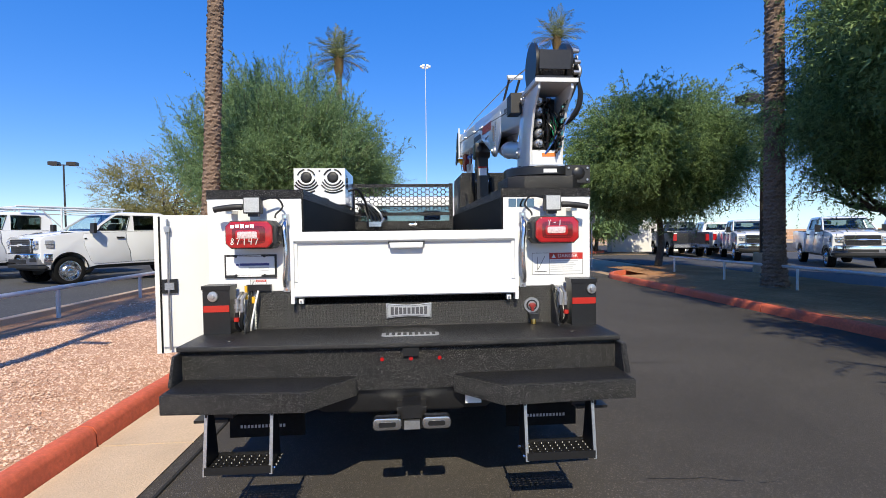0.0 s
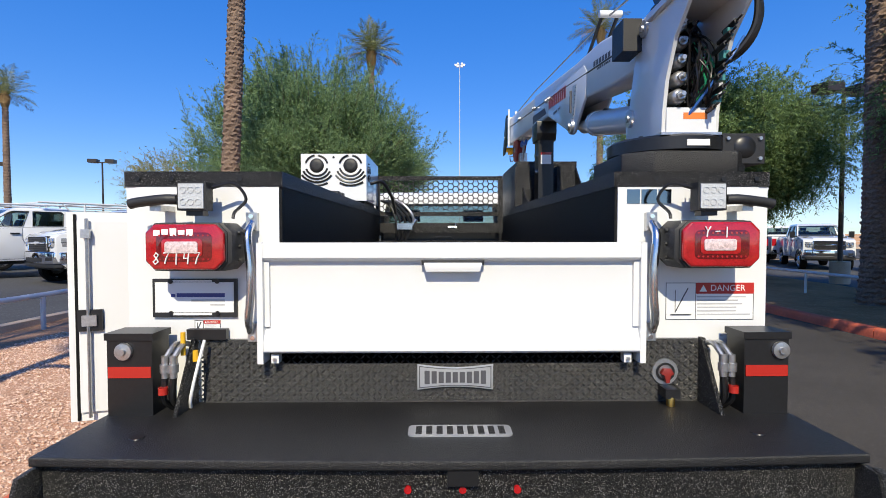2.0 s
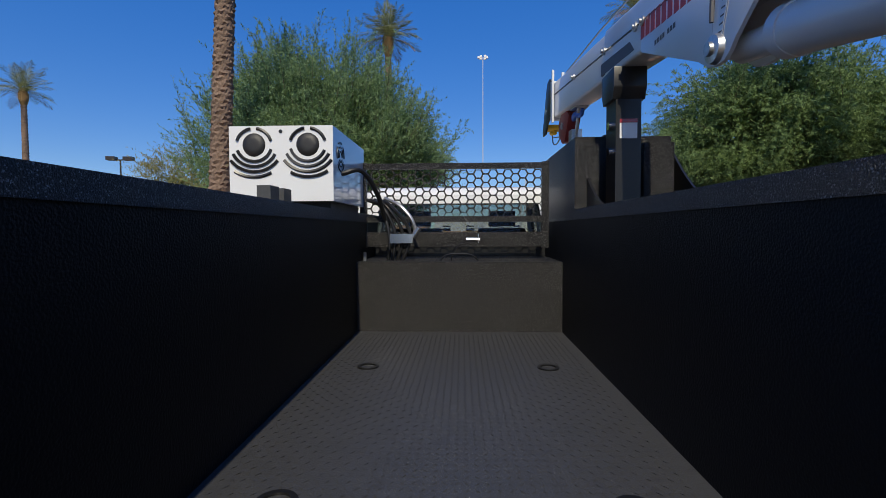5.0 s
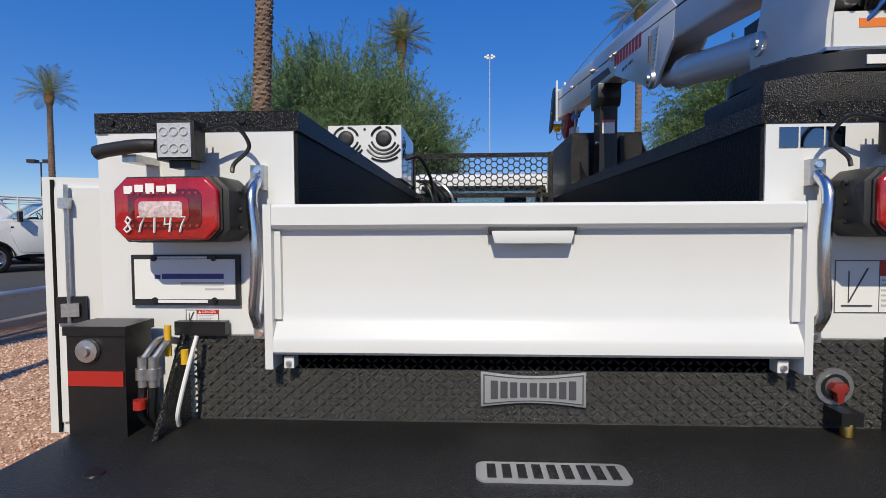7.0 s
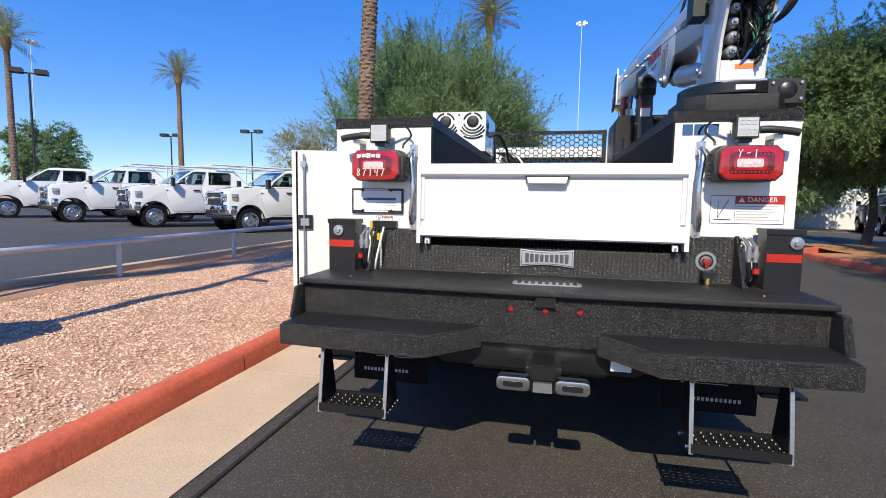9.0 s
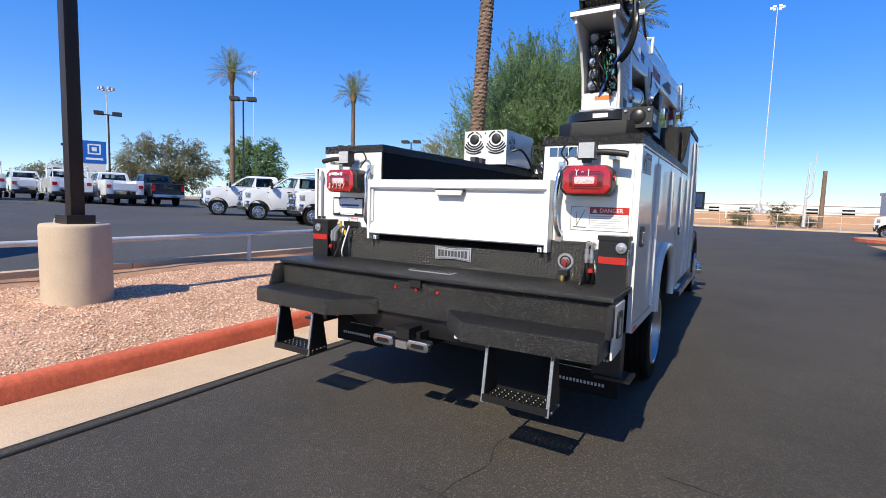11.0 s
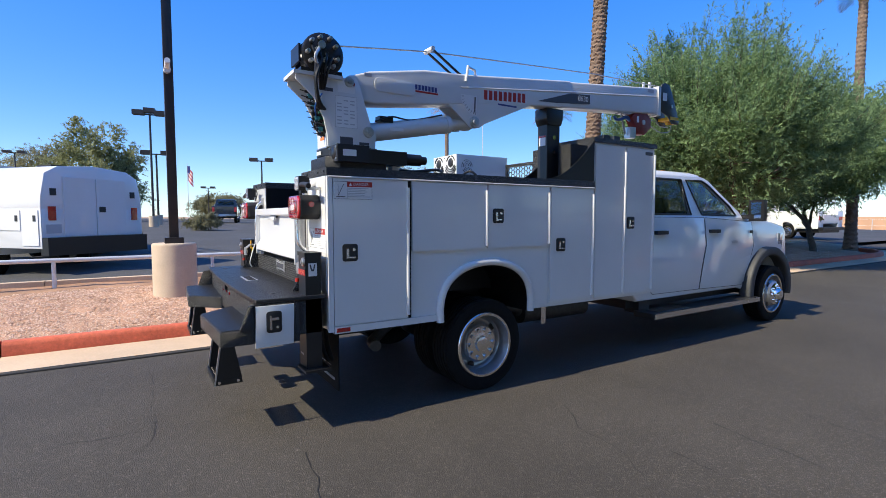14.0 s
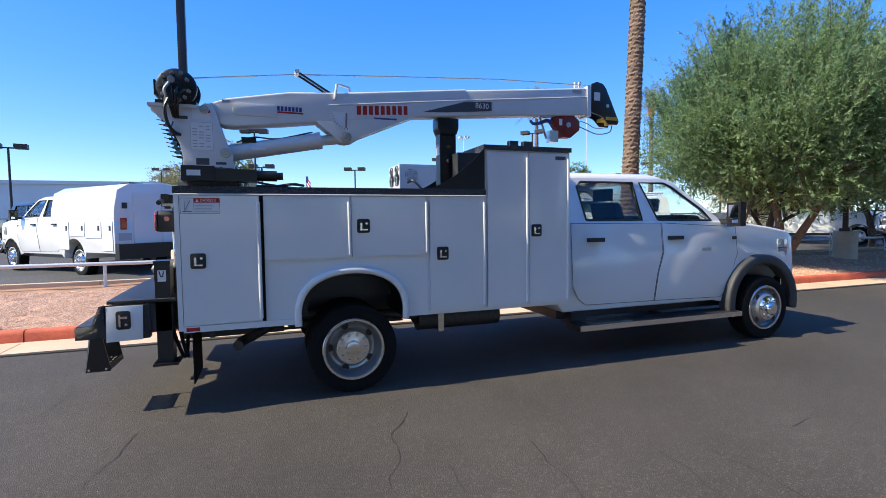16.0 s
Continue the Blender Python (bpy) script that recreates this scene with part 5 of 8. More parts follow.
# tow hitch
hitch = part("tow_hitch", box(bmn(), -0.05, 0.11, -0.56, 0.1, 0.50, 0.62, 0.008), BLACK, truck, "black tow hitch with bright hooks")
part("hitch_socket", box(bmn(), -0.01, 0.07, -0.59, -0.56, 0.52, 0.60, 0.004), BLACK, hitch)
for x0, x1 in ((-0.175, -0.025), (0.085, 0.235)):
    hk = part("hitch_hook", prism(bmn(), rounded(x0, x1, 0.535, 0.598, 0.022), "y", -0.665, -0.60, 0.006), ALU, hitch, "bright steel tow loop")
    part("hook_slot", prism(bmn(), rounded(x0 + 0.030, x1 - 0.030, 0.552, 0.578, 0.010), "y", -0.667, -0.660), BLACK, hk)
part("receiver_tube", box(bmn(), -0.02, 0.08, -0.64, -0.50, 0.585, 0.655, 0.012), BLACK, hitch)
part("receiver_lip", box(bmn(), -0.012, 0.072, -0.65, -0.62, 0.530, 0.575, 0.010), ZINC, hitch)
part("hitch_beam", prism(bmn(), [(-0.68, 0.69), (-0.46, 0.57), (0.45, 0.57), (0.66, 0.69)], "y", -0.46, -0.2, 0.005), BLACK, hitch)
hs = part("hitch_sticker", box(bmn(), 0.33, 0.42, -0.522, -0.52, 0.615, 0.675), PAPER, truck, "red and white warning sticker")
part("sticker_head", box(bmn(), 0.33, 0.42, -0.524, -0.522, 0.66, 0.675), RED, hs)

# stabiliser legs with couplings
for s in (-1, 1):
    x0, x1 = sorted((s * 1.062, s * 1.222))
    leg = part("stabiliser_leg", box(bmn(), x0, x1, -0.165, -0.055, 0.45, 1.25, 0.008), BLACK, truck, "black square stabiliser leg")
    part("leg_cap", box(bmn(), x0 - 0.006, x1 + 0.006, -0.171, -0.05, 1.24, 1.265, 0.006), BLACK, leg)
    part("reflector", box(bmn(), x0 + 0.004, x1 - 0.004, -0.169, -0.165, 1.105, 1.145, 0.001), REFLEX, leg, "red reflective strip")
    part("leg_bolt", lathe(bmn(), [(0, -0.02), (0.012, -0.02), (0.014, -0.012), (0.03, -0.01), (0.032, 0)], 16, "y", (s * 1.16 + (-0.0 if s < 0 else 0.03), -0.167, 1.200)), ZINC, leg)
    part("foot", box(bmn(), s * 1.185 - 0.10, s * 1.185 + 0.10, -0.19, -0.01, 0.435, 0.452, 0.004), BLACK, leg)
    if s > 0:
        lb = part("leg_label", box(bmn(), x1, x1 + 0.0015, -0.143, -0.083, 1.10, 1.19), PAPER, leg)
        bm = prism(bmn(), [(-0.136, 1.182), (-0.126, 1.182), (-0.118, 1.148), (-0.110, 1.148), (-0.104, 1.182), (-0.094, 1.182), (-0.104, 1.135), (-0.124, 1.135)], "x", x1 + 0.0015, x1 + 0.0025)
        part("label_mark", bm, INK, lb)
    bm = bmn()
    for k in range(4):
        box(bm, x0 + 0.03 + k * 0.018, x0 + 0.042 + k * 0.018, -0.167, -0.165, 0.535, 0.548)
    parts("lettering_bar", bm, INK_GREY, leg)
    bm = bmn()
    for k in range(2):
        tube(bm, curve_pts([(s * 1.16, -0.06 + 0.05 * k, 0.70), (s * 1.15, -0.03 + 0.04 * k, 0.58), (s * 1.15, 0.01 + 0.03 * k, 0.47), (s * 1.10, 0.03, 0.50), (s * 1.05, 0.03, 0.62)], 5), 0.014, 8)
    parts("leg_hose", bm, RUBBER, leg)
    xi = s * 1.025
    bm = bmn()
    for k in range(2):
        x = xi - s * 0.03 * k
        cyl(bm, (x, -0.15, 1.10), (x, -0.15, 1.18), 0.013, n=10)
        cyl(bm, (x, -0.15, 1.12), (x, -0.15, 1.15), 0.018, n=10)
        tube(bm, curve_pts([(x, -0.15, 1.17), (x - s * 0.01, -0.10, 1.21), (x - s * 0.01, -0.05, 1.20)], 5), 0.010, 8)
    cp = part("hose_coupling", bm, ZINC, truck, "bright hydraulic couplings")
    bm = bmn()
    for k in range(2):
        x = xi - s * 0.03 * k
        tube(bm, curve_pts([(x, -0.15, 1.10), (x + s * 0.01, -0.14, 1.02), (x, -0.10, 0.975)], 5), 0.012, 8)
    parts("hose", bm, BLACK, cp)
    part("coupling_tag", cyl(bmn(), (xi, -0.165, 1.045), (xi, -0.165, 1.07), 0.017, n=10), REFLEX, cp)
    bm = prism(bmn(), [(-0.19, 0.97), (-0.03, 0.97), (-0.03, 1.22), (-0.05, 1.22)], "x", s * 0.965, s * 0.98)
    part("leg_gusset", bm, LINER, truck)
bm = bmn()
cyl(bm, (-0.985, -0.10, 1.17), (-0.985, -0.10, 1.255), 0.009, n=10)
cyl(bm, (-0.945, -0.09, 1.145), (-0.945, -0.09, 1.185), 0.010, n=10)
parts("yellow_valve", bm, YELLOW, truck, "yellow hose valve")
bm = box(bmn(), -1.0, -0.85, -0.045, -0.02, 1.215, 1.255, 0.004)
part("coupler_block", bm, BLACK, truck)
part("white_hose", tube(bmn(), curve_pts([(-0.92, -0.07, 1.22), (-0.935, -0.1, 1.12), (-0.95, -0.12, 1.02), (-0.96, -0.1, 0.975)], 6), 0.006, 8), PAPER, truck)

# lights, grab rails, plates
for s in (-1, 1):
    cx = -0.938 if s < 0 else 0.970
    mid = 1.572 if s < 0 else 1.580
    oct_ = [(-0.139, -0.050), (-0.139, 0.050), (-0.108, 0.081), (0.108, 0.081), (0.139, 0.050), (0.139, -0.050), (0.108, -0.081), (-0.108, -0.081)]
    back = [(cx - s * 0.012 + p * 1.07, mid + q * 1.08) for p, q in oct_]
    hous = part("tail_light", prism(bmn(), back, "y", -0.150, -0.012, 0.012), PLASTIC, truck, "chamfered red tail light in a black housing")
    part("lens", prism(bmn(), [(cx + p, mid + q) for p, q in oct_], "y", -0.172, -0.148, 0.010, 3), RED_LENS, hous, "red lens")
    part("lens_rim", prism(bmn(), [(cx + p * 1.035, mid + q * 1.05) for p, q in oct_], "y", -0.156, -0.148, 0.002), PLASTIC, hous)
    part("lens_core", prism(bmn(), rounded(cx - 0.098, cx + 0.098, mid - 0.052, mid + 0.052, 0.022), "y", -0.1740, -0.170, 0.001), RED_DEEP, hous, "darker red dotted lens field")
    part("inner_lens", prism(bmn(), rounded(cx - 0.078, cx + 0.066, mid - 0.034, mid + 0.030, 0.014), "y", -0.1765, -0.172, 0.002), RED_LENS, hous)
    part("reverse_lens", prism(bmn(), rounded(cx - 0.066, cx + 0.050, mid - 0.022, mid + 0.020, 0.010), "y", -0.1795, -0.174, 0.002), CLEAR_LENS, hous, "frosted white reversing lens")
    bm = bmn()
    for k in range(11):
        for q in (-0.043, 0.041):
            cyl(bm, (cx - 0.085 + k * 0.017, -0.1755, mid + q), (cx - 0.085 + k * 0.017, -0.174, mid + q), 0.004, n=6)
    parts("led_dot", bm, RED_LENS, hous)
    bm = bmn()
    for z in (mid - 0.05, mid, mid + 0.05):
        cyl(bm, (cx - 0.158 * s, -0.09, z), (cx - 0.168 * s, -0.09, z), 0.008, n=8)
    parts("housing_screw", bm, BLACK, hous)
    part("side_reflex", cyl(bmn(), (cx + 0.132 * s, -0.08, mid + 0.02), (cx + 0.146 * s, -0.08, mid + 0.02), 0.02, n=12), RED_LENS, hous)
    # work light above
    wx = cx + 0.01 * (1 if s < 0 else -1.6)
    wl = part("work_light", box(bmn(), wx - 0.052, wx + 0.052, -0.135, -0.08, 1.703, 1.806, 0.012), PLASTIC, truck, "square black work light with a clear lens")
    part("work_lens", box(bmn(), wx - 0.045, wx + 0.045, -0.141, -0.133, 1.71, 1.799, 0.006), WORK_LENS, wl)
    bm = bmn()
    for dx in (-0.027, 0.0, 0.027):
        for dz in (-0.022, 0.022):
            lathe(bm, [(0.011, -0.003), (0.011, 0.0), (0.005, 0.003)], 12, "y", (wx + dx, -0.141, 1.754 + dz))
    parts("led", bm, ALU, wl)
    bm = bmn()
    for k in range(5):
        box(bm, wx - 0.04 + k * 0.018, wx - 0.035 + k * 0.018, -0.08, -0.055, 1.713, 1.798)
    parts("cooling_fin", bm, BLACK, wl)
    bm = box(bmn(), wx - 0.03, wx + 0.03, -0.115, -0.07, 1.685, 1.703, 0.006)
    part("light_bracket", bm, BLACK, wl)
    part("light_cable", tube(bmn(), curve_pts([(wx - s * 0.05, -0.09, 1.788), (wx - s * 0.13, -0.08, 1.803), (wx - s * 0.17, -0.07, 1.748), (wx - s * 0.13, -0.075, 1.70), (wx - s * 0.125, -0.08, 1.675)], 7), 0.006, 6), BLACK, wl)
    gx = wx + s * 0.13
    part("pull_handle", tube(bmn(), curve_pts([(gx + s * 0.10, -0.12, 1.726), (gx + s * 0.07, -0.12, 1.733), (gx - s * 0.02, -0.125, 1.743), (gx - s * 0.07, -0.12, 1.743)], 5), 0.019, 10), PLASTIC, truck, "black padded pull handle")
    part("handle_mount", box(bmn(), gx + s * 0.015 - 0.02, gx + s * 0.015 + 0.02, -0.11, -0.01, 1.703, 1.723, 0.004), ZINC, truck)
    # grab rail
    rx = -0.752 if s < 0 else 0.778
    gr = part("grab_rail", tube(bmn(), curve_pts([(rx, -0.03, 1.66), (rx - s * 0.0, -0.075, 1.61), (rx - s * 0.012, -0.085, 1.50), (rx - s * 0.012, -0.085, 1.40), (rx, -0.075, 1.30), (rx + s * 0.01, -0.03, 1.245)], 6), 0.0155, 12), ALU, truck, "polished bent grab rail")
    bm = box(bmn(), rx - 0.02, rx + 0.02, -0.035, -0.01, 1.63, 1.70, 0.006)
    box(bm, rx - 0.02, rx + 0.02, -0.035, -0.01, 1.205, 1.275, 0.006)
    parts("rail_foot", bm, ZINC, gr)
    bm = bmn()
    for z in (1.685, 1.22):
        cyl(bm, (rx, -0.041, z), (rx, -0.035, z), 0.009, n=8)
    parts("rail_bolt", bm, CHROME, gr)


def scrawl(name, text, x, z, h, step):
    """Hand-drawn marker figures as thin strokes."""
    pens = {"8": [[(0.5, 0.5), (0.15, 0.75), (0.4, 1), (0.75, 0.8), (0.5, 0.5), (0.1, 0.2), (0.4, 0), (0.8, 0.2), (0.5, 0.5)]], "7": [[(0, 0.95), (0.8, 1), (0.45, 0.5), (0.3, 0)]],
            "1": [[(0.4, 1), (0.45, 0)]], "4": [[(0.1, 1), (0.05, 0.5), (0.75, 0.52)], [(0.7, 1), (0.62, 0)]], "Y": [[(0, 1), (0.4, 0.55), (0.8, 1)], [(0.4, 0.55), (0.35, 0)]], "-": [[(0.1, 0.5), (0.8, 0.52)]]}
    for k, c in enumerate(text):
        for line in pens[c]:
            part(name, tube(bmn(), [(x + k * step + p * h * 0.62 + 0.08 * h * q, -0.1765, z + q * h + 0.03 * h * math.sin(k * 2.3)) for p, q in line], 0.0026, 5), CHALK, truck)


scrawl("marker_figure", "87147", -1.048, 1.512, 0.040, 0.036)
scrawl("marker_code", "Y-1", 0.905, 1.606, 0.038, 0.034)
bm = bmn()
for k in range(5):
    box(bm, -1.045 + k * 0.029, -1.022 + k * 0.029, -0.1745, -0.1715, 1.612 + 0.004 * (k % 2), 1.632 + 0.003 * (k % 3), 0.001)
parts("marker_scribble", bm, CHALK, truck)

plate = part("number_plate_frame", box(bmn(), -1.139, -0.817, -0.022, -0.008, 1.298, 1.446, 0.006), PLASTIC, truck, "white dealer plate in a black frame")
part("plate_panel", box(bmn(), -1.128, -0.8281, -0.025, -0.02, 1.317, 1.433, 0.003), PAPER, plate)
bm = box(bmn(), -1.045, -0.8614, -0.0262, -0.025, 1.376, 1.391)
box(bm, -1.067, -1.05, -0.0262, -0.025, 1.376, 1.388)
parts("dealer_bar", bm, INK_BLUE, plate)
bm = box(bmn(), -0.9891, -0.8614, -0.0262, -0.025, 1.358, 1.367)
box(bm, -0.9169, -0.8614, -0.0262, -0.025, 1.344, 1.349)
parts("dealer_line", bm, INK_GREY, plate)
bm = box(bmn(), -1.061, -0.9114, -0.0242, -0.022, 1.306, 1.315)
box(bm, -1.061, -0.9114, -0.0242, -0.022, 1.435, 1.441)
parts("frame_lettering_bar", bm, PAPER, plate)
bm = bmn()
for x in (-1.067, -0.8892):
    for z in (1.315, 1.435):
        cyl(bm, (x, -0.03, z), (x, -0.022, z), 0.008, n=8)
parts("plate_screw", bm, BLACK, plate)


def danger(parent, m, w, h, small=False):
    """Warning sticker: pictogram field, red head with the word, lines of print."""
    base = part("warning_sticker", box(bmn(), -w / 2, w / 2, -h / 2, h / 2, 0, 0.0012), PAPER, parent, "red and white danger sticker")
    base.matrix_basis = m
    split = -w / 2 + w * 0.34
    part("red_head", box(bmn(), split, w / 2, h / 2 - h * 0.30, h / 2, 0.0012, 0.002), RED, base)
    words("danger_word", "DANGER", h * 0.235, PAPER, pose(split + (w / 2 - split) * 0.55, h / 2 - h * 0.15, 0.002), base, 0.0004)
    bm = bmn()
    prism(bm, [(split + 0.012 * w / 0.28, h / 2 - h * 0.24), (split + 0.036 * w / 0.28, h / 2 - h * 0.24), (split + 0.024 * w / 0.28, h / 2 - h * 0.06)], "z", 0.002, 0.0025)
    part("warning_triangle", bm, PAPER, base)
    bm = bmn()
    rr = random.Random(3)
    for k in range(6 if not small else 4):
        z = h * 0.12 - k * h * 0.095
        box(bm, split + 0.006, w / 2 - 0.008 - rr.random() * 0.08 * w / 0.28, z - h * 0.018, z + h * 0.018, 0.0012, 0.0018)
    part("print_line", bm, INK_GREY, base)
    bm = bmn()
    tube(bm, [(-w / 2 + 0.03 * w / 0.28, -h * 0.3, 0.002), (-w / 2 + 0.07 * w / 0.28, h * 0.35, 0.002)], 0.0022, 4)
    tube(bm, [(-w / 2 + 0.03 * w / 0.28, -h * 0.3, 0.002), (-w / 2 + 0.03 * w / 0.28, h * 0.3, 0.002)], 0.0015, 4)
    tube(bm, [(-w / 2 + 0.015 * w / 0.28, -h * 0.36, 0.002), (-w / 2 + 0.08 * w / 0.28, -h * 0.36, 0.002)], 0.003, 4)
    tube(bm, [(split, -h * 0.48, 0.0015), (split, h * 0.48, 0.0015)], 0.0012, 4)
    part("pictogram", bm, INK, base)
    bm = bmn()
    for x0, x1, y0, y1 in ((-w / 2, w / 2, -h / 2, -h / 2 + 0.0025), (-w / 2, w / 2, h / 2 - 0.0025, h / 2), (-w / 2, -w / 2 + 0.0025, -h / 2, h / 2), (w / 2 - 0.0025, w / 2, -h / 2, h / 2)):
        box(bm, x0, x1, y0, y1, 0.0012, 0.0016)
    part("sticker_border", bm, INK, base)
    return base


danger(truck, pose(1.018, -0.0105, 1.355, 90, 0, 0), 0.345, 0.145)
danger(truck, pose(-0.935, -0.0105, 1.262, 90, 0, 0), 0.10, 0.045, True)
danger(truck, pose(W + 0.0005, 0.185, 1.70, 90, 0, 90), 0.29, 0.125)
bm = bmn()
kx = 0.690
for k, wd in enumerate((0.05, 0.06, 0.05)):
    box(bm, kx, kx + wd, -0.013, -0.010, 1.735, 1.79, 0.001)
    kx += wd + 0.006
parts("model_bar", bm, material("dark_chrome", (0.22, 0.25, 0.28), 0.10, metal=1.0), truck, "dark reflective emblem bars")
# master switch on the tread panel
sw = part("battery_switch", lathe(bmn(), [(0.0, -0.006), (0.05, -0.006), (0.052, 0)], 28, "y", (0.835, -0.032, 1.085)), ZINC, truck, "round silver switch plate with a red key")
part("switch_ring", lathe(bmn(), [(0.028, -0.010), (0.036, -0.010), (0.036, -0.005), (0.028, -0.005), (0.028, -0.010)], 24, "y", (0.835, -0.032, 1.085)), BLACK, sw)
bm = prism(bmn(), [(0.80, 1.085), (0.815, 1.108), (0.855, 1.108), (0.87, 1.085), (0.852, 1.074), (0.846, 1.04), (0.826, 1.04), (0.82, 1.074)], "y", -0.062, -0.042, 0.004)
for v in bm.verts:
    v.co.x, v.co.z = 0.835 + (v.co.x - 0.835) * 0.72, 1.072 + (v.co.z - 1.072) * 0.80
part("red_key", bm, HOOK_RED, sw, "worn red key")
bm = box(bmn(), 0.81, 0.865, -0.10, -0.035, 1.0, 1.035, 0.006)
part("cable_block", bm, BLACK, sw)
part("brass_plug", lathe(bmn(), [(0.0, 0.0), (0.016, 0.002), (0.016, 0.035), (0.010, 0.05), (0.010, 0.065)], 14, "z", (0.835, -0.085, 0.968)), BRASS, sw)

# open door of the left rear cupboard, its inside turned to the back
od = part("open_compartment_door", box(bmn(), 0, 0.545, -0.015, 0.02, 0.735, 1.72, 0.010, 3), WHITE, truck, "white compartment door standing open")
ang = 197
od.matrix_basis = pose(-W - 0.01, 0.56, 0, 0, 0, ang)
bm = box(bmn(), 0.08, 0.50, 0.02, 0.034, 0.78, 1.68, 0.008)
part("inner_skin", bm, WHITE, od)
part("lock_rod", tube(bmn(), [(0.455, 0.052, 0.76), (0.455, 0.052, 1.69)], 0.008, 8), ZINC, od)
bm = box(bmn(), 0.40, 0.50, 0.034, 0.05, 1.165, 1.265, 0.004)
part("lock_plate", bm, BLACK, od)
bm = box(bmn(), 0.42, 0.48, 0.05, 0.062, 1.19, 1.24, 0.003)
box(bm, 0.44, 0.475, 0.04, 0.07, 1.60, 1.64, 0.003)
parts("lock_gear", bm, ZINC, od)
part("door_rubber", box(bmn(), 0.505, 0.515, -0.02, 0.03, 0.74, 1.71), RUBBER, od)
# flat dark panel paints the shaded inside; the body is solid here
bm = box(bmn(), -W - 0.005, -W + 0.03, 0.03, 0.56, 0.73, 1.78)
part("cupboard_opening", bm, CABIN, truck, "dark panel painting the shade inside the open cupboard")

# roof marker lights on the cab and a small emblem
bm = bmn()
for x in (-0.5, -0.25, 0, 0.25, 0.5):
    box(bm, x - 0.05, x + 0.05, 4.78, 4.86, 2.10, 2.125, 0.006)
parts("cab_marker", bm, ORANGE, truck)
bm = box(bmn(), 1.0, 1.004, 5.72, 5.86, 1.15, 1.19)
part("fender_emblem", bm, BADGE, truck)

# strobe pairs on the body
for x, y, z in ((-0.83, 1.95, 1.858), (1.0, 3.2, 2.29)):
    sl = part("strobe_mount", box(bmn(), x - 0.02, x + 0.02, y - 0.1, y + 0.1, z, z + 0.02, 0.003), BLACK, truck)
    bm = box(bmn(), x - 0.03, x + 0.03, y - 0.13, y - 0.03, z + 0.02, z + 0.085, 0.01)
    box(bm, x - 0.03, x + 0.03, y + 0.03, y + 0.13, z + 0.02, z + 0.085, 0.01)
    parts("work_lamp", bm, FLARE, sl)

# ---- crane on the truck's right rear corner ----
crane = thing("truck_crane", "light grey hydraulic truck crane with its boom stowed over the body", "crane", (TX, TY, 0))
CX, CY = 0.967, 0.27
base = part("turntable", lathe(bmn(), [(0.215, 1.855), (0.235, 1.86), (0.235, 1.925), (0.222, 1.935), (0.222, 1.945), (0.248, 1.955), (0.248, 2.005), (0.235, 2.015), (0, 2.015)], 40, "z", (CX, CY, 0)), BLACK, crane, "black round turntable base")
bb = [(CX - 0.26, 0.10), (CX - 0.16, 0.015), (CX + 0.17, 0.015), (CX + 0.25, 0.10), (CX + 0.25, 0.46), (CX - 0.26, 0.46)]
part("base_block", prism(bmn(), bb, "z", 1.858, 1.945, 0.008), DECK, base, "black textured crane pedestal block")
bm = bmn()
for k in range(18):
    a = 2 * math.pi * k / 18
    cyl(bm, (CX + 0.218 * math.cos(a), CY + 0.218 * math.sin(a), 2.013), (CX + 0.218 * math.cos(a), CY + 0.218 * math.sin(a), 2.020), 0.010, n=6)
parts("base_bolt", bm, BLACK, base)
part("base_label", box(bmn(), CX - 0.03, CX + 0.06, CY - 0.2505, CY - 0.246, 1.965, 1.99), PAPER, base)
# drive housing to the right and front
dr = part("drive_housing", box(bmn(), 1.10, 1.27, 0.06, 0.30, 1.90, 2.02, 0.012), PLASTIC, crane, "black swing drive housing")
part("housing_cover", lathe(bmn(), [(0, -0.008), (0.035, -0.008), (0.045, 0)], 20, "y", (1.19, 0.06, 1.965)), BLACK, dr)
bm = bmn()
for x in (1.12, 1.25):
    for z in (1.92, 2.0):
        cyl(bm, (x, 0.052, z), (x, 0.06, z), 0.008, n=6)
parts("housing_bolt", bm, ZINC, dr)
bm = box(bmn(), 1.08, 1.24, 0.30, 0.62, 1.90, 2.0, 0.01)
cyl(bm, (1.15, 0.62, 1.955), (1.15, 0.78, 1.955), 0.045, n=16)
cyl(bm, (1.15, 0.78, 1.955), (1.15, 0.83, 1.955), 0.032, n=16)
part("swing_motor", bm, BLACK, crane)
bm = bmn()
tube(bm, curve_pts([(1.05, 0.55, 1.88), (1.12, 0.75, 1.87), (1.2, 0.9, 1.885), (1.12, 1.0, 1.88)], 6), 0.012, 8)
tube(bm, curve_pts([(0.9, 0.5, 1.95), (0.95, 0.7, 1.9), (0.9, 0.95, 1.87)], 6), 0.010, 8)
parts("motor_hose", bm, BLACK, crane)
part("motor_fitting", box(bmn(), 1.06, 1.13, 0.55, 0.61, 1.865, 1.905, 0.006), ZINC, crane)
part("valve_label", box(bmn(), 1.27, 1.2715, 0.10, 0.20, 1.94, 1.985), PAPER, dr)

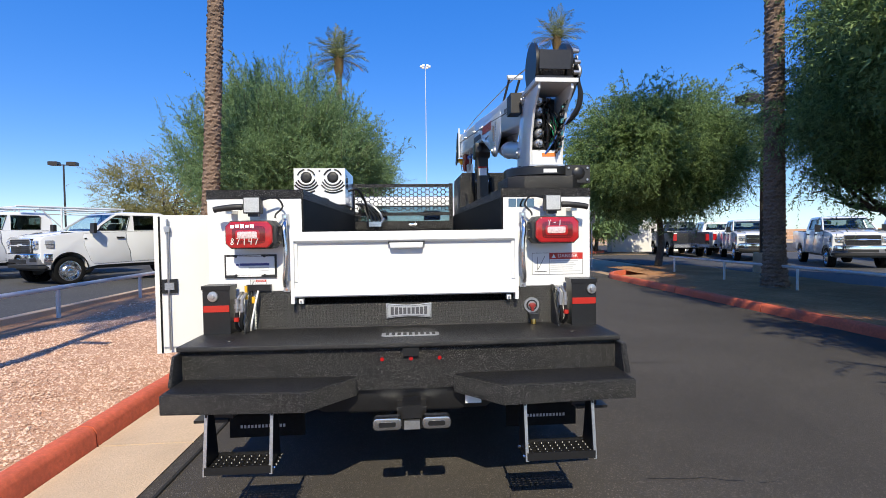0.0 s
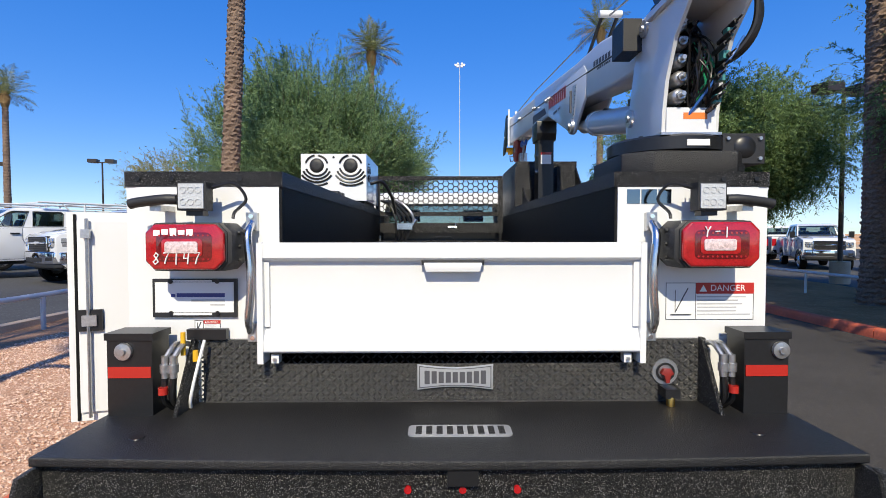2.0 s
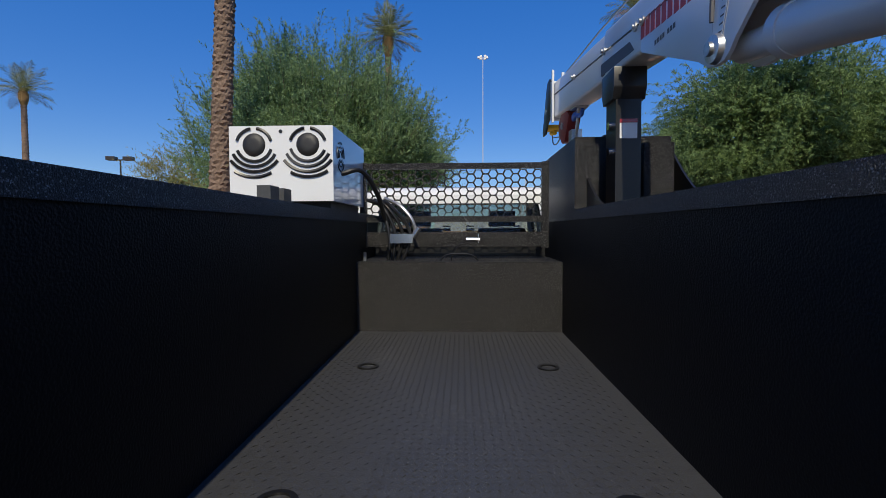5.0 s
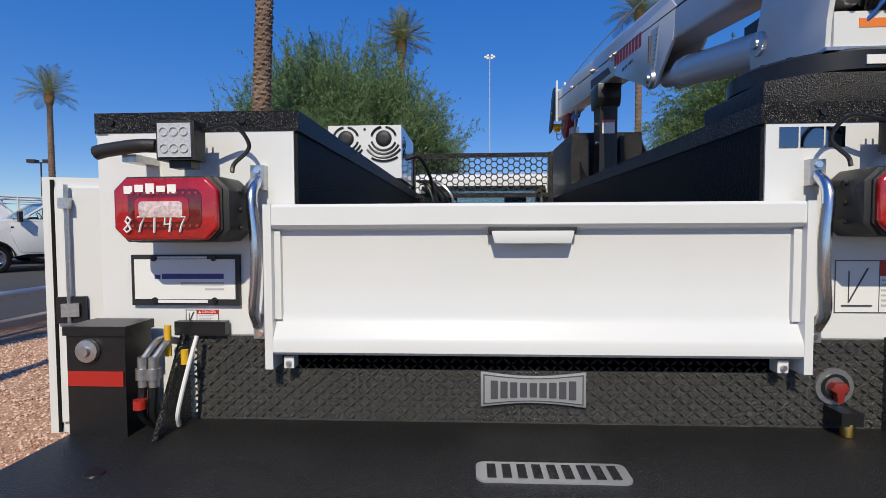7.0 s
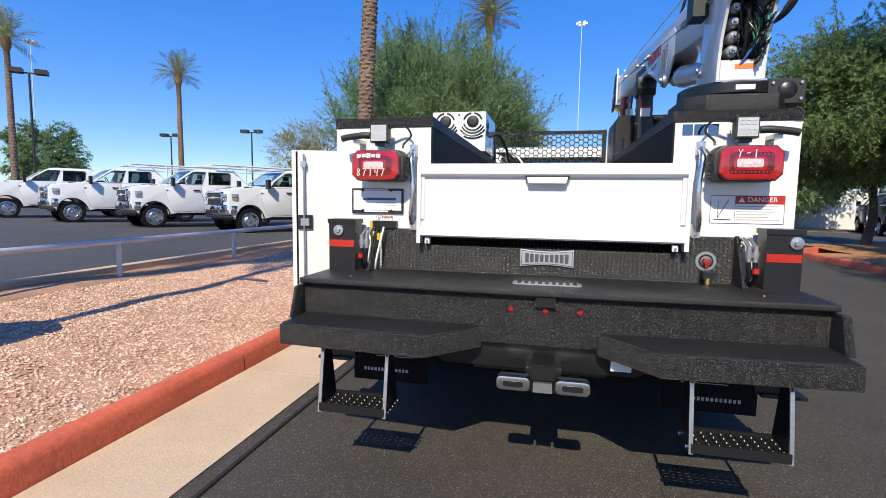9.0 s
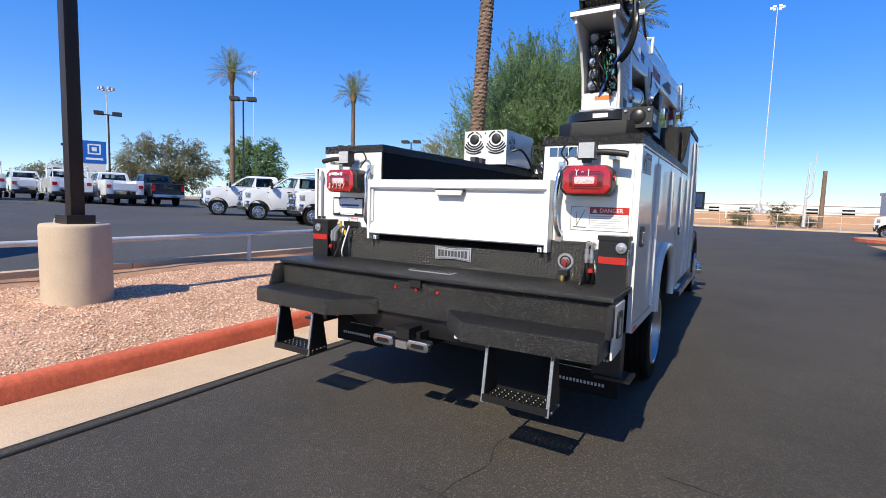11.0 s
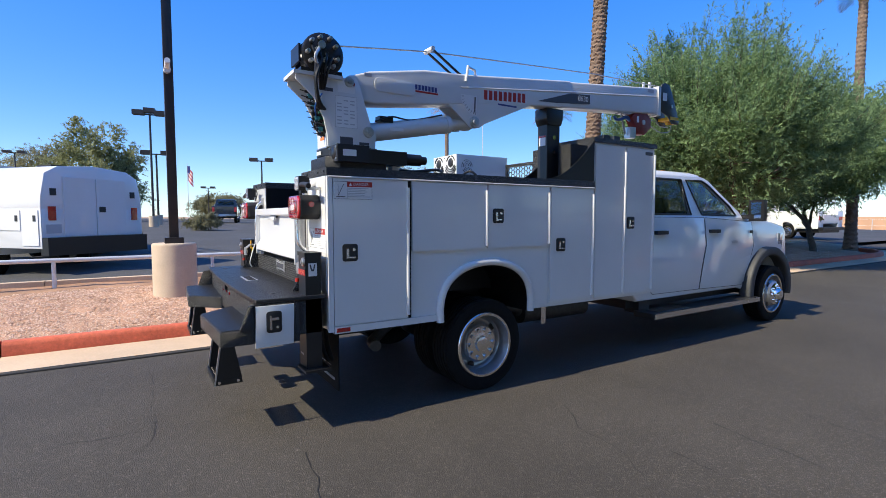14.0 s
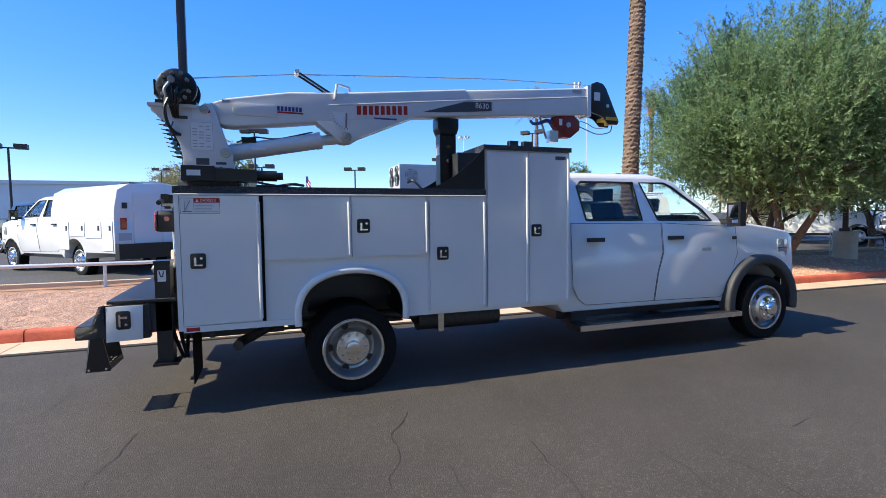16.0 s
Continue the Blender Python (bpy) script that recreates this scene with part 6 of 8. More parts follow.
# mast: two plates with a back web
side_o = [(-0.165, 2.515), (0.19, 2.525), (0.235, 2.555), (0.285, 2.535), (0.31, 2.48), (0.40, 2.19), (0.435, 2.13), (0.43, 2.02), (0.06, 2.015), (0.055, 2.10), (0.03, 2.22), (-0.04, 2.36), (-0.13, 2.44), (-0.165, 2.47)]
for x in (0.852, 1.066):
    p = part("mast_plate", prism(bmn(), side_o, "x", x, x + 0.016, 0.003), CRANE, crane, "light grey painted mast plate")
    out = 1 if x > 1 else -1
    xo = x + 0.016 if out > 0 else x
    for yy, zz, rr in ((0.375, 2.15, 0.04), (0.225, 2.50, 0.035)):
        part("pivot_pin", lathe(bmn(), [(a, h * out) for a, h in [(0, 0.022), (rr * 0.4, 0.022), (rr * 0.45, 0.014), (rr, 0.012), (rr * 1.05, 0)]], 24, "x", (xo, yy, zz)), ZINC, p)
    if out > 0:
        lab = part("load_chart", box(bmn(), xo, xo + 0.0015, 0.115, 0.285, 2.165, 2.395), PAPER, p, "white load chart sticker")
        bm = bmn()
        for r_ in range(8):
            for c_ in range(3):
                if (r_ + c_) % 4 != 3:
                    box(bm, xo + 0.0015, xo + 0.002, 0.13 + c_ * 0.05, 0.165 + c_ * 0.05, 2.19 + r_ * 0.024, 2.198 + r_ * 0.024)
        for a, b, c, d in ((0.115, 0.285, 2.165, 2.168), (0.115, 0.285, 2.392, 2.395), (0.115, 0.118, 2.165, 2.395), (0.282, 0.285, 2.165, 2.395)):
            box(bm, xo + 0.0015, xo + 0.002, a, b, c, d)
        part("chart_print", bm, INK_GREY, lab)
        d2 = part("small_warning", box(bmn(), xo, xo + 0.0015, 0.135, 0.27, 2.42, 2.50), PAPER, p)
        bm = box(bmn(), xo + 0.0015, xo + 0.002, 0.20, 0.268, 2.475, 2.498)
        part("warning_head", bm, REFLEX, d2)
        bm = box(bmn(), xo, xo + 0.0015, 0.0, 0.10, 2.415, 2.44)
        box(bm, xo, xo + 0.0015, 0.15, 0.25, 2.045, 2.10)
        box(bm, xo, xo + 0.0015, 0.30, 0.38, 2.05, 2.07)
        parts("dark_label", bm, INK, p)
part("winch_shelf", box(bmn(), 0.83, 1.105, -0.185, 0.17, 2.505, 2.53, 0.004), CRANE, crane)
part("mast_back", box(bmn(), 0.868, 1.066, 0.05, 0.062, 2.02, 2.12, 0.003), CRANE, crane)
bm = box(bmn(), 0.868, 1.066, 0.20, 0.215, 2.05, 2.50, 0.0)
part("mast_inner", bm, BLACK, crane)
part("mast_flange", box(bmn(), 0.846, 1.088, 0.045, 0.44, 2.012, 2.022, 0.003), ZINC, crane)
part("orange_sticker", box(bmn(), 0.935, 1.03, 0.0485, 0.05, 2.075, 2.10), ORANGE, crane, "orange warning sticker")
vb = part("valve_bank", box(bmn(), 0.872, 0.985, 0.11, 0.2, 2.10, 2.49, 0.01), BLACK, crane, "hydraulic valve bank inside the mast")
bm = bmn()
for k in range(5):
    z = 2.165 + k * 0.07
    lathe(bm, [(0.0, -0.105), (0.009, -0.105), (0.009, -0.085), (0.017, -0.085), (0.017, -0.072), (0.026, -0.068), (0.030, -0.060), (0.030, -0.004), (0.024, 0.0)], 20, "y", (0.915 + 0.004 * (k % 2), 0.11, z))
parts("solenoid", bm, material("dull_solenoid", (0.50, 0.50, 0.50), 0.32, metal=0.8, grain=0.2, scale=60, stain=0.2, stain_scale=30), vb)
bm = bmn()
for k in range(5):
    z = 2.165 + k * 0.07
    box(bm, 0.948, 0.985, 0.07, 0.11, z - 0.022, z + 0.018, 0.004)
    cyl(bm, (0.966, 0.035, z), (0.966, 0.07, z), 0.010, n=10)
parts("plug", bm, PLASTIC, vb)
bm = bmn()
rr = random.Random(8)
for k in range(16):
    x, z = 0.95 + rr.random() * 0.09, 2.10 + rr.random() * 0.12
    tube(bm, curve_pts([(x, 0.06, z), (x + rr.uniform(-0.04, 0.04), 0.015 + rr.uniform(-0.04, 0.02), z + 0.08), (x + rr.uniform(-0.05, 0.03), 0.0 + rr.uniform(-0.03, 0.04), z + 0.17), (0.93 + rr.random() * 0.08, 0.09, z + 0.26)], 5), 0.004, 5)
parts("wire", bm, BLACK, vb)
bm = bmn()
for k in range(5):
    x, z = 0.96 + rr.random() * 0.06, 2.14 + rr.random() * 0.08
    tube(bm, curve_pts([(x, 0.055, z), (x + 0.02, 0.02, z + 0.06), (x - 0.01, 0.03, z + 0.15)], 5), 0.004, 5)
parts("green_wire", bm, material("green_wire", (0.02, 0.25, 0.12), 0.4), vb)
bm = bmn()
for k in range(9):
    z = 2.10 + k * 0.036
    y = 0.03 - 0.012 * k
    cyl(bm, (1.03 + 0.012 * (k % 3), y + 0.05, z), (1.03 + 0.012 * (k % 3), y - 0.03, z + 0.012), 0.010, n=8)
    cyl(bm, (1.03 + 0.012 * (k % 3), y - 0.03, z + 0.012), (1.03 + 0.012 * (k % 3), y - 0.065, z + 0.018), 0.004, n=6)
parts("cable_connector", bm, PLASTIC, vb)
bm = bmn()
for k in range(4):
    z = 2.13 + k * 0.075
    box(bm, 1.035, 1.058, 0.0 - 0.024 * k, 0.03 - 0.024 * k, z, z + 0.03, 0.003)
parts("teal_plug", bm, material("teal_plastic", (0.05, 0.22, 0.22), 0.45), vb)
bm = tube(bmn(), curve_pts([(0.95, 0.06, 2.08), (1.02, 0.0, 2.20), (1.08, -0.03, 2.30), (1.14, 0.0, 2.38)], 6), 0.006, 8)
part("blue_hose", bm, BLUE_HOSE, vb)
bm = bmn()
for k in range(4):
    o = 0.012 * k
    tube(bm, curve_pts([(1.0 + o, 0.08, 2.27), (1.08 + o, 0.0, 2.29 + o * 0.5), (1.145 + o * 0.4, -0.04, 2.38), (1.16 + o * 0.3, -0.05, 2.48), (1.15, -0.04 + o, 2.60)], 7), 0.012, 8)
hoses = part("spiral_wrapped_hose", bm, BLACK, crane, "bundle of black spiral-wrapped hoses")
bm = bmn()
tube(bm, curve_pts([(1.15, -0.03, 2.56), (1.165, -0.05, 2.62), (1.15, -0.02, 2.68), (1.12, 0.0, 2.72)], 6), 0.012, 8)
part("pale_hose", bm, ZINC, hoses)

# winch on top
WY, WZ = 0.03, 2.665
wn_ = part("winch_drum", cyl(bmn(), (0.875, WY, WZ), (1.06, WY, WZ), 0.10, n=32), WIRE, crane, "winch drum wound with wire rope")
bm = bmn()
for k in range(16):
    lathe(bm, [(0.1 + 0.007 * math.cos(a), 0.88 + k * 0.0115 + 0.0057 * math.sin(a)) for a in np.linspace(0, 2 * math.pi, 7)], 28, "x", (0, WY, WZ))
parts("rope_wrap", bm, WIRE, wn_)
for x0, x1 in ((0.855, 0.875), (1.06, 1.08)):
    part("winch_flange", cyl(bmn(), (x0, WY, WZ), (x1, WY, WZ), 0.15, n=36), BLACK, wn_)
bm = box(bmn(), 0.87, 1.07, -0.14, -0.125, 2.60, 2.72, 0.004)
box(bm, 0.85, 1.09, -0.13, 0.17, 2.53, 2.56, 0.004)
part("winch_frame", bm, BLACK, wn_)
bm = bmn()
lathe(bm, [(0.0, 1.118), (0.03, 1.118), (0.035, 1.108), (0.13, 1.106), (0.148, 1.095), (0.15, 1.08)], 28, "x", (0, WY, WZ))
for k in range(10):
    a = 2 * math.pi * k / 10
    cyl(bm, (1.10, WY + 0.115 * math.cos(a), WZ + 0.115 * math.sin(a)), (1.118, WY + 0.115 * math.cos(a), WZ + 0.115 * math.sin(a)), 0.010, n=6)
part("winch_motor", bm, BLACK, wn_)
bm = bmn()
for y, z in ((-0.09, 2.74), (-0.10, 2.60), (0.02, 2.56), (0.0, 2.62), (-0.06, 2.68), (0.08, 2.72), (0.09, 2.63), (0.04, 2.77), (-0.03, 2.77), (-0.12, 2.66), (0.06, 2.58)):
    cyl(bm, (1.11, WY + y, z), (1.15, WY + y, z), 0.017, 0.013, n=10)
cyl(bm, (1.15, WY - 0.03, 2.71), (1.16, WY - 0.03, 2.71), 0.028, n=14)
parts("motor_fitting", bm, ZINC, wn_)
bm = bmn()
for k in range(4):
    tube(bm, curve_pts([(1.13, WY - 0.09 + 0.05 * k, 2.70 - 0.02 * k), (1.15, WY - 0.06 + 0.03 * k, 2.60), (1.14, WY - 0.05 + 0.02 * k, 2.52), (1.10, 0.0 + 0.01 * k, 2.42)], 6), 0.009, 7)
parts("motor_hose", bm, BLACK, wn_)
part("cable_reel", box(bmn(), 0.77, 0.852, 0.26, 0.40, 2.42, 2.56, 0.03), PLASTIC, crane, "black cable reel box on the mast")


# boom, slightly turned to the middle of the truck
def swing(bm):
    for v in bm.verts:
        v.co.x -= 0.021 * (v.co.y - 0.3)
    return bm


def top_z(y):
    return 2.605 + (y - 0.4) * 0.113


B0, B1 = 0.882, 1.052
outer_o = [(0.20, 2.50), (0.25, 2.56), (0.40, 2.615), (0.9, 2.705), (1.35, 2.735), (2.60, 2.868), (2.60, 2.60), (2.05, 2.558), (1.14, 2.456), (0.86, 2.42), (0.44, 2.375), (0.36, 2.38), (0.22, 2.45)]
boom = part("boom", swing(prism(bmn(), outer_o, "x", B0, B1, 0.018, 3)), CRANE, crane, "light grey box boom")
lug_o = [(2.05, 2.556), (1.52, 2.335), (1.45, 2.292), (1.40, 2.282), (1.35, 2.285), (1.32, 2.305), (1.29, 2.335), (1.14, 2.45), (1.10, 2.60), (1.16, 2.66), (2.05, 2.72)]
for x0, x1 in ((B0 - 0.003, B0 + 0.012), (B1 - 0.014, B1 - 0.002)):
    part("lug_plate", swing(prism(bmn(), lug_o, "x", x0, x1, 0.002)), CRANE, boom)
part("lug_web", swing(prism(bmn(), [(2.05, 2.560), (1.52, 2.340), (1.50, 2.355), (2.0, 2.566)], "x", B0 + 0.012, B1 - 0.014)), CRANE, boom)
part("boom_extension", swing(prism(bmn(), [(2.55, 2.855), (4.08, 3.005), (4.08, 2.705), (2.55, 2.60)], "x", B0 + 0.008, B1 - 0.008, 0.018, 3)), CRANE, boom)
bm = bmn()
tube(bm, [(B1 - 0.004, 1.25, 2.615), (B1 - 0.004, 1.5, 2.641), (B1 - 0.004, 2.6, 2.758), (B1 - 0.010, 2.62, 2.760), (B1 - 0.010, 4.06, 2.903)], 0.010, 8)
part("weld_rib", swing(bm), CRANE, boom)
bm = prism(bmn(), rounded(0.44, 0.80, 2.475, 2.58, 0.04), "x", B1, B1 + 0.008, 0.004)
part("boom_stiffener", swing(bm), CRANE, boom)
bm = tube(bmn(), [(B0 + 0.001, 0.55, 2.535), (B0 + 0.001, 1.5, 2.640), (B0 + 0.001, 2.6, 2.752), (B0 + 0.008, 2.62, 2.755), (B0 + 0.008, 4.04, 2.895)], 0.006, 6)
part("side_cable", swing(bm), BLACK, boom, "black cable along the boom's inner side")
bm = bmn()
for y, z in ((2.03, 2.69), (2.12, 2.70), (2.60, 2.757), (3.3, 2.826)):
    lathe(bm, [(0.0, -0.022), (0.012, -0.022), (0.012, -0.012), (0.022, -0.010), (0.022, 0.004)], 14, "x", (B0 - 0.001, y, z))
parts("cable_bolt", swing(bm), ZINC, boom)
bm = box(bmn(), B0 - 0.012, B0 + 0.004, 4.00, 4.03, 2.66, 3.10, 0.003)
box(bm, B0 + 0.07, B0 + 0.09, 4.00, 4.03, 3.0, 3.08, 0.003)
part("end_bracket", swing(bm), WHITE, boom, "thin white upright bracket at the boom's end")
part("boom_collar", swing(box(bmn(), B0 - 0.006, B1 + 0.006, 4.05, 4.10, 2.69, 3.02, 0.004)), WHITE, boom)
pin = part("boom_pin", swing(lathe(bmn(), [(0, 0.03), (0.022, 0.03), (0.024, 0.018), (0.045, 0.016), (0.05, 0)], 24, "x", (B1, 1.395, 2.335))), ZINC, boom)
# lift cylinder
cy = part("lift_cylinder", swing(cyl(bmn(), (CX, 0.36, 2.155), (CX, 1.17, 2.305), 0.072, n=28)), CRANE, crane, "grey hydraulic lift cylinder")
part("cylinder_rod", swing(cyl(bmn(), (CX, 1.16, 2.303), (CX, 1.40, 2.335), 0.046, n=20)), CRANE, cy)
part("cylinder_cap", swing(cyl(bmn(), (CX, 1.13, 2.298), (CX, 1.175, 2.306), 0.077, n=28)), CRANE, cy)
bm = box(bmn(), CX - 0.03, CX + 0.05, 0.50, 0.62, 2.255, 2.30, 0.006)
tube(bm, curve_pts([(CX + 0.05, 0.46, 2.25), (CX + 0.06, 0.6, 2.30), (CX + 0.03, 0.8, 2.30), (CX + 0.02, 1.1, 2.375)], 6), 0.007, 7)
part("cylinder_valve", swing(bm), BLACK, cy)
part("cylinder_label", swing(box(bmn(), CX + 0.071, CX + 0.0735, 0.58, 0.70, 2.19, 2.215)), PAPER, cy)
# stickers on the right face
bm = bmn()
for k in range(9):
    y = 1.50 + k * 0.056
    z = 2.545 + k * 0.0035
    box(bm, B1 + 0.0005, B1 + 0.0015, y, y + 0.038, z, z + 0.082)
parts("maker_bar", swing(bm), RED, boom, "red maker lettering bars")
bm = bmn()
for k in range(9):
    y = 1.56 + k * 0.056
    z = 2.575 + k * 0.0045
    box(bm, B0 - 0.0042, B0 - 0.0032, y, y + 0.042, z, z + 0.085)
parts("inner_maker_bar", swing(bm), RED, boom, "red maker lettering bars")
bm = bmn()
for k in range(7):
    box(bm, B0 - 0.0042, B0 - 0.0032, 1.70 + k * 0.026 + (0.02 if k > 2 else 0), 1.718 + k * 0.026 + (0.02 if k > 2 else 0), 2.53, 2.55)
parts("inner_since_bar", swing(bm), INK, boom)
for y0, y1, z in ((0.72, 1.0, 2.575), (0.72, 0.93, 2.545)):
    bm = bmn()
    for k in range(6):
        w = (y1 - y0) / 6
        box(bm, B0 - 0.0012, B0 - 0.0002, y0 + k * w, y0 + k * w + w * 0.7, z + 0.12 * (k * w) - 0.012, z + 0.12 * (k * w) + (0.018 if z > 2.56 else 0.0))
    parts("inner_brand_bar", swing(bm), INK, boom)
ig = part("inner_gauge", swing(prism(bmn(), [(1.405, 2.60), (1.30, 2.59), (1.33, 2.46), (1.36, 2.36), (1.43, 2.36)], "x", B0 - 0.0042, B0 - 0.0032)), INK_GREY, boom, "boom angle gauge with a hanging pointer")
part("inner_gauge_face", swing(prism(bmn(), [(1.398, 2.594), (1.307, 2.584), (1.336, 2.462), (1.366, 2.366), (1.424, 2.366)], "x", B0 - 0.0050, B0 - 0.0044)), CRANE, ig)
bm = bmn()
for k in range(9):
    y, z = 1.315 + 0.0062 * k, 2.572 - 0.024 * k
    box(bm, B0 - 0.0058, B0 - 0.0051, y, y + 0.022, z, z + 0.005)
tube(bm, [(B0 - 0.010, 1.412, 2.575), (B0 - 0.010, 1.418, 2.43)], 0.008, 6)
parts("inner_gauge_mark", swing(bm), INK, ig)
part("inner_boom_pin", swing(lathe(bmn(), [(0, -0.034), (0.022, -0.034), (0.024, -0.022), (0.045, -0.018), (0.05, 0)], 24, "x", (B0 - 0.003, 1.395, 2.335))), ZINC, boom)
part("inner_model_panel", swing(prism(bmn(), [(2.14, 2.60), (2.20, 2.66), (2.66, 2.70), (2.66, 2.632)], "x", B0 - 0.0015, B0 + 0.012)), INK, boom, "black model number panel")
part("since_bars", swing(box(bmn(), B1 + 0.0005, B1 + 0.0015, 1.66, 1.88, 2.515, 2.53)), INK_BLUE, boom)
bm = bmn()
for k in range(7):
    box(bm, B1 + 0.0005, B1 + 0.0015, 0.80 + k * 0.031, 0.822 + k * 0.031, 2.535, 2.575)
parts("brand_bar", swing(bm), INK_BLUE, boom)
part("brand_line", swing(box(bmn(), B1 + 0.0005, B1 + 0.0015, 0.80, 1.02, 2.515, 2.53)), RED, boom)
bm = prism(bmn(), [(2.14, 2.612), (2.59, 2.742), (2.88, 2.762), (2.88, 2.672), (2.4, 2.625)], "x", B1 - 0.010, B1 + 0.003)
part("model_panel", swing(bm), INK, boom, "black model number panel")
words("model_number", "8630", 0.075, PAPER, pose(B1 - 0.041, 2.770, 2.708, 90, 0, 90), boom, 0.0005)
bm = prism(bmn(), arc(1.42, 2.56, 0.17, 180, 270, 10) + [(1.42, 2.56)], "x", B1 + 0.0005, B1 + 0.0015)
ag = part("angle_gauge", swing(bm), PAPER, boom, "quarter-circle boom angle gauge")
bm = bmn()
for k in range(9):
    a = radians(186 + k * 10)
    tube(bm, [(B1 + 0.002, 1.42 + 0.14 * math.cos(a), 2.56 + 0.14 * math.sin(a)), (B1 + 0.002, 1.42 + 0.16 * math.cos(a), 2.56 + 0.16 * math.sin(a))], 0.0025, 4)
tube(bm, [(B1 + 0.006, 1.40, 2.55), (B1 + 0.006, 1.395, 2.42)], 0.006, 6)
part("gauge_scale", swing(bm), INK, ag)
bm = box(bmn(), B1 - 0.006, B1 - 0.005, 3.86, 3.98, 2.93, 2.97)
box(bm, B1 + 0.0005, B1 + 0.0015, 0.36, 0.42, 2.575, 2.60)
parts("end_sticker", swing(bm), INK_GREY, boom)
# boom tip
tip_o = [(4.08, 2.96), (4.11, 3.05), (4.18, 3.075), (4.26, 3.06), (4.31, 3.0), (4.48, 2.66), (4.46, 2.62), (4.34, 2.62), (4.25, 2.70), (4.10, 2.74)]
for x in (B0 - 0.004, B1 - 0.010):
    tip = part("boom_tip_plate", swing(prism(bmn(), tip_o, "x", x, x + 0.014, 0.003)), BLACK, crane, "black boom tip plate")
    part("tip_bolt", swing(cyl(bmn(), (x - 0.004, 4.32, 2.82), (x + 0.022, 4.32, 2.82), 0.02, n=12)), ZINC, tip)
part("tip_label", swing(box(bmn(), B1 + 0.0045, B1 + 0.006, 4.14, 4.22, 2.87, 2.96)), PAPER, tip)
part("tip_sheave", swing(cyl(bmn(), (B0 + 0.04, 4.18, 2.96), (B1 - 0.04, 4.18, 2.96), 0.09, n=28)), ZINC, crane)
bm = box(bmn(), B0 + 0.0, B1 + 0.01, 4.30, 4.46, 2.665, 2.70, 0.006)
cyl(bm, (CX, 4.36, 2.64), (CX, 4.50, 2.66), 0.022, n=10)
part("yellow_guard", swing(bm), YELLOW, crane, "yellow anti two-block switch")
# rope, guide and hook block
guide = part("rope_guide", swing(tube(bmn(), [(0.93, 1.28, 2.72), (0.93, 0.98, 2.895), (1.02, 0.98, 2.895), (1.02, 1.28, 2.72)], 0.011, 8)), BLACK, crane, "black rope guide with a white roller")
part("guide_roller", swing(cyl(bmn(), (0.91, 0.98, 2.895), (1.04, 0.98, 2.895), 0.02, n=12)), PAPER, guide)
part("boom_eye", swing(tube(bmn(), [(1.06, 1.30, 2.67), (1.06, 1.32, 2.80), (1.0, 1.36, 2.815), (0.99, 1.44, 2.80), (0.99, 1.46, 2.72)], 0.012, 8)), WHITE, crane)
part("wire_rope", swing(tube(bmn(), [(CX, 0.05, 2.768), (CX, 0.98, 2.885), (CX, 2.0, 2.955), (CX, 3.0, 3.02), (CX, 4.15, 3.052)], 0.006, 6)), WIRE, crane)
hkb = part("hook_block", swing(prism(bmn(), [(3.62, 2.63), (3.72, 2.72), (3.86, 2.73), (3.98, 2.64), (3.98, 2.54), (3.86, 2.45), (3.76, 2.45)], "x", 0.92, 1.02, 0.012)), HOOK_RED, crane, "dark red hook block hung under the boom")
part("block_bolt", swing(cyl(bmn(), (0.91, 3.83, 2.59), (1.03, 3.83, 2.59), 0.028, n=14)), ZINC, hkb)
part("block_label", swing(box(bmn(), 1.0205, 1.0215, 3.71, 3.75, 2.58, 2.65)), PAPER, hkb)
part("blue_hook", swing(tube(bmn(), curve_pts([(CX, 3.66, 2.61), (CX, 3.58, 2.63), (CX, 3.50, 2.60), (CX, 3.42, 2.59), (CX, 3.38, 2.62)], 6), 0.024, 10, 0.014)), BLUE_HOSE, hkb)
bm = box(bmn(), 0.93, 1.03, 3.44, 3.60, 2.655, 2.68, 0.004)
tube(bm, [(CX, 3.50, 2.66), (CX, 3.55, 2.52), (CX, 3.58, 2.44)], 0.012, 8)
box(bm, 0.94, 1.02, 3.60, 3.70, 2.40, 2.52, 0.01)
part("block_hanger", swing(bm), ZINC, hkb)
bm = bmn()
tube(bm, curve_pts([(CX, 3.98, 2.60), (CX, 4.1, 2.56), (CX, 4.25, 2.52), (CX, 4.42, 2.55), (CX, 4.46, 2.64)], 6), 0.006, 6)
tube(bm, curve_pts([(CX + 0.02, 4.0, 2.65), (CX + 0.03, 4.1, 2.62), (CX + 0.03, 4.2, 2.58), (CX, 4.40, 2.60)], 6), 0.005, 6)
part("block_rope", swing(bm), WIRE, hkb)

# boom rest post behind the tall cupboard
rest = thing("boom_rest", "black steel boom rest post bolted to the body", "boom rest", (TX + 0.885, TY + 2.42, 1.858))
part("post", box(bmn(), -0.065, 0.065, -0.085, 0.085, 0, 0.62, 0.006), BLACK, rest)
part("head", prism(bmn(), [(-0.085, 0.56), (0.085, 0.56), (0.11, 0.62), (0.11, 0.722), (-0.11, 0.722), (-0.11, 0.62)], "x", -0.085, 0.085, 0.006), BLACK, rest)
bm = bmn()
for z in (0.30, 0.44, 0.60):
    for s in (-1, 1):
        cyl(bm, (s * 0.066, 0, z), (s * 0.08, 0, z), 0.022, n=12)
parts("post_bolt", bm, CHROME, rest)
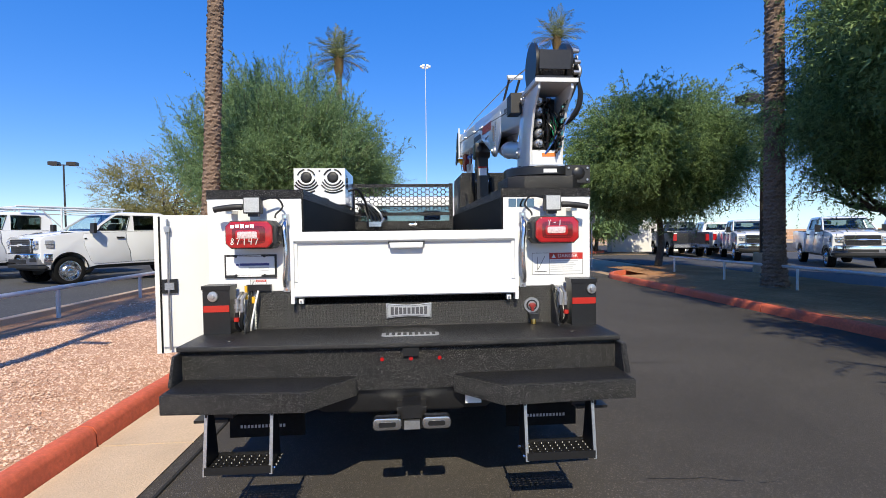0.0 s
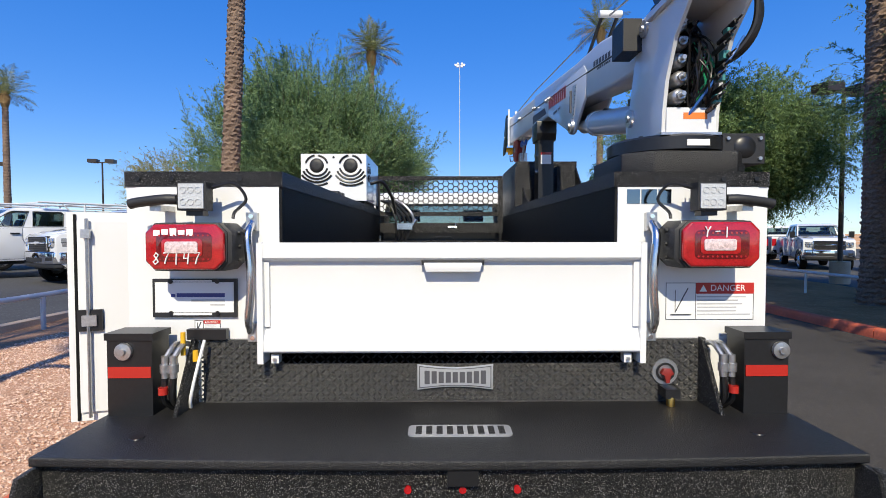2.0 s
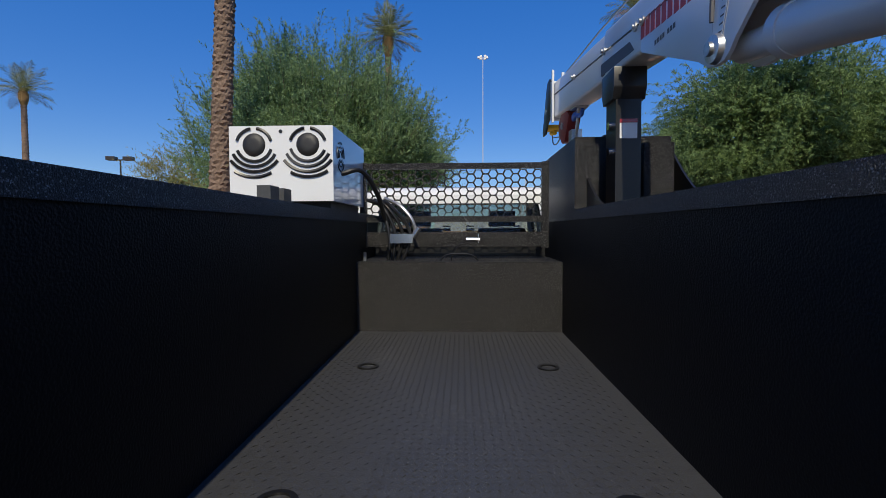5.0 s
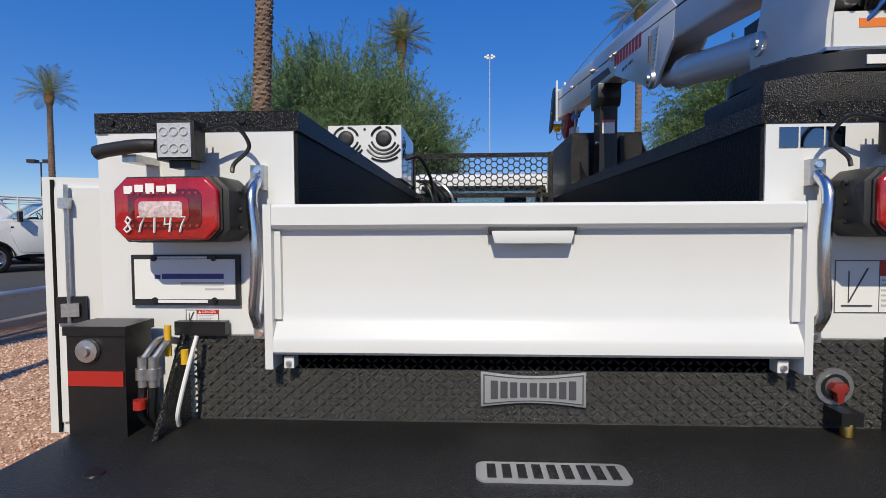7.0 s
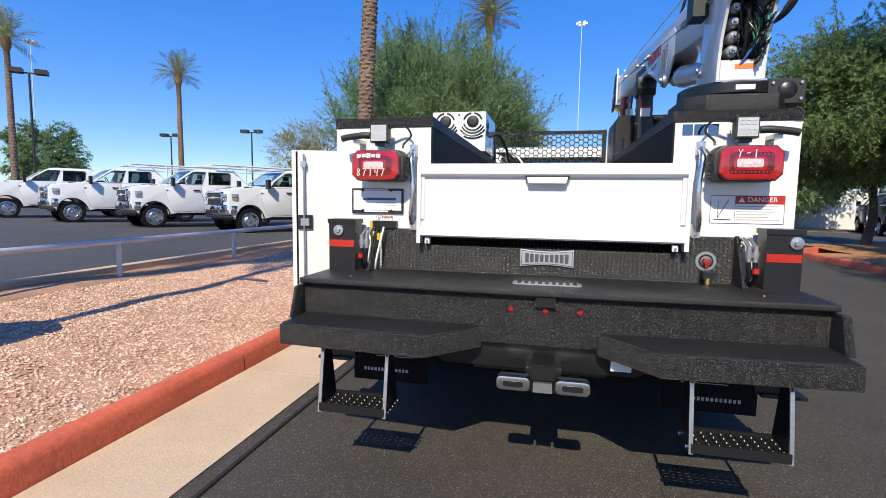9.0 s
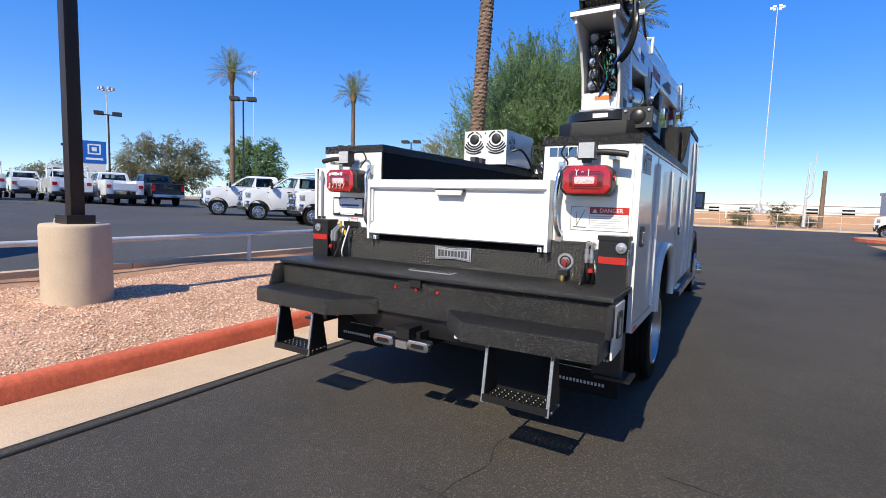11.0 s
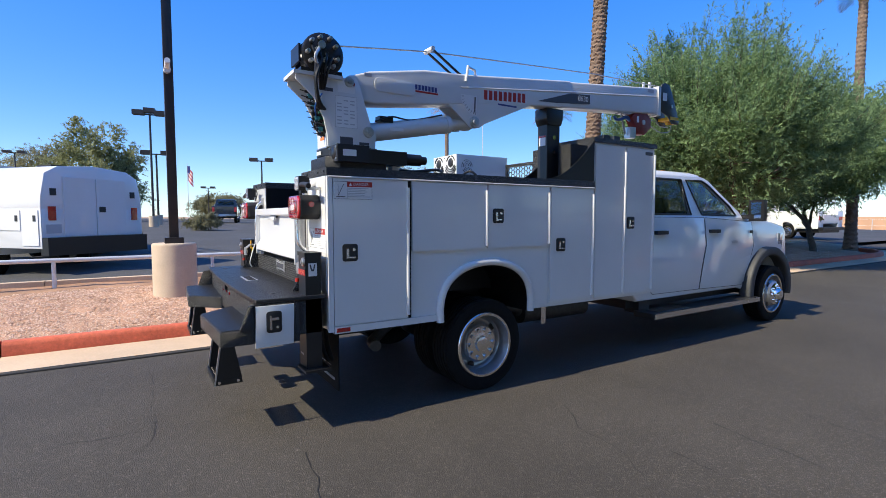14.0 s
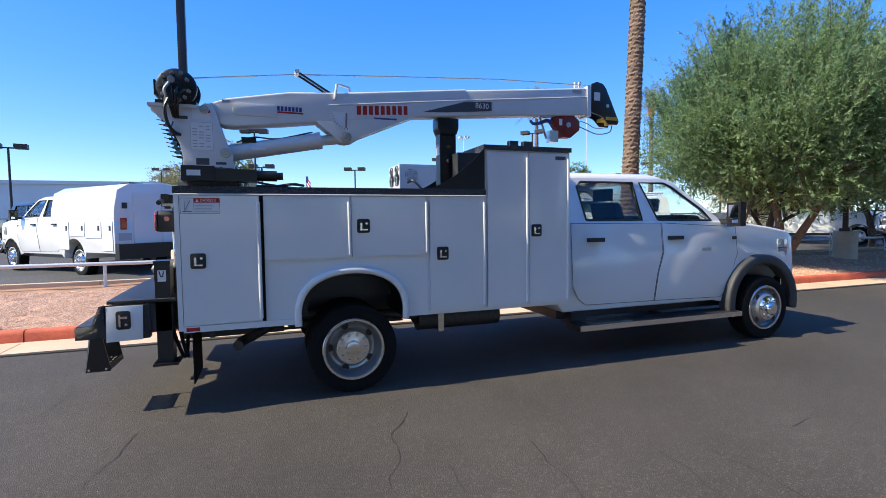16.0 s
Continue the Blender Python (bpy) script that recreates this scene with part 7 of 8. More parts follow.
lb = part("rest_label", box(bmn(), -0.045, 0.045, -0.0865, -0.085, 0.36, 0.46), PAPER, rest)
part("label_head", box(bmn(), -0.045, 0.045, -0.088, -0.0865, 0.44, 0.46), REFLEX, lb)
part("foot_plate", box(bmn(), -0.13, 0.13, -0.12, 0.12, 0, 0.02, 0.004), BLACK, rest)

# white compressor box on the left side of the body
comp = thing("compressor_box", "white louvred power unit box with two black fans", "compressor", (TX - 0.94, TY + 2.33, 1.858))
part("feet", box(bmn(), -0.25, 0.25, 0.05, 0.75, 0, 0.05, 0.004), LINER, comp)
part("casing", box(bmn(), -0.28, 0.28, 0.0, 0.82, 0.045, 0.445, 0.035, 3), WHITE, comp)
for x in (-0.145, 0.145):
    fan_ = part("fan", lathe(bmn(), [(0.0, -0.012), (0.03, -0.014), (0.055, -0.008), (0.062, 0.0)], 24, "y", (x, -0.001, 0.345)), PLASTIC, comp, "round black fan")
    bm = bmn()
    for r_, a0, a1 in ((0.095, 200, 345), (0.125, 205, 335), (0.155, 215, 325), (0.095, 100, 165), (0.095, 15, 80), (0.185, 235, 300)):
        pts = [(x + (1 if x < 0 else -1) * r_ * math.cos(radians(a)), -0.0025, 0.345 + r_ * math.sin(radians(a)) * 0.92) for a in np.linspace(a0, a1, 12)]
        pts = [(min(max(p[0], -0.285), 0.285), p[1], max(min(p[2], 0.43), 0.08)) for p in pts]
        tube(bm, pts, 0.009, 5)
    parts("louvre", bm, BLACK, fan_)
bm = bmn()
for k in range(5):
    a0 = k * 72
    for r_ in (0.03, 0.055, 0.08):
        tube(bm, [(0.2805, 0.16 + r_ * math.cos(radians(a)), 0.30 + r_ * math.sin(radians(a))) for a in np.linspace(a0, a0 + 50, 6)], 0.005, 4)
part("side_louvre", bm, BLACK, comp)
part("casing_hole", cyl(bmn(), (0, -0.003, 0.415), (0, 0.0, 0.415), 0.01, n=10), BLACK, comp)
part("unit_cable", tube(bmn(), curve_pts([(0.30, 0.10, 0.20), (0.40, 0.15, 0.22), (0.47, 0.25, 0.10), (0.50, 0.35, -0.05)], 6), 0.014, 8), BLACK, comp)

# ---- parked vehicles ----
def pickup(label, paint=WHITE_CAB, rack=False, bed="bed", group="parked pickups"):
    """A parked crew-cab pickup standing at the origin, nose to +y, front axle at y = 1.75."""
    t = thing("pickup_truck", label, "pickup", group=group)
    crew_cab(t, paint, 0.40, False, 0.46, interior=True)
    for o in list(t.children):
        for q in (o, *o.children):
            for v in q.data.vertices:
                v.co.y += 1.75
    for s in (-1, 1):
        wheel(t, s * 0.98, 1.77, 0.40, 0.40, 0.27, s, False, steel=ALU)
        wheel(t, s * 0.98, -2.05, 0.40, 0.40, 0.27, s, False, steel=ALU)
    if bed == "bed":
        rear = arc(-2.05, 0.46, 0.46, 0, 180, 14)
        o = [(-1.28, 0.52), (-1.28, 1.42), (-3.28, 1.46), (-3.32, 1.40), (-3.32, 0.78), (-3.25, 0.62), (-2.6, 0.58)] + rear[::-1]
        part("cargo_bed", hull(bmn(), o, 0.995, 0.03, lambda y, z: 1 - 0.03 * max(0, z - 1.0)), paint, t, smooth=45)
        # dark slab on the closed bed paints the shade of its hollow
        part("bed_opening", box(bmn(), -0.80, 0.80, -3.2, -1.36, 1.42, 1.475, 0.01), CABIN, t)
        part("tailgate_panel", box(bmn(), -0.76, 0.76, -3.345, -3.31, 0.82, 1.42, 0.012), paint, t)
        for s in (-1, 1):
            part("tail_lamp", box(bmn(), min(s * 0.78, s * 0.97), max(s * 0.78, s * 0.97), -3.345, -3.24, 0.98, 1.36, 0.015), RED_LENS, t)
        part("rear_bumper", box(bmn(), -0.95, 0.95, -3.48, -3.28, 0.58, 0.76, 0.02), CHROME, t)
    else:
        rear = arc(-2.05, 0.46, 0.47, 0, 180, 14)
        for s in (-1, 1):
            o = [(-1.30, 0.58), (-1.30, 1.55), (-3.75, 1.55), (-3.75, 0.58), (-2.6, 0.58)] + rear[::-1]
            a, b = sorted((s * 0.62, s * 1.06))
            part("side_box", prism(bmn(), o, "x", a, b, 0.008), paint, t)
            for y0, y1, z0 in ((-1.85, -1.33, 0.64), (-2.62, -1.88, 1.0), (-3.70, -2.66, 0.64)):
                a, b = sorted((s * 1.045, s * 1.075))
                part("locker_door", box(bmn(), a, b, y0, y1, z0, 1.50, 0.01), paint, t)
            part("tail_lamp", box(bmn(), min(s * 0.75, s * 1.0), max(s * 0.75, s * 1.0), -3.775, -3.74, 1.05, 1.25, 0.01), RED_LENS, t)
        part("bed_deck", box(bmn(), -0.64, 0.64, -3.72, -1.30, 0.86, 0.92), paint, t)
        part("tailgate_panel", box(bmn(), -0.64, 0.64, -3.76, -3.70, 0.92, 1.34, 0.01), paint, t)
        part("rear_bumper", box(bmn(), -1.04, 1.04, -4.0, -3.70, 0.50, 0.66, 0.015), BLACK, t)
        # black block puts the shade under the service body into the shape
        part("under_shadow_beam", box(bmn(), -0.9, 0.9, -3.7, -1.4, 0.36, 0.6), BLACK, t)
    if rack:
        bm = bmn()
        z1 = 2.28
        lr = part("ladder_rack", tube(bmn(), [(-0.9, -3.5, z1), (-0.9, -0.2, z1)], 0.035, 8), WHITE, t, "white steel ladder rack")
        tube(bm, [(0.9, -3.5, z1), (0.9, -0.2, z1)], 0.035, 8)
        for s in (-1, 1):
            x = s * 0.9
            for y in (-3.4, -1.45):
                tube(bm, [(x, y, 1.45), (x, y, z1)], 0.032, 8)
            tube(bm, [(x, -3.4, z1 - 0.16), (x, -1.45, z1 - 0.16)], 0.02, 6)
            tube(bm, [(x, -1.45, 1.6), (x, -0.8, z1)], 0.02, 6)
        for y in (-3.45, -2.4, -1.4, -0.3):
            tube(bm, [(-0.9, y, z1), (0.9, y, z1)], 0.028, 8)
        parts("rack_bar", bm, WHITE, lr)
    return t


def black_rack(t):
    """A low black roof rack over the cab."""
    z = 2.08
    r = part("roof_rack", tube(bmn(), [(-0.62, -1.0, z), (-0.62, 0.25, z), (0.62, 0.25, z), (0.62, -1.0, z), (-0.62, -1.0, z)], 0.025, 8), BLACK, t, "black tube roof rack")
    for k in range(6):
        part("cross_bar", tube(bmn(), [(-0.62, -0.9 + k * 0.22, z), (0.62, -0.9 + k * 0.22, z)], 0.014, 6), BLACK, r)
    for sx in (-0.6, 0.6):
        for y in (-0.8, 0.1):
            part("rack_foot", cyl(bmn(), (sx, y, 1.86), (sx, y, z), 0.018, n=8), BLACK, r)


def place(t, x, y, z, heading):
    """Heading: the nose's direction in degrees from +x."""
    t.matrix_basis = pose(x, y, z, 0, 0, heading - 90)
    return t


def again(t, x, y, z, heading, label=None):
    c = copy_thing(t, pose(x, y, z, 0, 0, heading - 90))
    if label:
        c["label"] = label
    return c


def park(t, x, y, heading, label=None, first=False):
    """Stands a pickup in the western car park."""
    return place(t, x, y, lot_z(x, y), heading) if first else again(t, x, y, lot_z(x, y), heading, label)


pk = pickup("white crew-cab pickup parked at an angle in the lot")
park(pk, -9.22, 16.7, 238, first=True)
black_rack(pk)
rk = pickup("white pickup with a white ladder rack, parked in the lot", rack=True)
park(rk, -13.0, 16.9, 238, first=True)
park(rk, -16.9, 17.3, 238)
plain = pickup("white crew-cab pickup with a chrome grille")
park(plain, -20.9, 18.0, 238, first=True)
sv = pickup("white service-body pickup seen from behind, parked in a far row", bed="service", rack=True, group="far row of service pickups")
park(sv, -41.0, 12.3, 168, first=True)
park(sv, -37.6, 15.6, 168)
sw2 = pickup("white flat service pickup parked in a far row", bed="service", group="far row of service pickups")
park(sw2, -35.4, 17.6, 168, first=True)
park(sw2, -46.7, 16.6, 168)
park(sv, -43.5, 18.6, 168)
bk = pickup("black pickup parked in the far row", BLACK_PAINT, group="dark pickups")
park(bk, -33.8, 19.6, 168, first=True)
park(bk, -44.5, 9.5, 168)
# trucks beside the van
park(sv, -15.05, -0.08, 203, "white service pickup parked beside the van")
park(bk, -19.5, -4.6, 45, "dark pickup parked facing the fence")
# vehicles beyond the shaded bed
again(plain, 19.0, 20.4, -0.03, 243, "white crew-cab pickup facing the driveway with a chrome grille")
again(plain, 18.4, 25.4, -0.03, 245, "white crew-cab pickup parked in the lot beyond the trees")
again(bk, 17.5, 31.0, -0.03, 75, "black pickup far down the lot")
again(plain, 20.2, 31.4, -0.03, 75, "white pickup seen from behind far down the lot")
again(plain, 11.6, 40.5, 0.0, 150, "white pickup at the far end of the driveway")
again(plain, 23.6, 21.2, -0.03, 243)

# vehicles behind the left trees
park(plain, -10.7, 28.9, 22, "white pickup parked behind the trees")
park(sv, -10.8, 35.6, 170, "white service pickup behind the trees")
park(plain, -17.5, 33.0, 25, "white pickup far behind the trees")

# enclosed utility van
van = thing("utility_van", "white enclosed utility service van parked in the lot", "van")
crew_cab(van, WHITE_CAB, 0.40, False, 0.46)
for o in list(van.children):
    for q in (o, *o.children):
        for v in q.data.vertices:
            v.co.y += 1.75
for s in (-1, 1):
    wheel(van, s * 0.98, 1.77, 0.40, 0.40, 0.26, s, False, steel=ALU)
    wheel(van, s * 1.02, -2.05, 0.40, 0.40, 0.26, s, False, steel=ALU)
rear = arc(-2.05, 0.46, 0.50, 0, 180, 14)
o = [(-1.30, 0.62), (-1.30, 1.42), (-3.9, 1.42), (-3.9, 0.62), (-2.62, 0.62)] + rear[::-1]
part("lower_body", prism(bmn(), o, "x", -1.14, 1.14, 0.012), WHITE, van)
up = [(-1.14, 1.40), (-1.13, 1.66), (-1.04, 2.12), (-0.78, 2.27), (0, 2.33), (0.78, 2.27), (1.04, 2.12), (1.13, 1.66), (1.14, 1.40)]
part("raised_roof", prism(bmn(), up, "y", -3.9, -0.95, 0.02), WHITE, van)
for s in (-1, 1):
    a, b = sorted((s * 1.135, s * 1.155))
    for y0, y1, z0, z1 in ((-1.85, -1.36, 0.68, 1.38), (-2.6, -1.9, 1.02, 1.38), (-3.35, -2.65, 0.98, 1.38), (-3.84, -3.4, 0.68, 1.38)):
        d = part("locker_door", box(bmn(), a, b, y0, y1, z0, z1, 0.008), WHITE, van)
        part("latch", box(bmn(), min(s * 1.15, s * 1.162), max(s * 1.15, s * 1.162), y0 + 0.06, y0 + 0.13, z1 - 0.22, z1 - 0.1, 0.004), PLASTIC, d)
    a, b = sorted((s * 0.01, s * 0.70))
    d = part("rear_door", box(bmn(), a, b, -3.925, -3.89, 0.85, 2.06, 0.01), WHITE, van)
    if s > 0:
        l = part("door_latch", box(bmn(), 0.06, 0.2, -3.94, -3.92, 1.35, 1.47, 0.006), PLASTIC, d)
    part("tail_lamp", box(bmn(), min(s * 0.86, s * 1.0), max(s * 0.86, s * 1.0), -3.925, -3.89, 1.18, 1.46, 0.012), RED_LENS, van)
    part("clearance_lamp", box(bmn(), min(s * 0.84, s * 0.95), max(s * 0.84, s * 0.95), -3.925, -3.89, 1.68, 1.82, 0.01), PLASTIC, van)
part("van_bumper", box(bmn(), -1.13, 1.13, -4.05, -3.85, 0.48, 0.84, 0.015), BLACK, van, "deep black rear bumper")
bm = box(bmn(), -1.05, -0.75, -3.907, -3.9, 0.92, 1.10)
part("van_sticker", bm, INK_GREY, van)
part("roof_vent", box(bmn(), -0.25, 0.1, -3.0, -2.6, 2.31, 2.38, 0.015), PLASTIC, van)
place(van, -11.3, -1.05, lot_z(-11.3, -1.05) - 0.03, 222)

# ---- trees ----
def twig_leaves(rng, centers, dirs, count, length, leaf, droop):
    """Thin leaf blades along curved twigs that start at the centers. Returns vertices and faces."""
    n = len(centers)
    k = count
    t = np.linspace(0.1, 1.0, k)[None, :, None]
    L = (length * rng.uniform(0.5, 1.3, (n, 1, 1)))
    p = centers[:, None] + dirs[:, None] * L * t + np.array([0, 0, -1.0]) * droop * L * t ** 2
    p = p + rng.normal(0, 0.012, p.shape)
    tang = dirs[:, None] + np.array([0, 0, -1.0]) * 2 * droop * t
    tang = tang / np.linalg.norm(tang, axis=2, keepdims=True)
    side = rng.normal(0, 1, p.shape)
    side -= tang * (side * tang).sum(2, keepdims=True)
    side /= np.linalg.norm(side, axis=2, keepdims=True) + 1e-9
    s = leaf * rng.uniform(0.6, 1.4, (n, k, 1))
    out = side * 0.75 + tang * 0.65
    # blades lie mostly flat to the light, each a little turned
    face = rng.normal(0, 0.45, p.shape) + np.array([0, -0.25, 0.75])
    w = np.cross(face, out)
    w /= np.linalg.norm(w, axis=2, keepdims=True) + 1e-9
    v = np.stack([p + w * s * 0.17, p + out * s, p - w * s * 0.17 + out * s * 0.12], 2).reshape(-1, 3)
    return v, np.arange(len(v)).reshape(-1, 3)


def branches(bm, rng, p, d, length, r, depth, tips):
    pts = [Vector(p)]
    d = Vector(d).normalized()
    for k in range(5):
        d = (d + Vector(rng.normal(0, 0.16, 3)) + Vector((0, 0, 0.05))).normalized()
        pts.append(pts[-1] + d * length / 5)
    tube(bm, pts, r, 7 if depth > 1 else 5, r * 0.55)
    if depth <= 1:
        tips += [tuple(q) for q in pts[2:]]
    if depth > 0:
        for k in range(3 if depth > 1 else 4):
            q = pts[rng.randint(2, 6)]
            nd = (d + Vector(rng.normal(0, 0.65, 3)) + Vector((0, 0, 0.12))).normalized()
            branches(bm, rng, q, nd, length * rng.uniform(0.6, 0.85), r * 0.55, depth - 1, tips)


def tree(name, label, x, y, z, height, spread, seed, mat, clumps=260, twigs=16, leaves=12, leaf=0.085, droop=0.45, clear=1.3, trunk_r=0.13, stems=2, squash=1.0, upward=0.45, reach=0.24, tight=0.055, limb=0.36, gathered=0.5, plumes=0, core=12):
    rng = np.random.RandomState(seed)
    t = thing(name, label, "tree", (x, y, z))
    bm, tips = bmn(), []
    for k in range(stems):
        a = 2 * math.pi * k / stems + rng.uniform(0, 1)
        lean = 0.35 if stems > 1 else 0.12
        branches(bm, rng, (0.05 * math.cos(a), 0.05 * math.sin(a), -0.1), (lean * math.cos(a), lean * math.sin(a), 1), height * limb, trunk_r, 3, tips)
    part("trunk", bm, TREE_BARK, t, smooth=80)
    # crown: clumps in a lumpy dome
    c = rng.normal(0, 1, (clumps * 3, 3))
    c /= np.linalg.norm(c, axis=1, keepdims=True)
    rad = rng.uniform(0.45, 1.0, (len(c), 1)) ** 0.55
    lump = np.array([1 + 0.30 * noise.noise((v[0] * 1.7 + seed, v[1] * 1.7, v[2] * 1.7)) + 0.14 * noise.noise((v[0] * 4.5, v[1] * 4.5 + seed, v[2] * 4.5)) for v in c])[:, None]
    half = (height - clear) / 2
    low = np.where(c[:, 2:] < 0, 0.8, 1.2)
    q = c * rad * lump * np.array([spread, spread * squash, half]) * np.concatenate([low * 0 + 1, low * 0 + 1, low], 1) + np.array([0, 0, clear + half * 0.8])
    keep = q[:, 2] > clear * 0.85 + 0.25 * rng.rand(len(q))
    q, c = q[keep][:clumps], c[keep][:clumps]
    # most clumps gather round boughs, with gaps between
    boughs = max(12, len(q) // 5)
    own = rng.randint(0, boughs, len(q))
    gather = rng.rand(len(q)) < gathered
    near = q[:boughs][own] + rng.normal(0, spread * 0.08, q.shape)
    q, c = np.where(gather[:, None], near, q), np.where(gather[:, None], c[:boughs][own], c)
    cen = np.repeat(q, twigs, 0) + rng.normal(0, spread * tight, (len(q) * twigs, 3))
    d = np.repeat(c, twigs, 0) * 0.75 + rng.normal(0, 0.42, cen.shape) + np.array([0, 0, upward])
    d /= np.linalg.norm(d, axis=1, keepdims=True)
    v, f = twig_leaves(rng, cen, d, leaves, spread * reach, leaf, droop)
    # shaded leaf mass inside the crown
    m = len(q) * core
    ic = q[rng.randint(0, len(q), m)] * np.array([0.80, 0.80, 0.93]) + rng.normal(0, spread * 0.07, (m, 3))
    idir = rng.normal(0, 1, (m, 3))
    idir /= np.linalg.norm(idir, axis=1, keepdims=True)
    v2, f2 = twig_leaves(rng, ic, idir, 2, leaf * 1.5, leaf * 2.3, droop)
    f = np.concatenate([f, f2 + len(v)])
    v = np.concatenate([v, v2])
    wood = []
    if plumes:
        # long whips that stand out of the crown
        high = np.argsort(q[:, 2] + 0.6 * np.hypot(q[:, 0], q[:, 1]))[len(q) // 2:]
        i = rng.choice(high, plumes)
        pd = c[i] * 0.7 + rng.normal(0, 0.25, (plumes, 3)) + np.array([0, 0, upward * 1.6])
        pd /= np.linalg.norm(pd, axis=1, keepdims=True)
        pc = q[i] * np.array([1, 1, 0.97])
        for k in range(5):
            s_ = pc + pd * spread * 0.085 * k
            sd = pd + rng.normal(0, 0.5, pd.shape)
            sd /= np.linalg.norm(sd, axis=1, keepdims=True)
            v2, f2 = twig_leaves(rng, np.repeat(s_, 2, 0), np.concatenate([sd, pd + rng.normal(0, 0.45, pd.shape)], 1).reshape(-1, 3), leaves, spread * 0.11, leaf, droop)
            f = np.concatenate([f, f2 + len(v)])
            v = np.concatenate([v, v2])
        wood = [(pc[k], pc[k] + pd[k] * spread * 0.40) for k in range(plumes)]
    crown = new("crown", from_arrays("crown", v, f, mat))
    crown.parent = t
    # twigs sticking out and stems inside
    bm = bmn()
    for a, b in wood:
        tube(bm, [a, b], 0.008, 4, 0.003)
    for i in range(0, len(q), 9):
        b = Vector(q[i])
        a = b * 0.45 + Vector((0, 0, clear * 0.55 + half * 0.25))
        tube(bm, [a, a.lerp(b, 0.5) + Vector(rng.normal(0, 0.12, 3)), b], 0.013, 4, 0.004)
    part("branch_work", bm, TREE_BARK, t)["kind"] = "stuff"
    crown["kind"] = "stuff"
    return t


def palm(name, label, x, y, z, height, r0, seed, lean=(0, 0), crown=True, fronds=34, frond_len=1.9, rings=120, skirt=True):
    rng = np.random.RandomState(seed)
    t = thing(name, label, "palm", (x, y, z))
    verts, n = [], 22
    m = rings * 2
    for k in range(m + 1):
        s = k / m
        h = height * s
        rr = r0 * (1.0 - 0.28 * s) * (1 + 0.5 * math.exp(-h * 2.2)) * (1.0 + (0.075 if k % 2 else -0.035) + rng.uniform(-0.02, 0.02))
        for i in range(n):
            a = 2 * math.pi * i / n
            ww = rr * (1 + 0.06 * math.sin(a * 5 + k * 2.1) + rng.uniform(-0.035, 0.035))
            verts.append((lean[0] * s * height + ww * math.cos(a), lean[1] * s * height + ww * math.sin(a), h - 0.15 + 0.02 * math.sin(a * 7 + k)))
    f = [(k * n + i, k * n + (i + 1) % n, (k + 1) * n + (i + 1) % n, (k + 1) * n + i) for k in range(m) for i in range(n)]
    tr = new("trunk", from_arrays("trunk", verts, f, BARK))
    tr.parent = t
    top = Vector((lean[0] * height, lean[1] * height, height - 0.2))
    if crown:
        if skirt:
            part("crown_shaft", lathe(bmn(), [(r0 * 0.7, -0.9), (r0 * 1.25, -0.5), (r0 * 1.35, -0.1), (r0 * 0.8, 0.3)], 18, "z", top), DRY_FROND, t, "rough brown boot of old leaf bases")
        vs, fs, dv, df = [], [], [], []
        for k in range(fronds):
            az = k * 2.399 + rng.uniform(-0.2, 0.2)
            el = math.radians(86 - 84 * (k / fronds) ** 1.1 + rng.uniform(-7, 7))
            L = frond_len * rng.uniform(0.85, 1.1)
            h = Vector((math.cos(az), math.sin(az), 0))
            p, d = top.copy(), h * math.cos(el) + Vector((0, 0, math.sin(el)))
            steps = 15
            V, F = (vs, fs) if k < fronds * 0.88 else (dv, df)
            side = Vector((-h.y, h.x, 0))
            prev = p
            for s_ in range(steps):
                d = (d + Vector((0, 0, -0.06 - 0.05 * s_ / steps))).normalized()
                p = p + d * L / steps
                upv = side.cross(d)
                w = L * 0.24 * math.sin(math.pi * min(1, (s_ + 1.5) / (steps + 1))) ** 0.7
                i0 = len(V)
                V += [tuple(prev + side * 0.012), tuple(p + side * 0.012), tuple(p - side * 0.012), tuple(prev - side * 0.012)]
                F.append((i0, i0 + 1, i0 + 2, i0 + 3))
                for sg in (-1, 1):
                    for hh in (0, 0.5):
                        b = prev.lerp(p, hh)
                        tipp = b + side * sg * w * 0.85 + d * w * 0.75 + upv * w * rng.uniform(-0.1, 0.3) + Vector((0, 0, -0.16 * w))
                        mid = b.lerp(tipp, 0.45)
                        i0 = len(V)
                        V += [tuple(b), tuple(mid + d * 0.02), tuple(tipp), tuple(mid - d * 0.02)]
                        F.append((i0, i0 + 1, i0 + 2, i0 + 3))
                prev = p
        fr = new("fronds", from_arrays("fronds", vs, fs, FROND))
        fr.parent = t
        if dv:
            fr = new("dry_fronds", from_arrays("dry_fronds", dv, df, DRY_FROND))
            fr.parent = t
    return t


palm("palm_tree", "tall palm with a rough ringed brown trunk in the gravel bed", -4.92, 13.0, 0.3, 13.0, 0.21, 3, lean=(0.05, 0.0))
tree("mesquite_tree", "wide feathery green mesquite tree in the gravel bed", -3.9, 17.3, 0.2, 6.1, 3.1, 11, LEAF, clumps=1050, twigs=11, leaves=22, leaf=0.072, clear=1.9, stems=3, droop=0.06, upward=0.75, tight=0.05, reach=0.2, plumes=300, core=16)
tree("mesquite_tree", "feathery green mesquite tree behind the first", -6.2, 25.0, 0.2, 6.2, 3.4, 21, LEAF, clumps=700, twigs=10, leaves=19, leaf=0.09, clear=2.25, limb=0.3, stems=1, droop=0.1, upward=0.65, tight=0.05, reach=0.2, plumes=140)
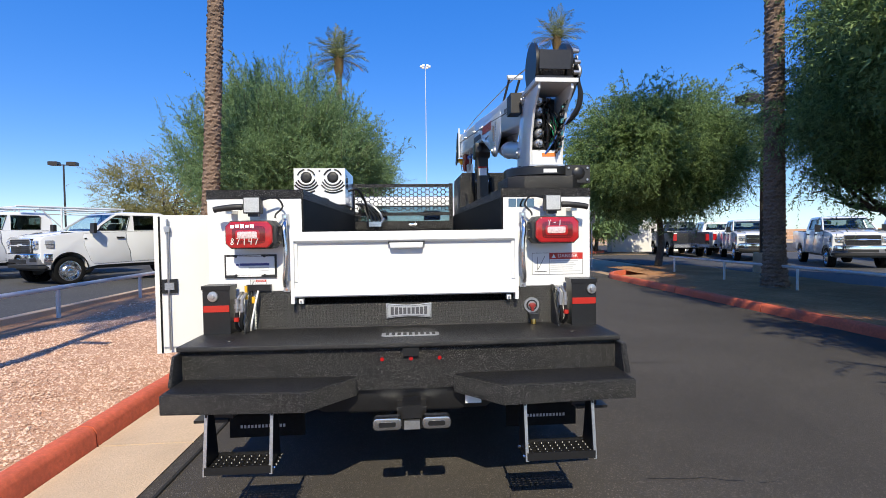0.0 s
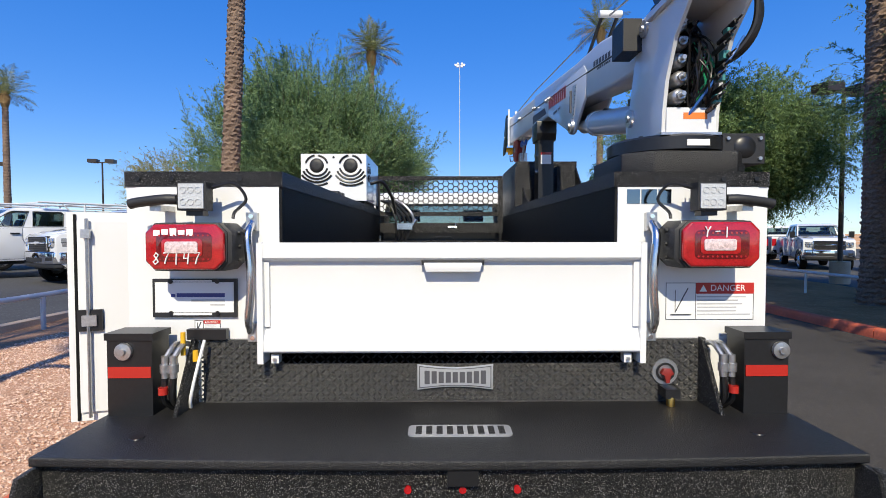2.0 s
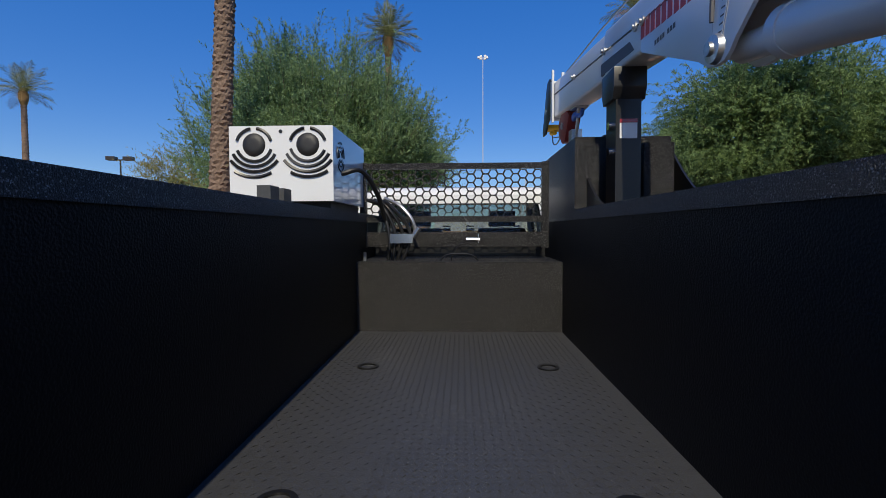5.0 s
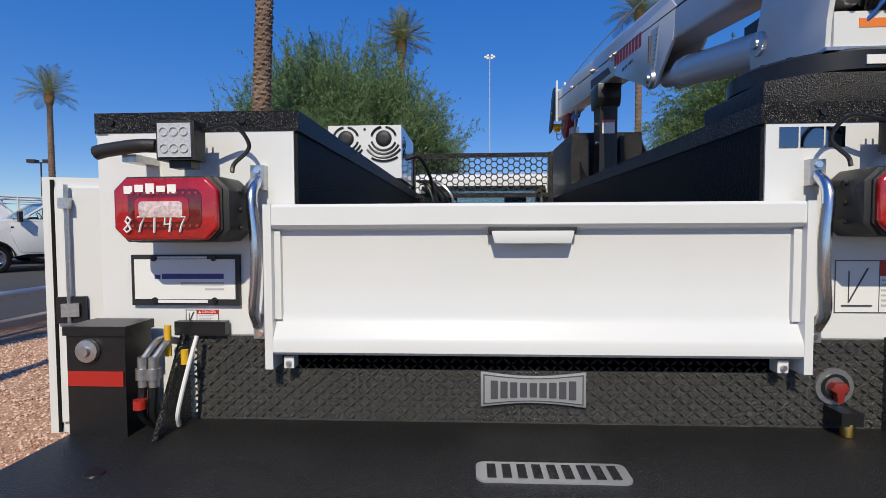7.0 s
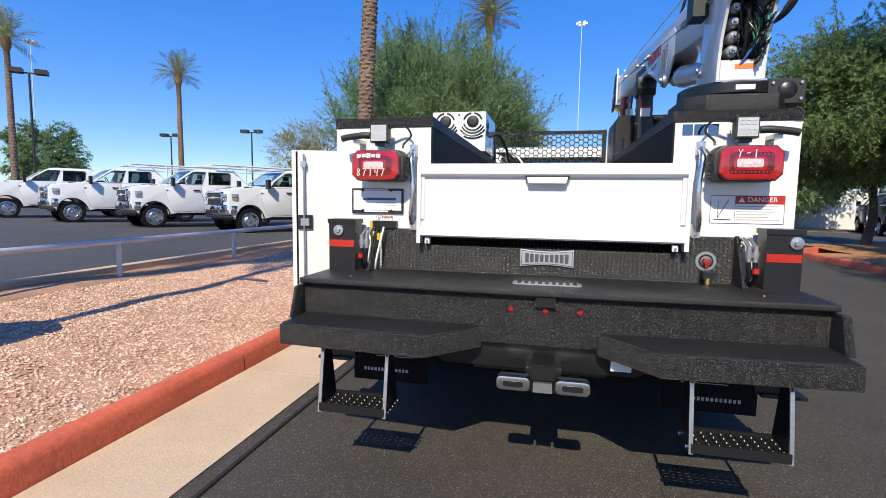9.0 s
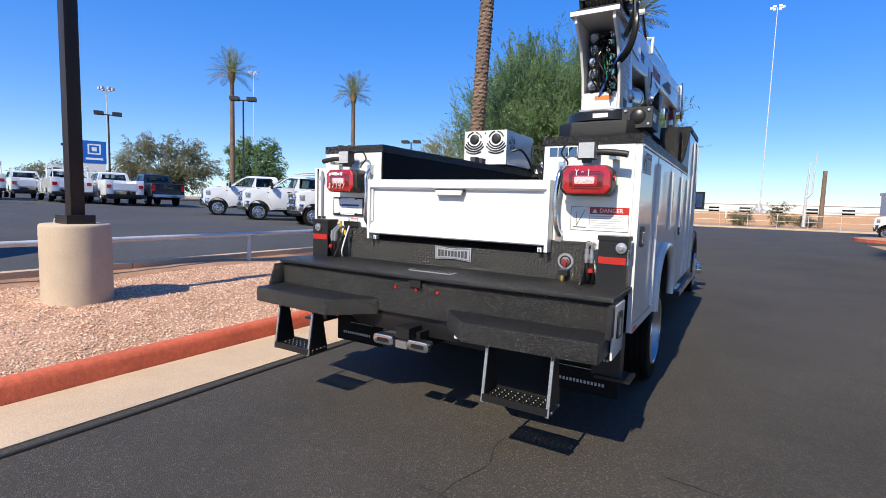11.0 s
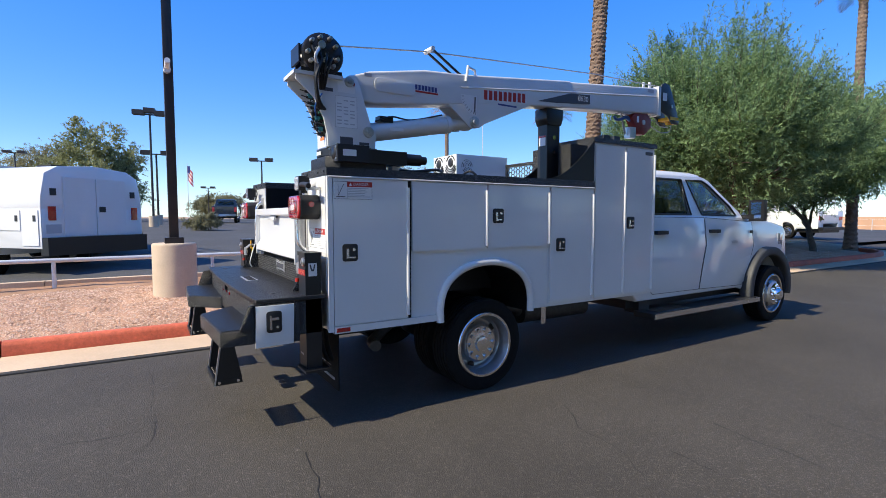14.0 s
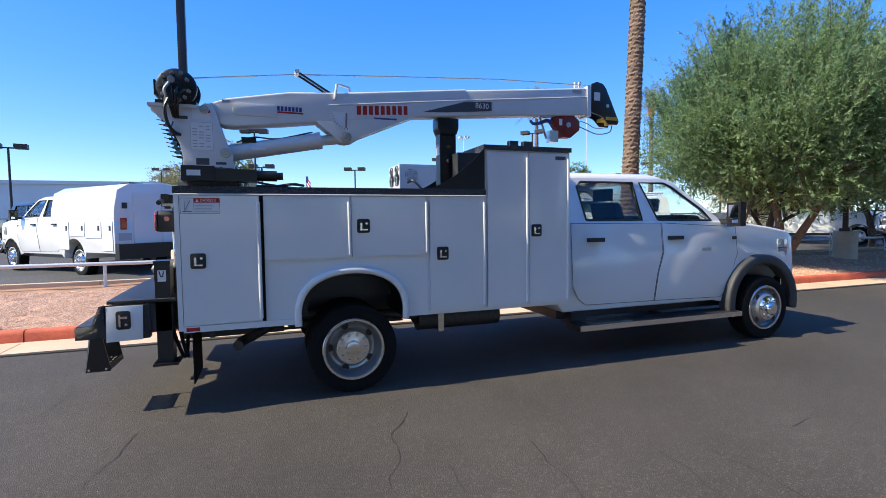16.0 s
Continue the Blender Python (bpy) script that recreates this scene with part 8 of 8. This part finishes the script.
tree("mesquite_tree", "feathery green mesquite tree near the end of the bed", -3.5, 23.5, 0.2, 5.4, 2.8, 25, LEAF, clumps=620, twigs=10, leaves=19, leaf=0.085, clear=2.0, limb=0.32, stems=1, droop=0.1, upward=0.65, tight=0.05, reach=0.2, plumes=120)
tree("pale_tree", "pale yellowish thin tree beyond the car park edge", -12.5, 29.0, 0.3, 5.6, 3.6, 31, LEAF_DRY, clumps=300, twigs=12, leaves=12, leaf=0.11, clear=1.0, stems=2, droop=0.2)
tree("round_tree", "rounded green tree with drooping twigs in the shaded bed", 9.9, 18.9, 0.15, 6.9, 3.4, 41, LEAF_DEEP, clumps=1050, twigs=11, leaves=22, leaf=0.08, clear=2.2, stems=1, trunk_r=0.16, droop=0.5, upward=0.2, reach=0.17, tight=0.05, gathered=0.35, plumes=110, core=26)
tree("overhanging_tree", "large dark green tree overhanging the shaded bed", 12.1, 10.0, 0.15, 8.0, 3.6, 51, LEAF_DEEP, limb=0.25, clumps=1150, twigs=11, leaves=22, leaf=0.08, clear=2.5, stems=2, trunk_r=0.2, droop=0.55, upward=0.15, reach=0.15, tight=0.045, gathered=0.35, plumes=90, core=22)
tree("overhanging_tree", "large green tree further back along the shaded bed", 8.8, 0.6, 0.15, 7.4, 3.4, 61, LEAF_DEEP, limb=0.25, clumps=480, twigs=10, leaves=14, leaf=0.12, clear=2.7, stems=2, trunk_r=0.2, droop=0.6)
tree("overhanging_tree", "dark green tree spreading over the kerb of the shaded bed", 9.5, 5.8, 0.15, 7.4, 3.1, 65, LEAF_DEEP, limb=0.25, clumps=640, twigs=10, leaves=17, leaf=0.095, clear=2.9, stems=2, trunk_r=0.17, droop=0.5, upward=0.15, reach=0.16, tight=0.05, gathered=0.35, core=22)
palm("palm_tree", "thick palm trunk among the shaded trees", 9.0, 11.5, 0.15, 12.0, 0.23, 7, lean=(-0.01, 0.0))
palm("palm_tree", "slender palm behind the mesquite trees", -3.3, 26.3, 0.2, 10.6, 0.19, 13, fronds=36, frond_len=1.75, rings=60)
palm("palm_tree", "slender palm beyond the crane", 10.2, 32.6, 0.1, 14.4, 0.22, 17, lean=(0.0, 0.0), fronds=36, frond_len=2.1, rings=60)
palm("palm_tree", "slender palm standing in the car park", -31.6, 38.0, 0.8, 11.1, 0.24, 19, fronds=34, frond_len=2.4, rings=50)
palm("palm_tree", "slender palm beside a lamp post in the car park", -41.2, 31.4, 0.9, 12.5, 0.25, 23, fronds=34, frond_len=2.6, rings=50)
for i, (x, y, h, s, mm) in enumerate(((-58, 35, 7.6, 5.4, LEAF_FAR), (-50, 41, 8.2, 3.2, LEAF), (-52, -0.7, 9.2, 3.9, LEAF_PALE), (-82, 14, 3.8, 4.0, LEAF_FAR), (-86, 34, 4.4, 5.0, LEAF_FAR), (-72, -6, 9.0, 6.0, LEAF_FAR), (13.5, 34.5, 6.5, 3.6, LEAF))):
    tree("far_tree", "distant desert tree with a thin crown", x, y, lot_z(x) - 0.15 if x < 0 else 0.1, h, s, 70 + i, mm, clumps=240, twigs=12, leaves=11, leaf=0.21, droop=0.5, reach=0.16, clear=1.2, stems=2, trunk_r=0.16)
for i, (x, y, h, s) in enumerate(((2.0, 66, 2.2, 1.6), (5.5, 67, 3.0, 1.4), (-6.0, 66, 1.4, 1.3), (13.5, 60, 1.2, 0.9), (16, 58, 1.1, 0.9), (-27.0, 5.6, 0.9, 0.9), (-12, 70, 2.5, 2.2), (8, 70, 1.3, 1.1))):
    tree("desert_shrub", "low grey-green desert shrub", x, y, lot_z(x) if -60 < x < -6 and y < 60 else 0.0, h, s, 90 + i, LEAF_FAR, clumps=60, twigs=10, leaves=8, leaf=0.09, clear=0.12, stems=3, trunk_r=0.03)


# ---- lamp posts, signs and buildings in the distance ----
def lot_lamp(label, x, y, z, h, heads, turn=0):
    t = thing("lot_lamp", label, "lamp post", (x, y, z), turn, "car park lamps")
    part("plinth", cyl(bmn(), (0, 0, -0.1), (0, 0, 0.7), 0.28, n=20), PILLAR, t)
    part("pole", cyl(bmn(), (0, 0, 0.7), (0, 0, h), 0.075, 0.06, n=12), POLE, t)
    for k in range(heads):
        x0 = (-0.95 if k == 0 else 0.3 if k == 1 else -0.32)
        zz = h - 0.05 if k < 2 else h + 0.1
        part("lamp_head", box(bmn(), x0, x0 + 0.64, -0.3, 0.3, zz, zz + 0.28, 0.03), POLE, t)
    part("cross_arm", box(bmn(), -0.6, 0.6, -0.04, 0.04, h - 0.05, h + 0.03), POLE, t)
    return t


lot_lamp("dark three-headed car park lamp post", -32.6, 3.3, lot_z(-32.6), 7.2, 3, 80)
for x, y, h, a in ((-31.4, 25.3, 8.0, 40), (-43.0, 21.2, 6.8, 60), (-40.0, 11.7, 5.3, 70), (-68.0, 28.6, 6.0, 60), (-78.0, 23.0, 5.4, 70), (-36.0, 3.7, 5.0, 80), (-75.0, 11.5, 4.6, 70), (-31.0, -10.5, 5.4, 100), (-62.0, -8.0, 7.0, 80), (14.0, 42.0, 6.8, 10), (13.2, 17.5, 6.2, 10), (-26.8, 41.2, 6.6, 10), (-36.5, 42.5, 6.4, 10)):
    lot_lamp("dark two-headed car park lamp post", x, y, lot_z(x) if x < 0 else 0.0, h, 2, a)


def tower(x, y, h):
    t = thing("light_tower", "tall slim grey highway light mast", "light mast", (x, y, 0))
    part("mast", cyl(bmn(), (0, 0, -0.2), (0, 0, h), 0.12, 0.07, n=14), GALV, t)
    bm = bmn()
    for k in range(6):
        a = math.pi * k / 3
        box(bm, 0.9 * math.cos(a) - 0.25, 0.9 * math.cos(a) + 0.25, 0.9 * math.sin(a) - 0.2, 0.9 * math.sin(a) + 0.2, h - 0.3, h + 0.1, 0.05)
    parts("ring_lamp", bm, GALV, t)


tower(4.7, 111, 38.8)
tower(-103, 82, 32)
tower(-86, 41, 18)
sg = thing("dealer_sign", "blue square dealership sign panel on a white pylon", "sign", (-80.5, 36.6, 0.95), 65)
part("pylon", box(bmn(), -1.35, 1.35, -0.4, 0.4, 0, 4.8, 0.05), STUCCO, sg)
part("panel", box(bmn(), -1.45, 1.45, -0.45, 0.45, 4.8, 8.0, 0.08), SIGN_BLUE, sg)
bm = bmn()
for x0, x1, z0, z1 in ((-0.8, 0.8, 5.75, 5.95), (-0.8, 0.8, 4.45, 4.65), (-0.8, -0.6, 4.65, 5.75), (0.6, 0.8, 4.65, 5.75), (-0.3, 0.3, 4.9, 5.5)):
    box(bm, x0, x1, -0.47, -0.45, z0 + 1.6, z1 + 1.6)
box(bm, -1.05, 1.05, -0.47, -0.45, 5.25, 5.55)
parts("panel_mark", bm, PAPER, sg)
fl = thing("flag_pole", "tall flag pole with a hanging striped flag", "flag", (-144.5, 14.6, -0.06), 60)
fl.scale = (1.7, 1.7, 1.7)
part("pole", cyl(bmn(), (0, 0, 0), (0, 0, 9.2), 0.06, 0.04, n=10), GALV, fl)
for k in range(7):
    bm = bmn()
    pts = [(0.05 + 0.16 * i, 0.06 * math.sin(i * 1.3 + k * 0.2), 8.8 - 0.32 * k - 0.22 * i) for i in range(6)]
    for a, b in zip(pts, pts[1:]):
        v = [bm.verts.new(p) for p in (a, b, (b[0], b[1], b[2] - 0.32), (a[0], a[1], a[2] - 0.32))]
        bm.faces.new(v)
    r_ = bmesh.ops.extrude_face_region(bm, geom=bm.faces[:])
    bmesh.ops.translate(bm, vec=(0, 0.01, 0), verts=[v for v in r_["geom"] if isinstance(v, bmesh.types.BMVert)])
    part("stripe", bm, FLAG_RED if k % 2 == 0 else PAPER, fl)
bm = box(bmn(), 0.05, 0.4, -0.08, 0.09, 7.7, 8.75)
part("canton", bm, FLAG_BLUE, fl)


def building(name, label, x0, x1, y0, y1, h, mat, bands=()):
    b = thing(name, label, "building", ((x0 + x1) / 2, (y0 + y1) / 2, 0))
    w, d = (x1 - x0) / 2, (y1 - y0) / 2
    part("wall", box(bmn(), -w, w, -d, d, -0.2, h, 0.05), mat, b)
    part("roof", box(bmn(), -w - 0.2, w + 0.2, -d - 0.2, d + 0.2, h, h + 0.4, 0.05), STUCCO, b)
    n = int(w * 2 / 7)
    for k in range(n):
        x = -w + 3.5 + k * 7
        part("window", box(bmn(), x - 1.2, x + 1.2, -d - 0.05, -d + 0.05, 1.2, min(h - 0.8, 3.0), 0.02), DARK_GLASS, b)
    for z0, z1, m2 in bands:
        part("fascia", box(bmn(), -w - 0.1, w + 0.1, -d - 0.12, -d, z0, z1, 0.02), m2, b)
    return b


building("warehouse", "long low white warehouse on the horizon", -8, 34, 150, 170, 3.6, STUCCO, ((2.0, 2.4, GALV),))
building("shop", "tan and white shop building far across the road", 30, 58, 120, 140, 5.0, BRICK_TAN)
building("warehouse", "low brown flat-roofed building far beyond the field", -24, -10, 140, 160, 3.0, BRICK_TAN)
building("showroom", "white showroom with a blue roof panel beyond the car park", -95, -60, -26, -8, 6.0, STUCCO, ((4.0, 6.0, BLUE_ROOF),))
building("shop", "low white building behind the shaded bed", 20, 44, 88, 100, 4.6, STUCCO)
bb_ = thing("billboard", "dark billboard on a single post beyond the field", "billboard", (-14.0, 92, 0), 25)
part("post", cyl(bmn(), (0, 0, -0.1), (0, 0, 4.6), 0.22, n=12), GALV, bb_)
part("panel", box(bmn(), -2.2, 2.2, -0.15, 0.15, 4.6, 7.0, 0.03), PLASTIC, bb_)
part("walkway", box(bmn(), -2.6, 2.6, -0.7, 0.2, 4.35, 4.45), GALV, bb_)
fw = thing("field_wall", "long low tan wall along the field across the road", "wall", (0, 76, 0))
for k in range(22):
    part("wall_panel", box(bmn(), -90 + k * 8.2, -82 + k * 8.2, -0.15, 0.15, -0.1, 1.5, 0.03), BRICK_TAN, fw)
fk = thing("far_kerb", "pale concrete kerb across the road", "kerb", (0, 53.2, 0), kind="structure")
for k in range(30):
    part("kerb_block", box(bmn(), -60 + k * 4.0, -56.02 + k * 4.0, -0.12, 0.12, -0.05, 0.15, 0.02), CONCRETE, fk)
bm = bmn()
for k in range(60):
    cyl(bm, (-60 + k * 2.4, 57, 0), (-60 + k * 2.4, 57, 1.3), 0.025, n=6)
for z in (1.28, 0.7):
    tube(bm, [(-60, 57, z), (84, 57, z)], 0.012, 5)
solid("wire_fence", bm, GALV, "thin wire fence along the field", "fence")
ci = sheet("corner_island", fan(11.2, 37, 3.6, 0, 360, 30), 0.14, BED_SOIL, "round gravel island at the far corner", "ground", 0.2)
ik = thing("island_kerb", "red kerb round the corner island", "kerb", (11.2, 37, 0), kind="structure")
part("kerb_ring", lathe(bmn(), [(3.6, -0.05), (3.6, 0.16), (3.72, 0.16), (3.75, -0.05), (3.6, -0.05)], 40, "z"), KERB_RED, ik)
post_a = thing("field_post", "tall tan weathered post standing in the field", "post", (9.3, 68, 0))
part("post", cyl(bmn(), (0, 0, 0), (0, 0, 6.2), 0.24, 0.2, n=12), BARK, post_a)
post_b = thing("field_post", "tall forked grey post standing in the field", "post", (7.9, 69, 0))
part("post", tube(bmn(), [(0, 0, 0), (0, 0, 3.5), (0.1, 0, 7.2)], 0.2, 10, 0.07), GALV, post_b)
part("fork", tube(bmn(), [(0, 0, 3.2), (0.5, 0, 3.8), (0.62, 0, 8.4)], 0.14, 8, 0.05), GALV, post_b)
rs_ = thing("road_sign", "grey backed road sign on a post by the shaded bed", "sign", (7.9, 20.5, 0.05))
part("post", cyl(bmn(), (0, 0, 0), (0, 0, 2.3), 0.025, n=8), GALV, rs_)
part("plate", box(bmn(), -0.15, 0.15, -0.02, 0.0, 1.85, 2.35, 0.005), GALV, rs_)
mon = thing("monument_sign", "white rendered entrance monument behind the tree", "sign", (16.5, 36.0, -0.06))
part("body", box(bmn(), -0.9, 4.5, -0.3, 0.3, 0, 2.3, 0.04), STUCCO, mon)
part("column", box(bmn(), -1.3, -0.7, -0.4, 0.4, 0, 2.6, 0.04), STUCCO, mon)
palm("palm_tree", "leaning palm at the edge of the car park behind the bed", -7.4, -4.6, 0.36, 12.6, 0.20, 29, lean=(0.2, 0.0), fronds=36, frond_len=2.0, rings=50)
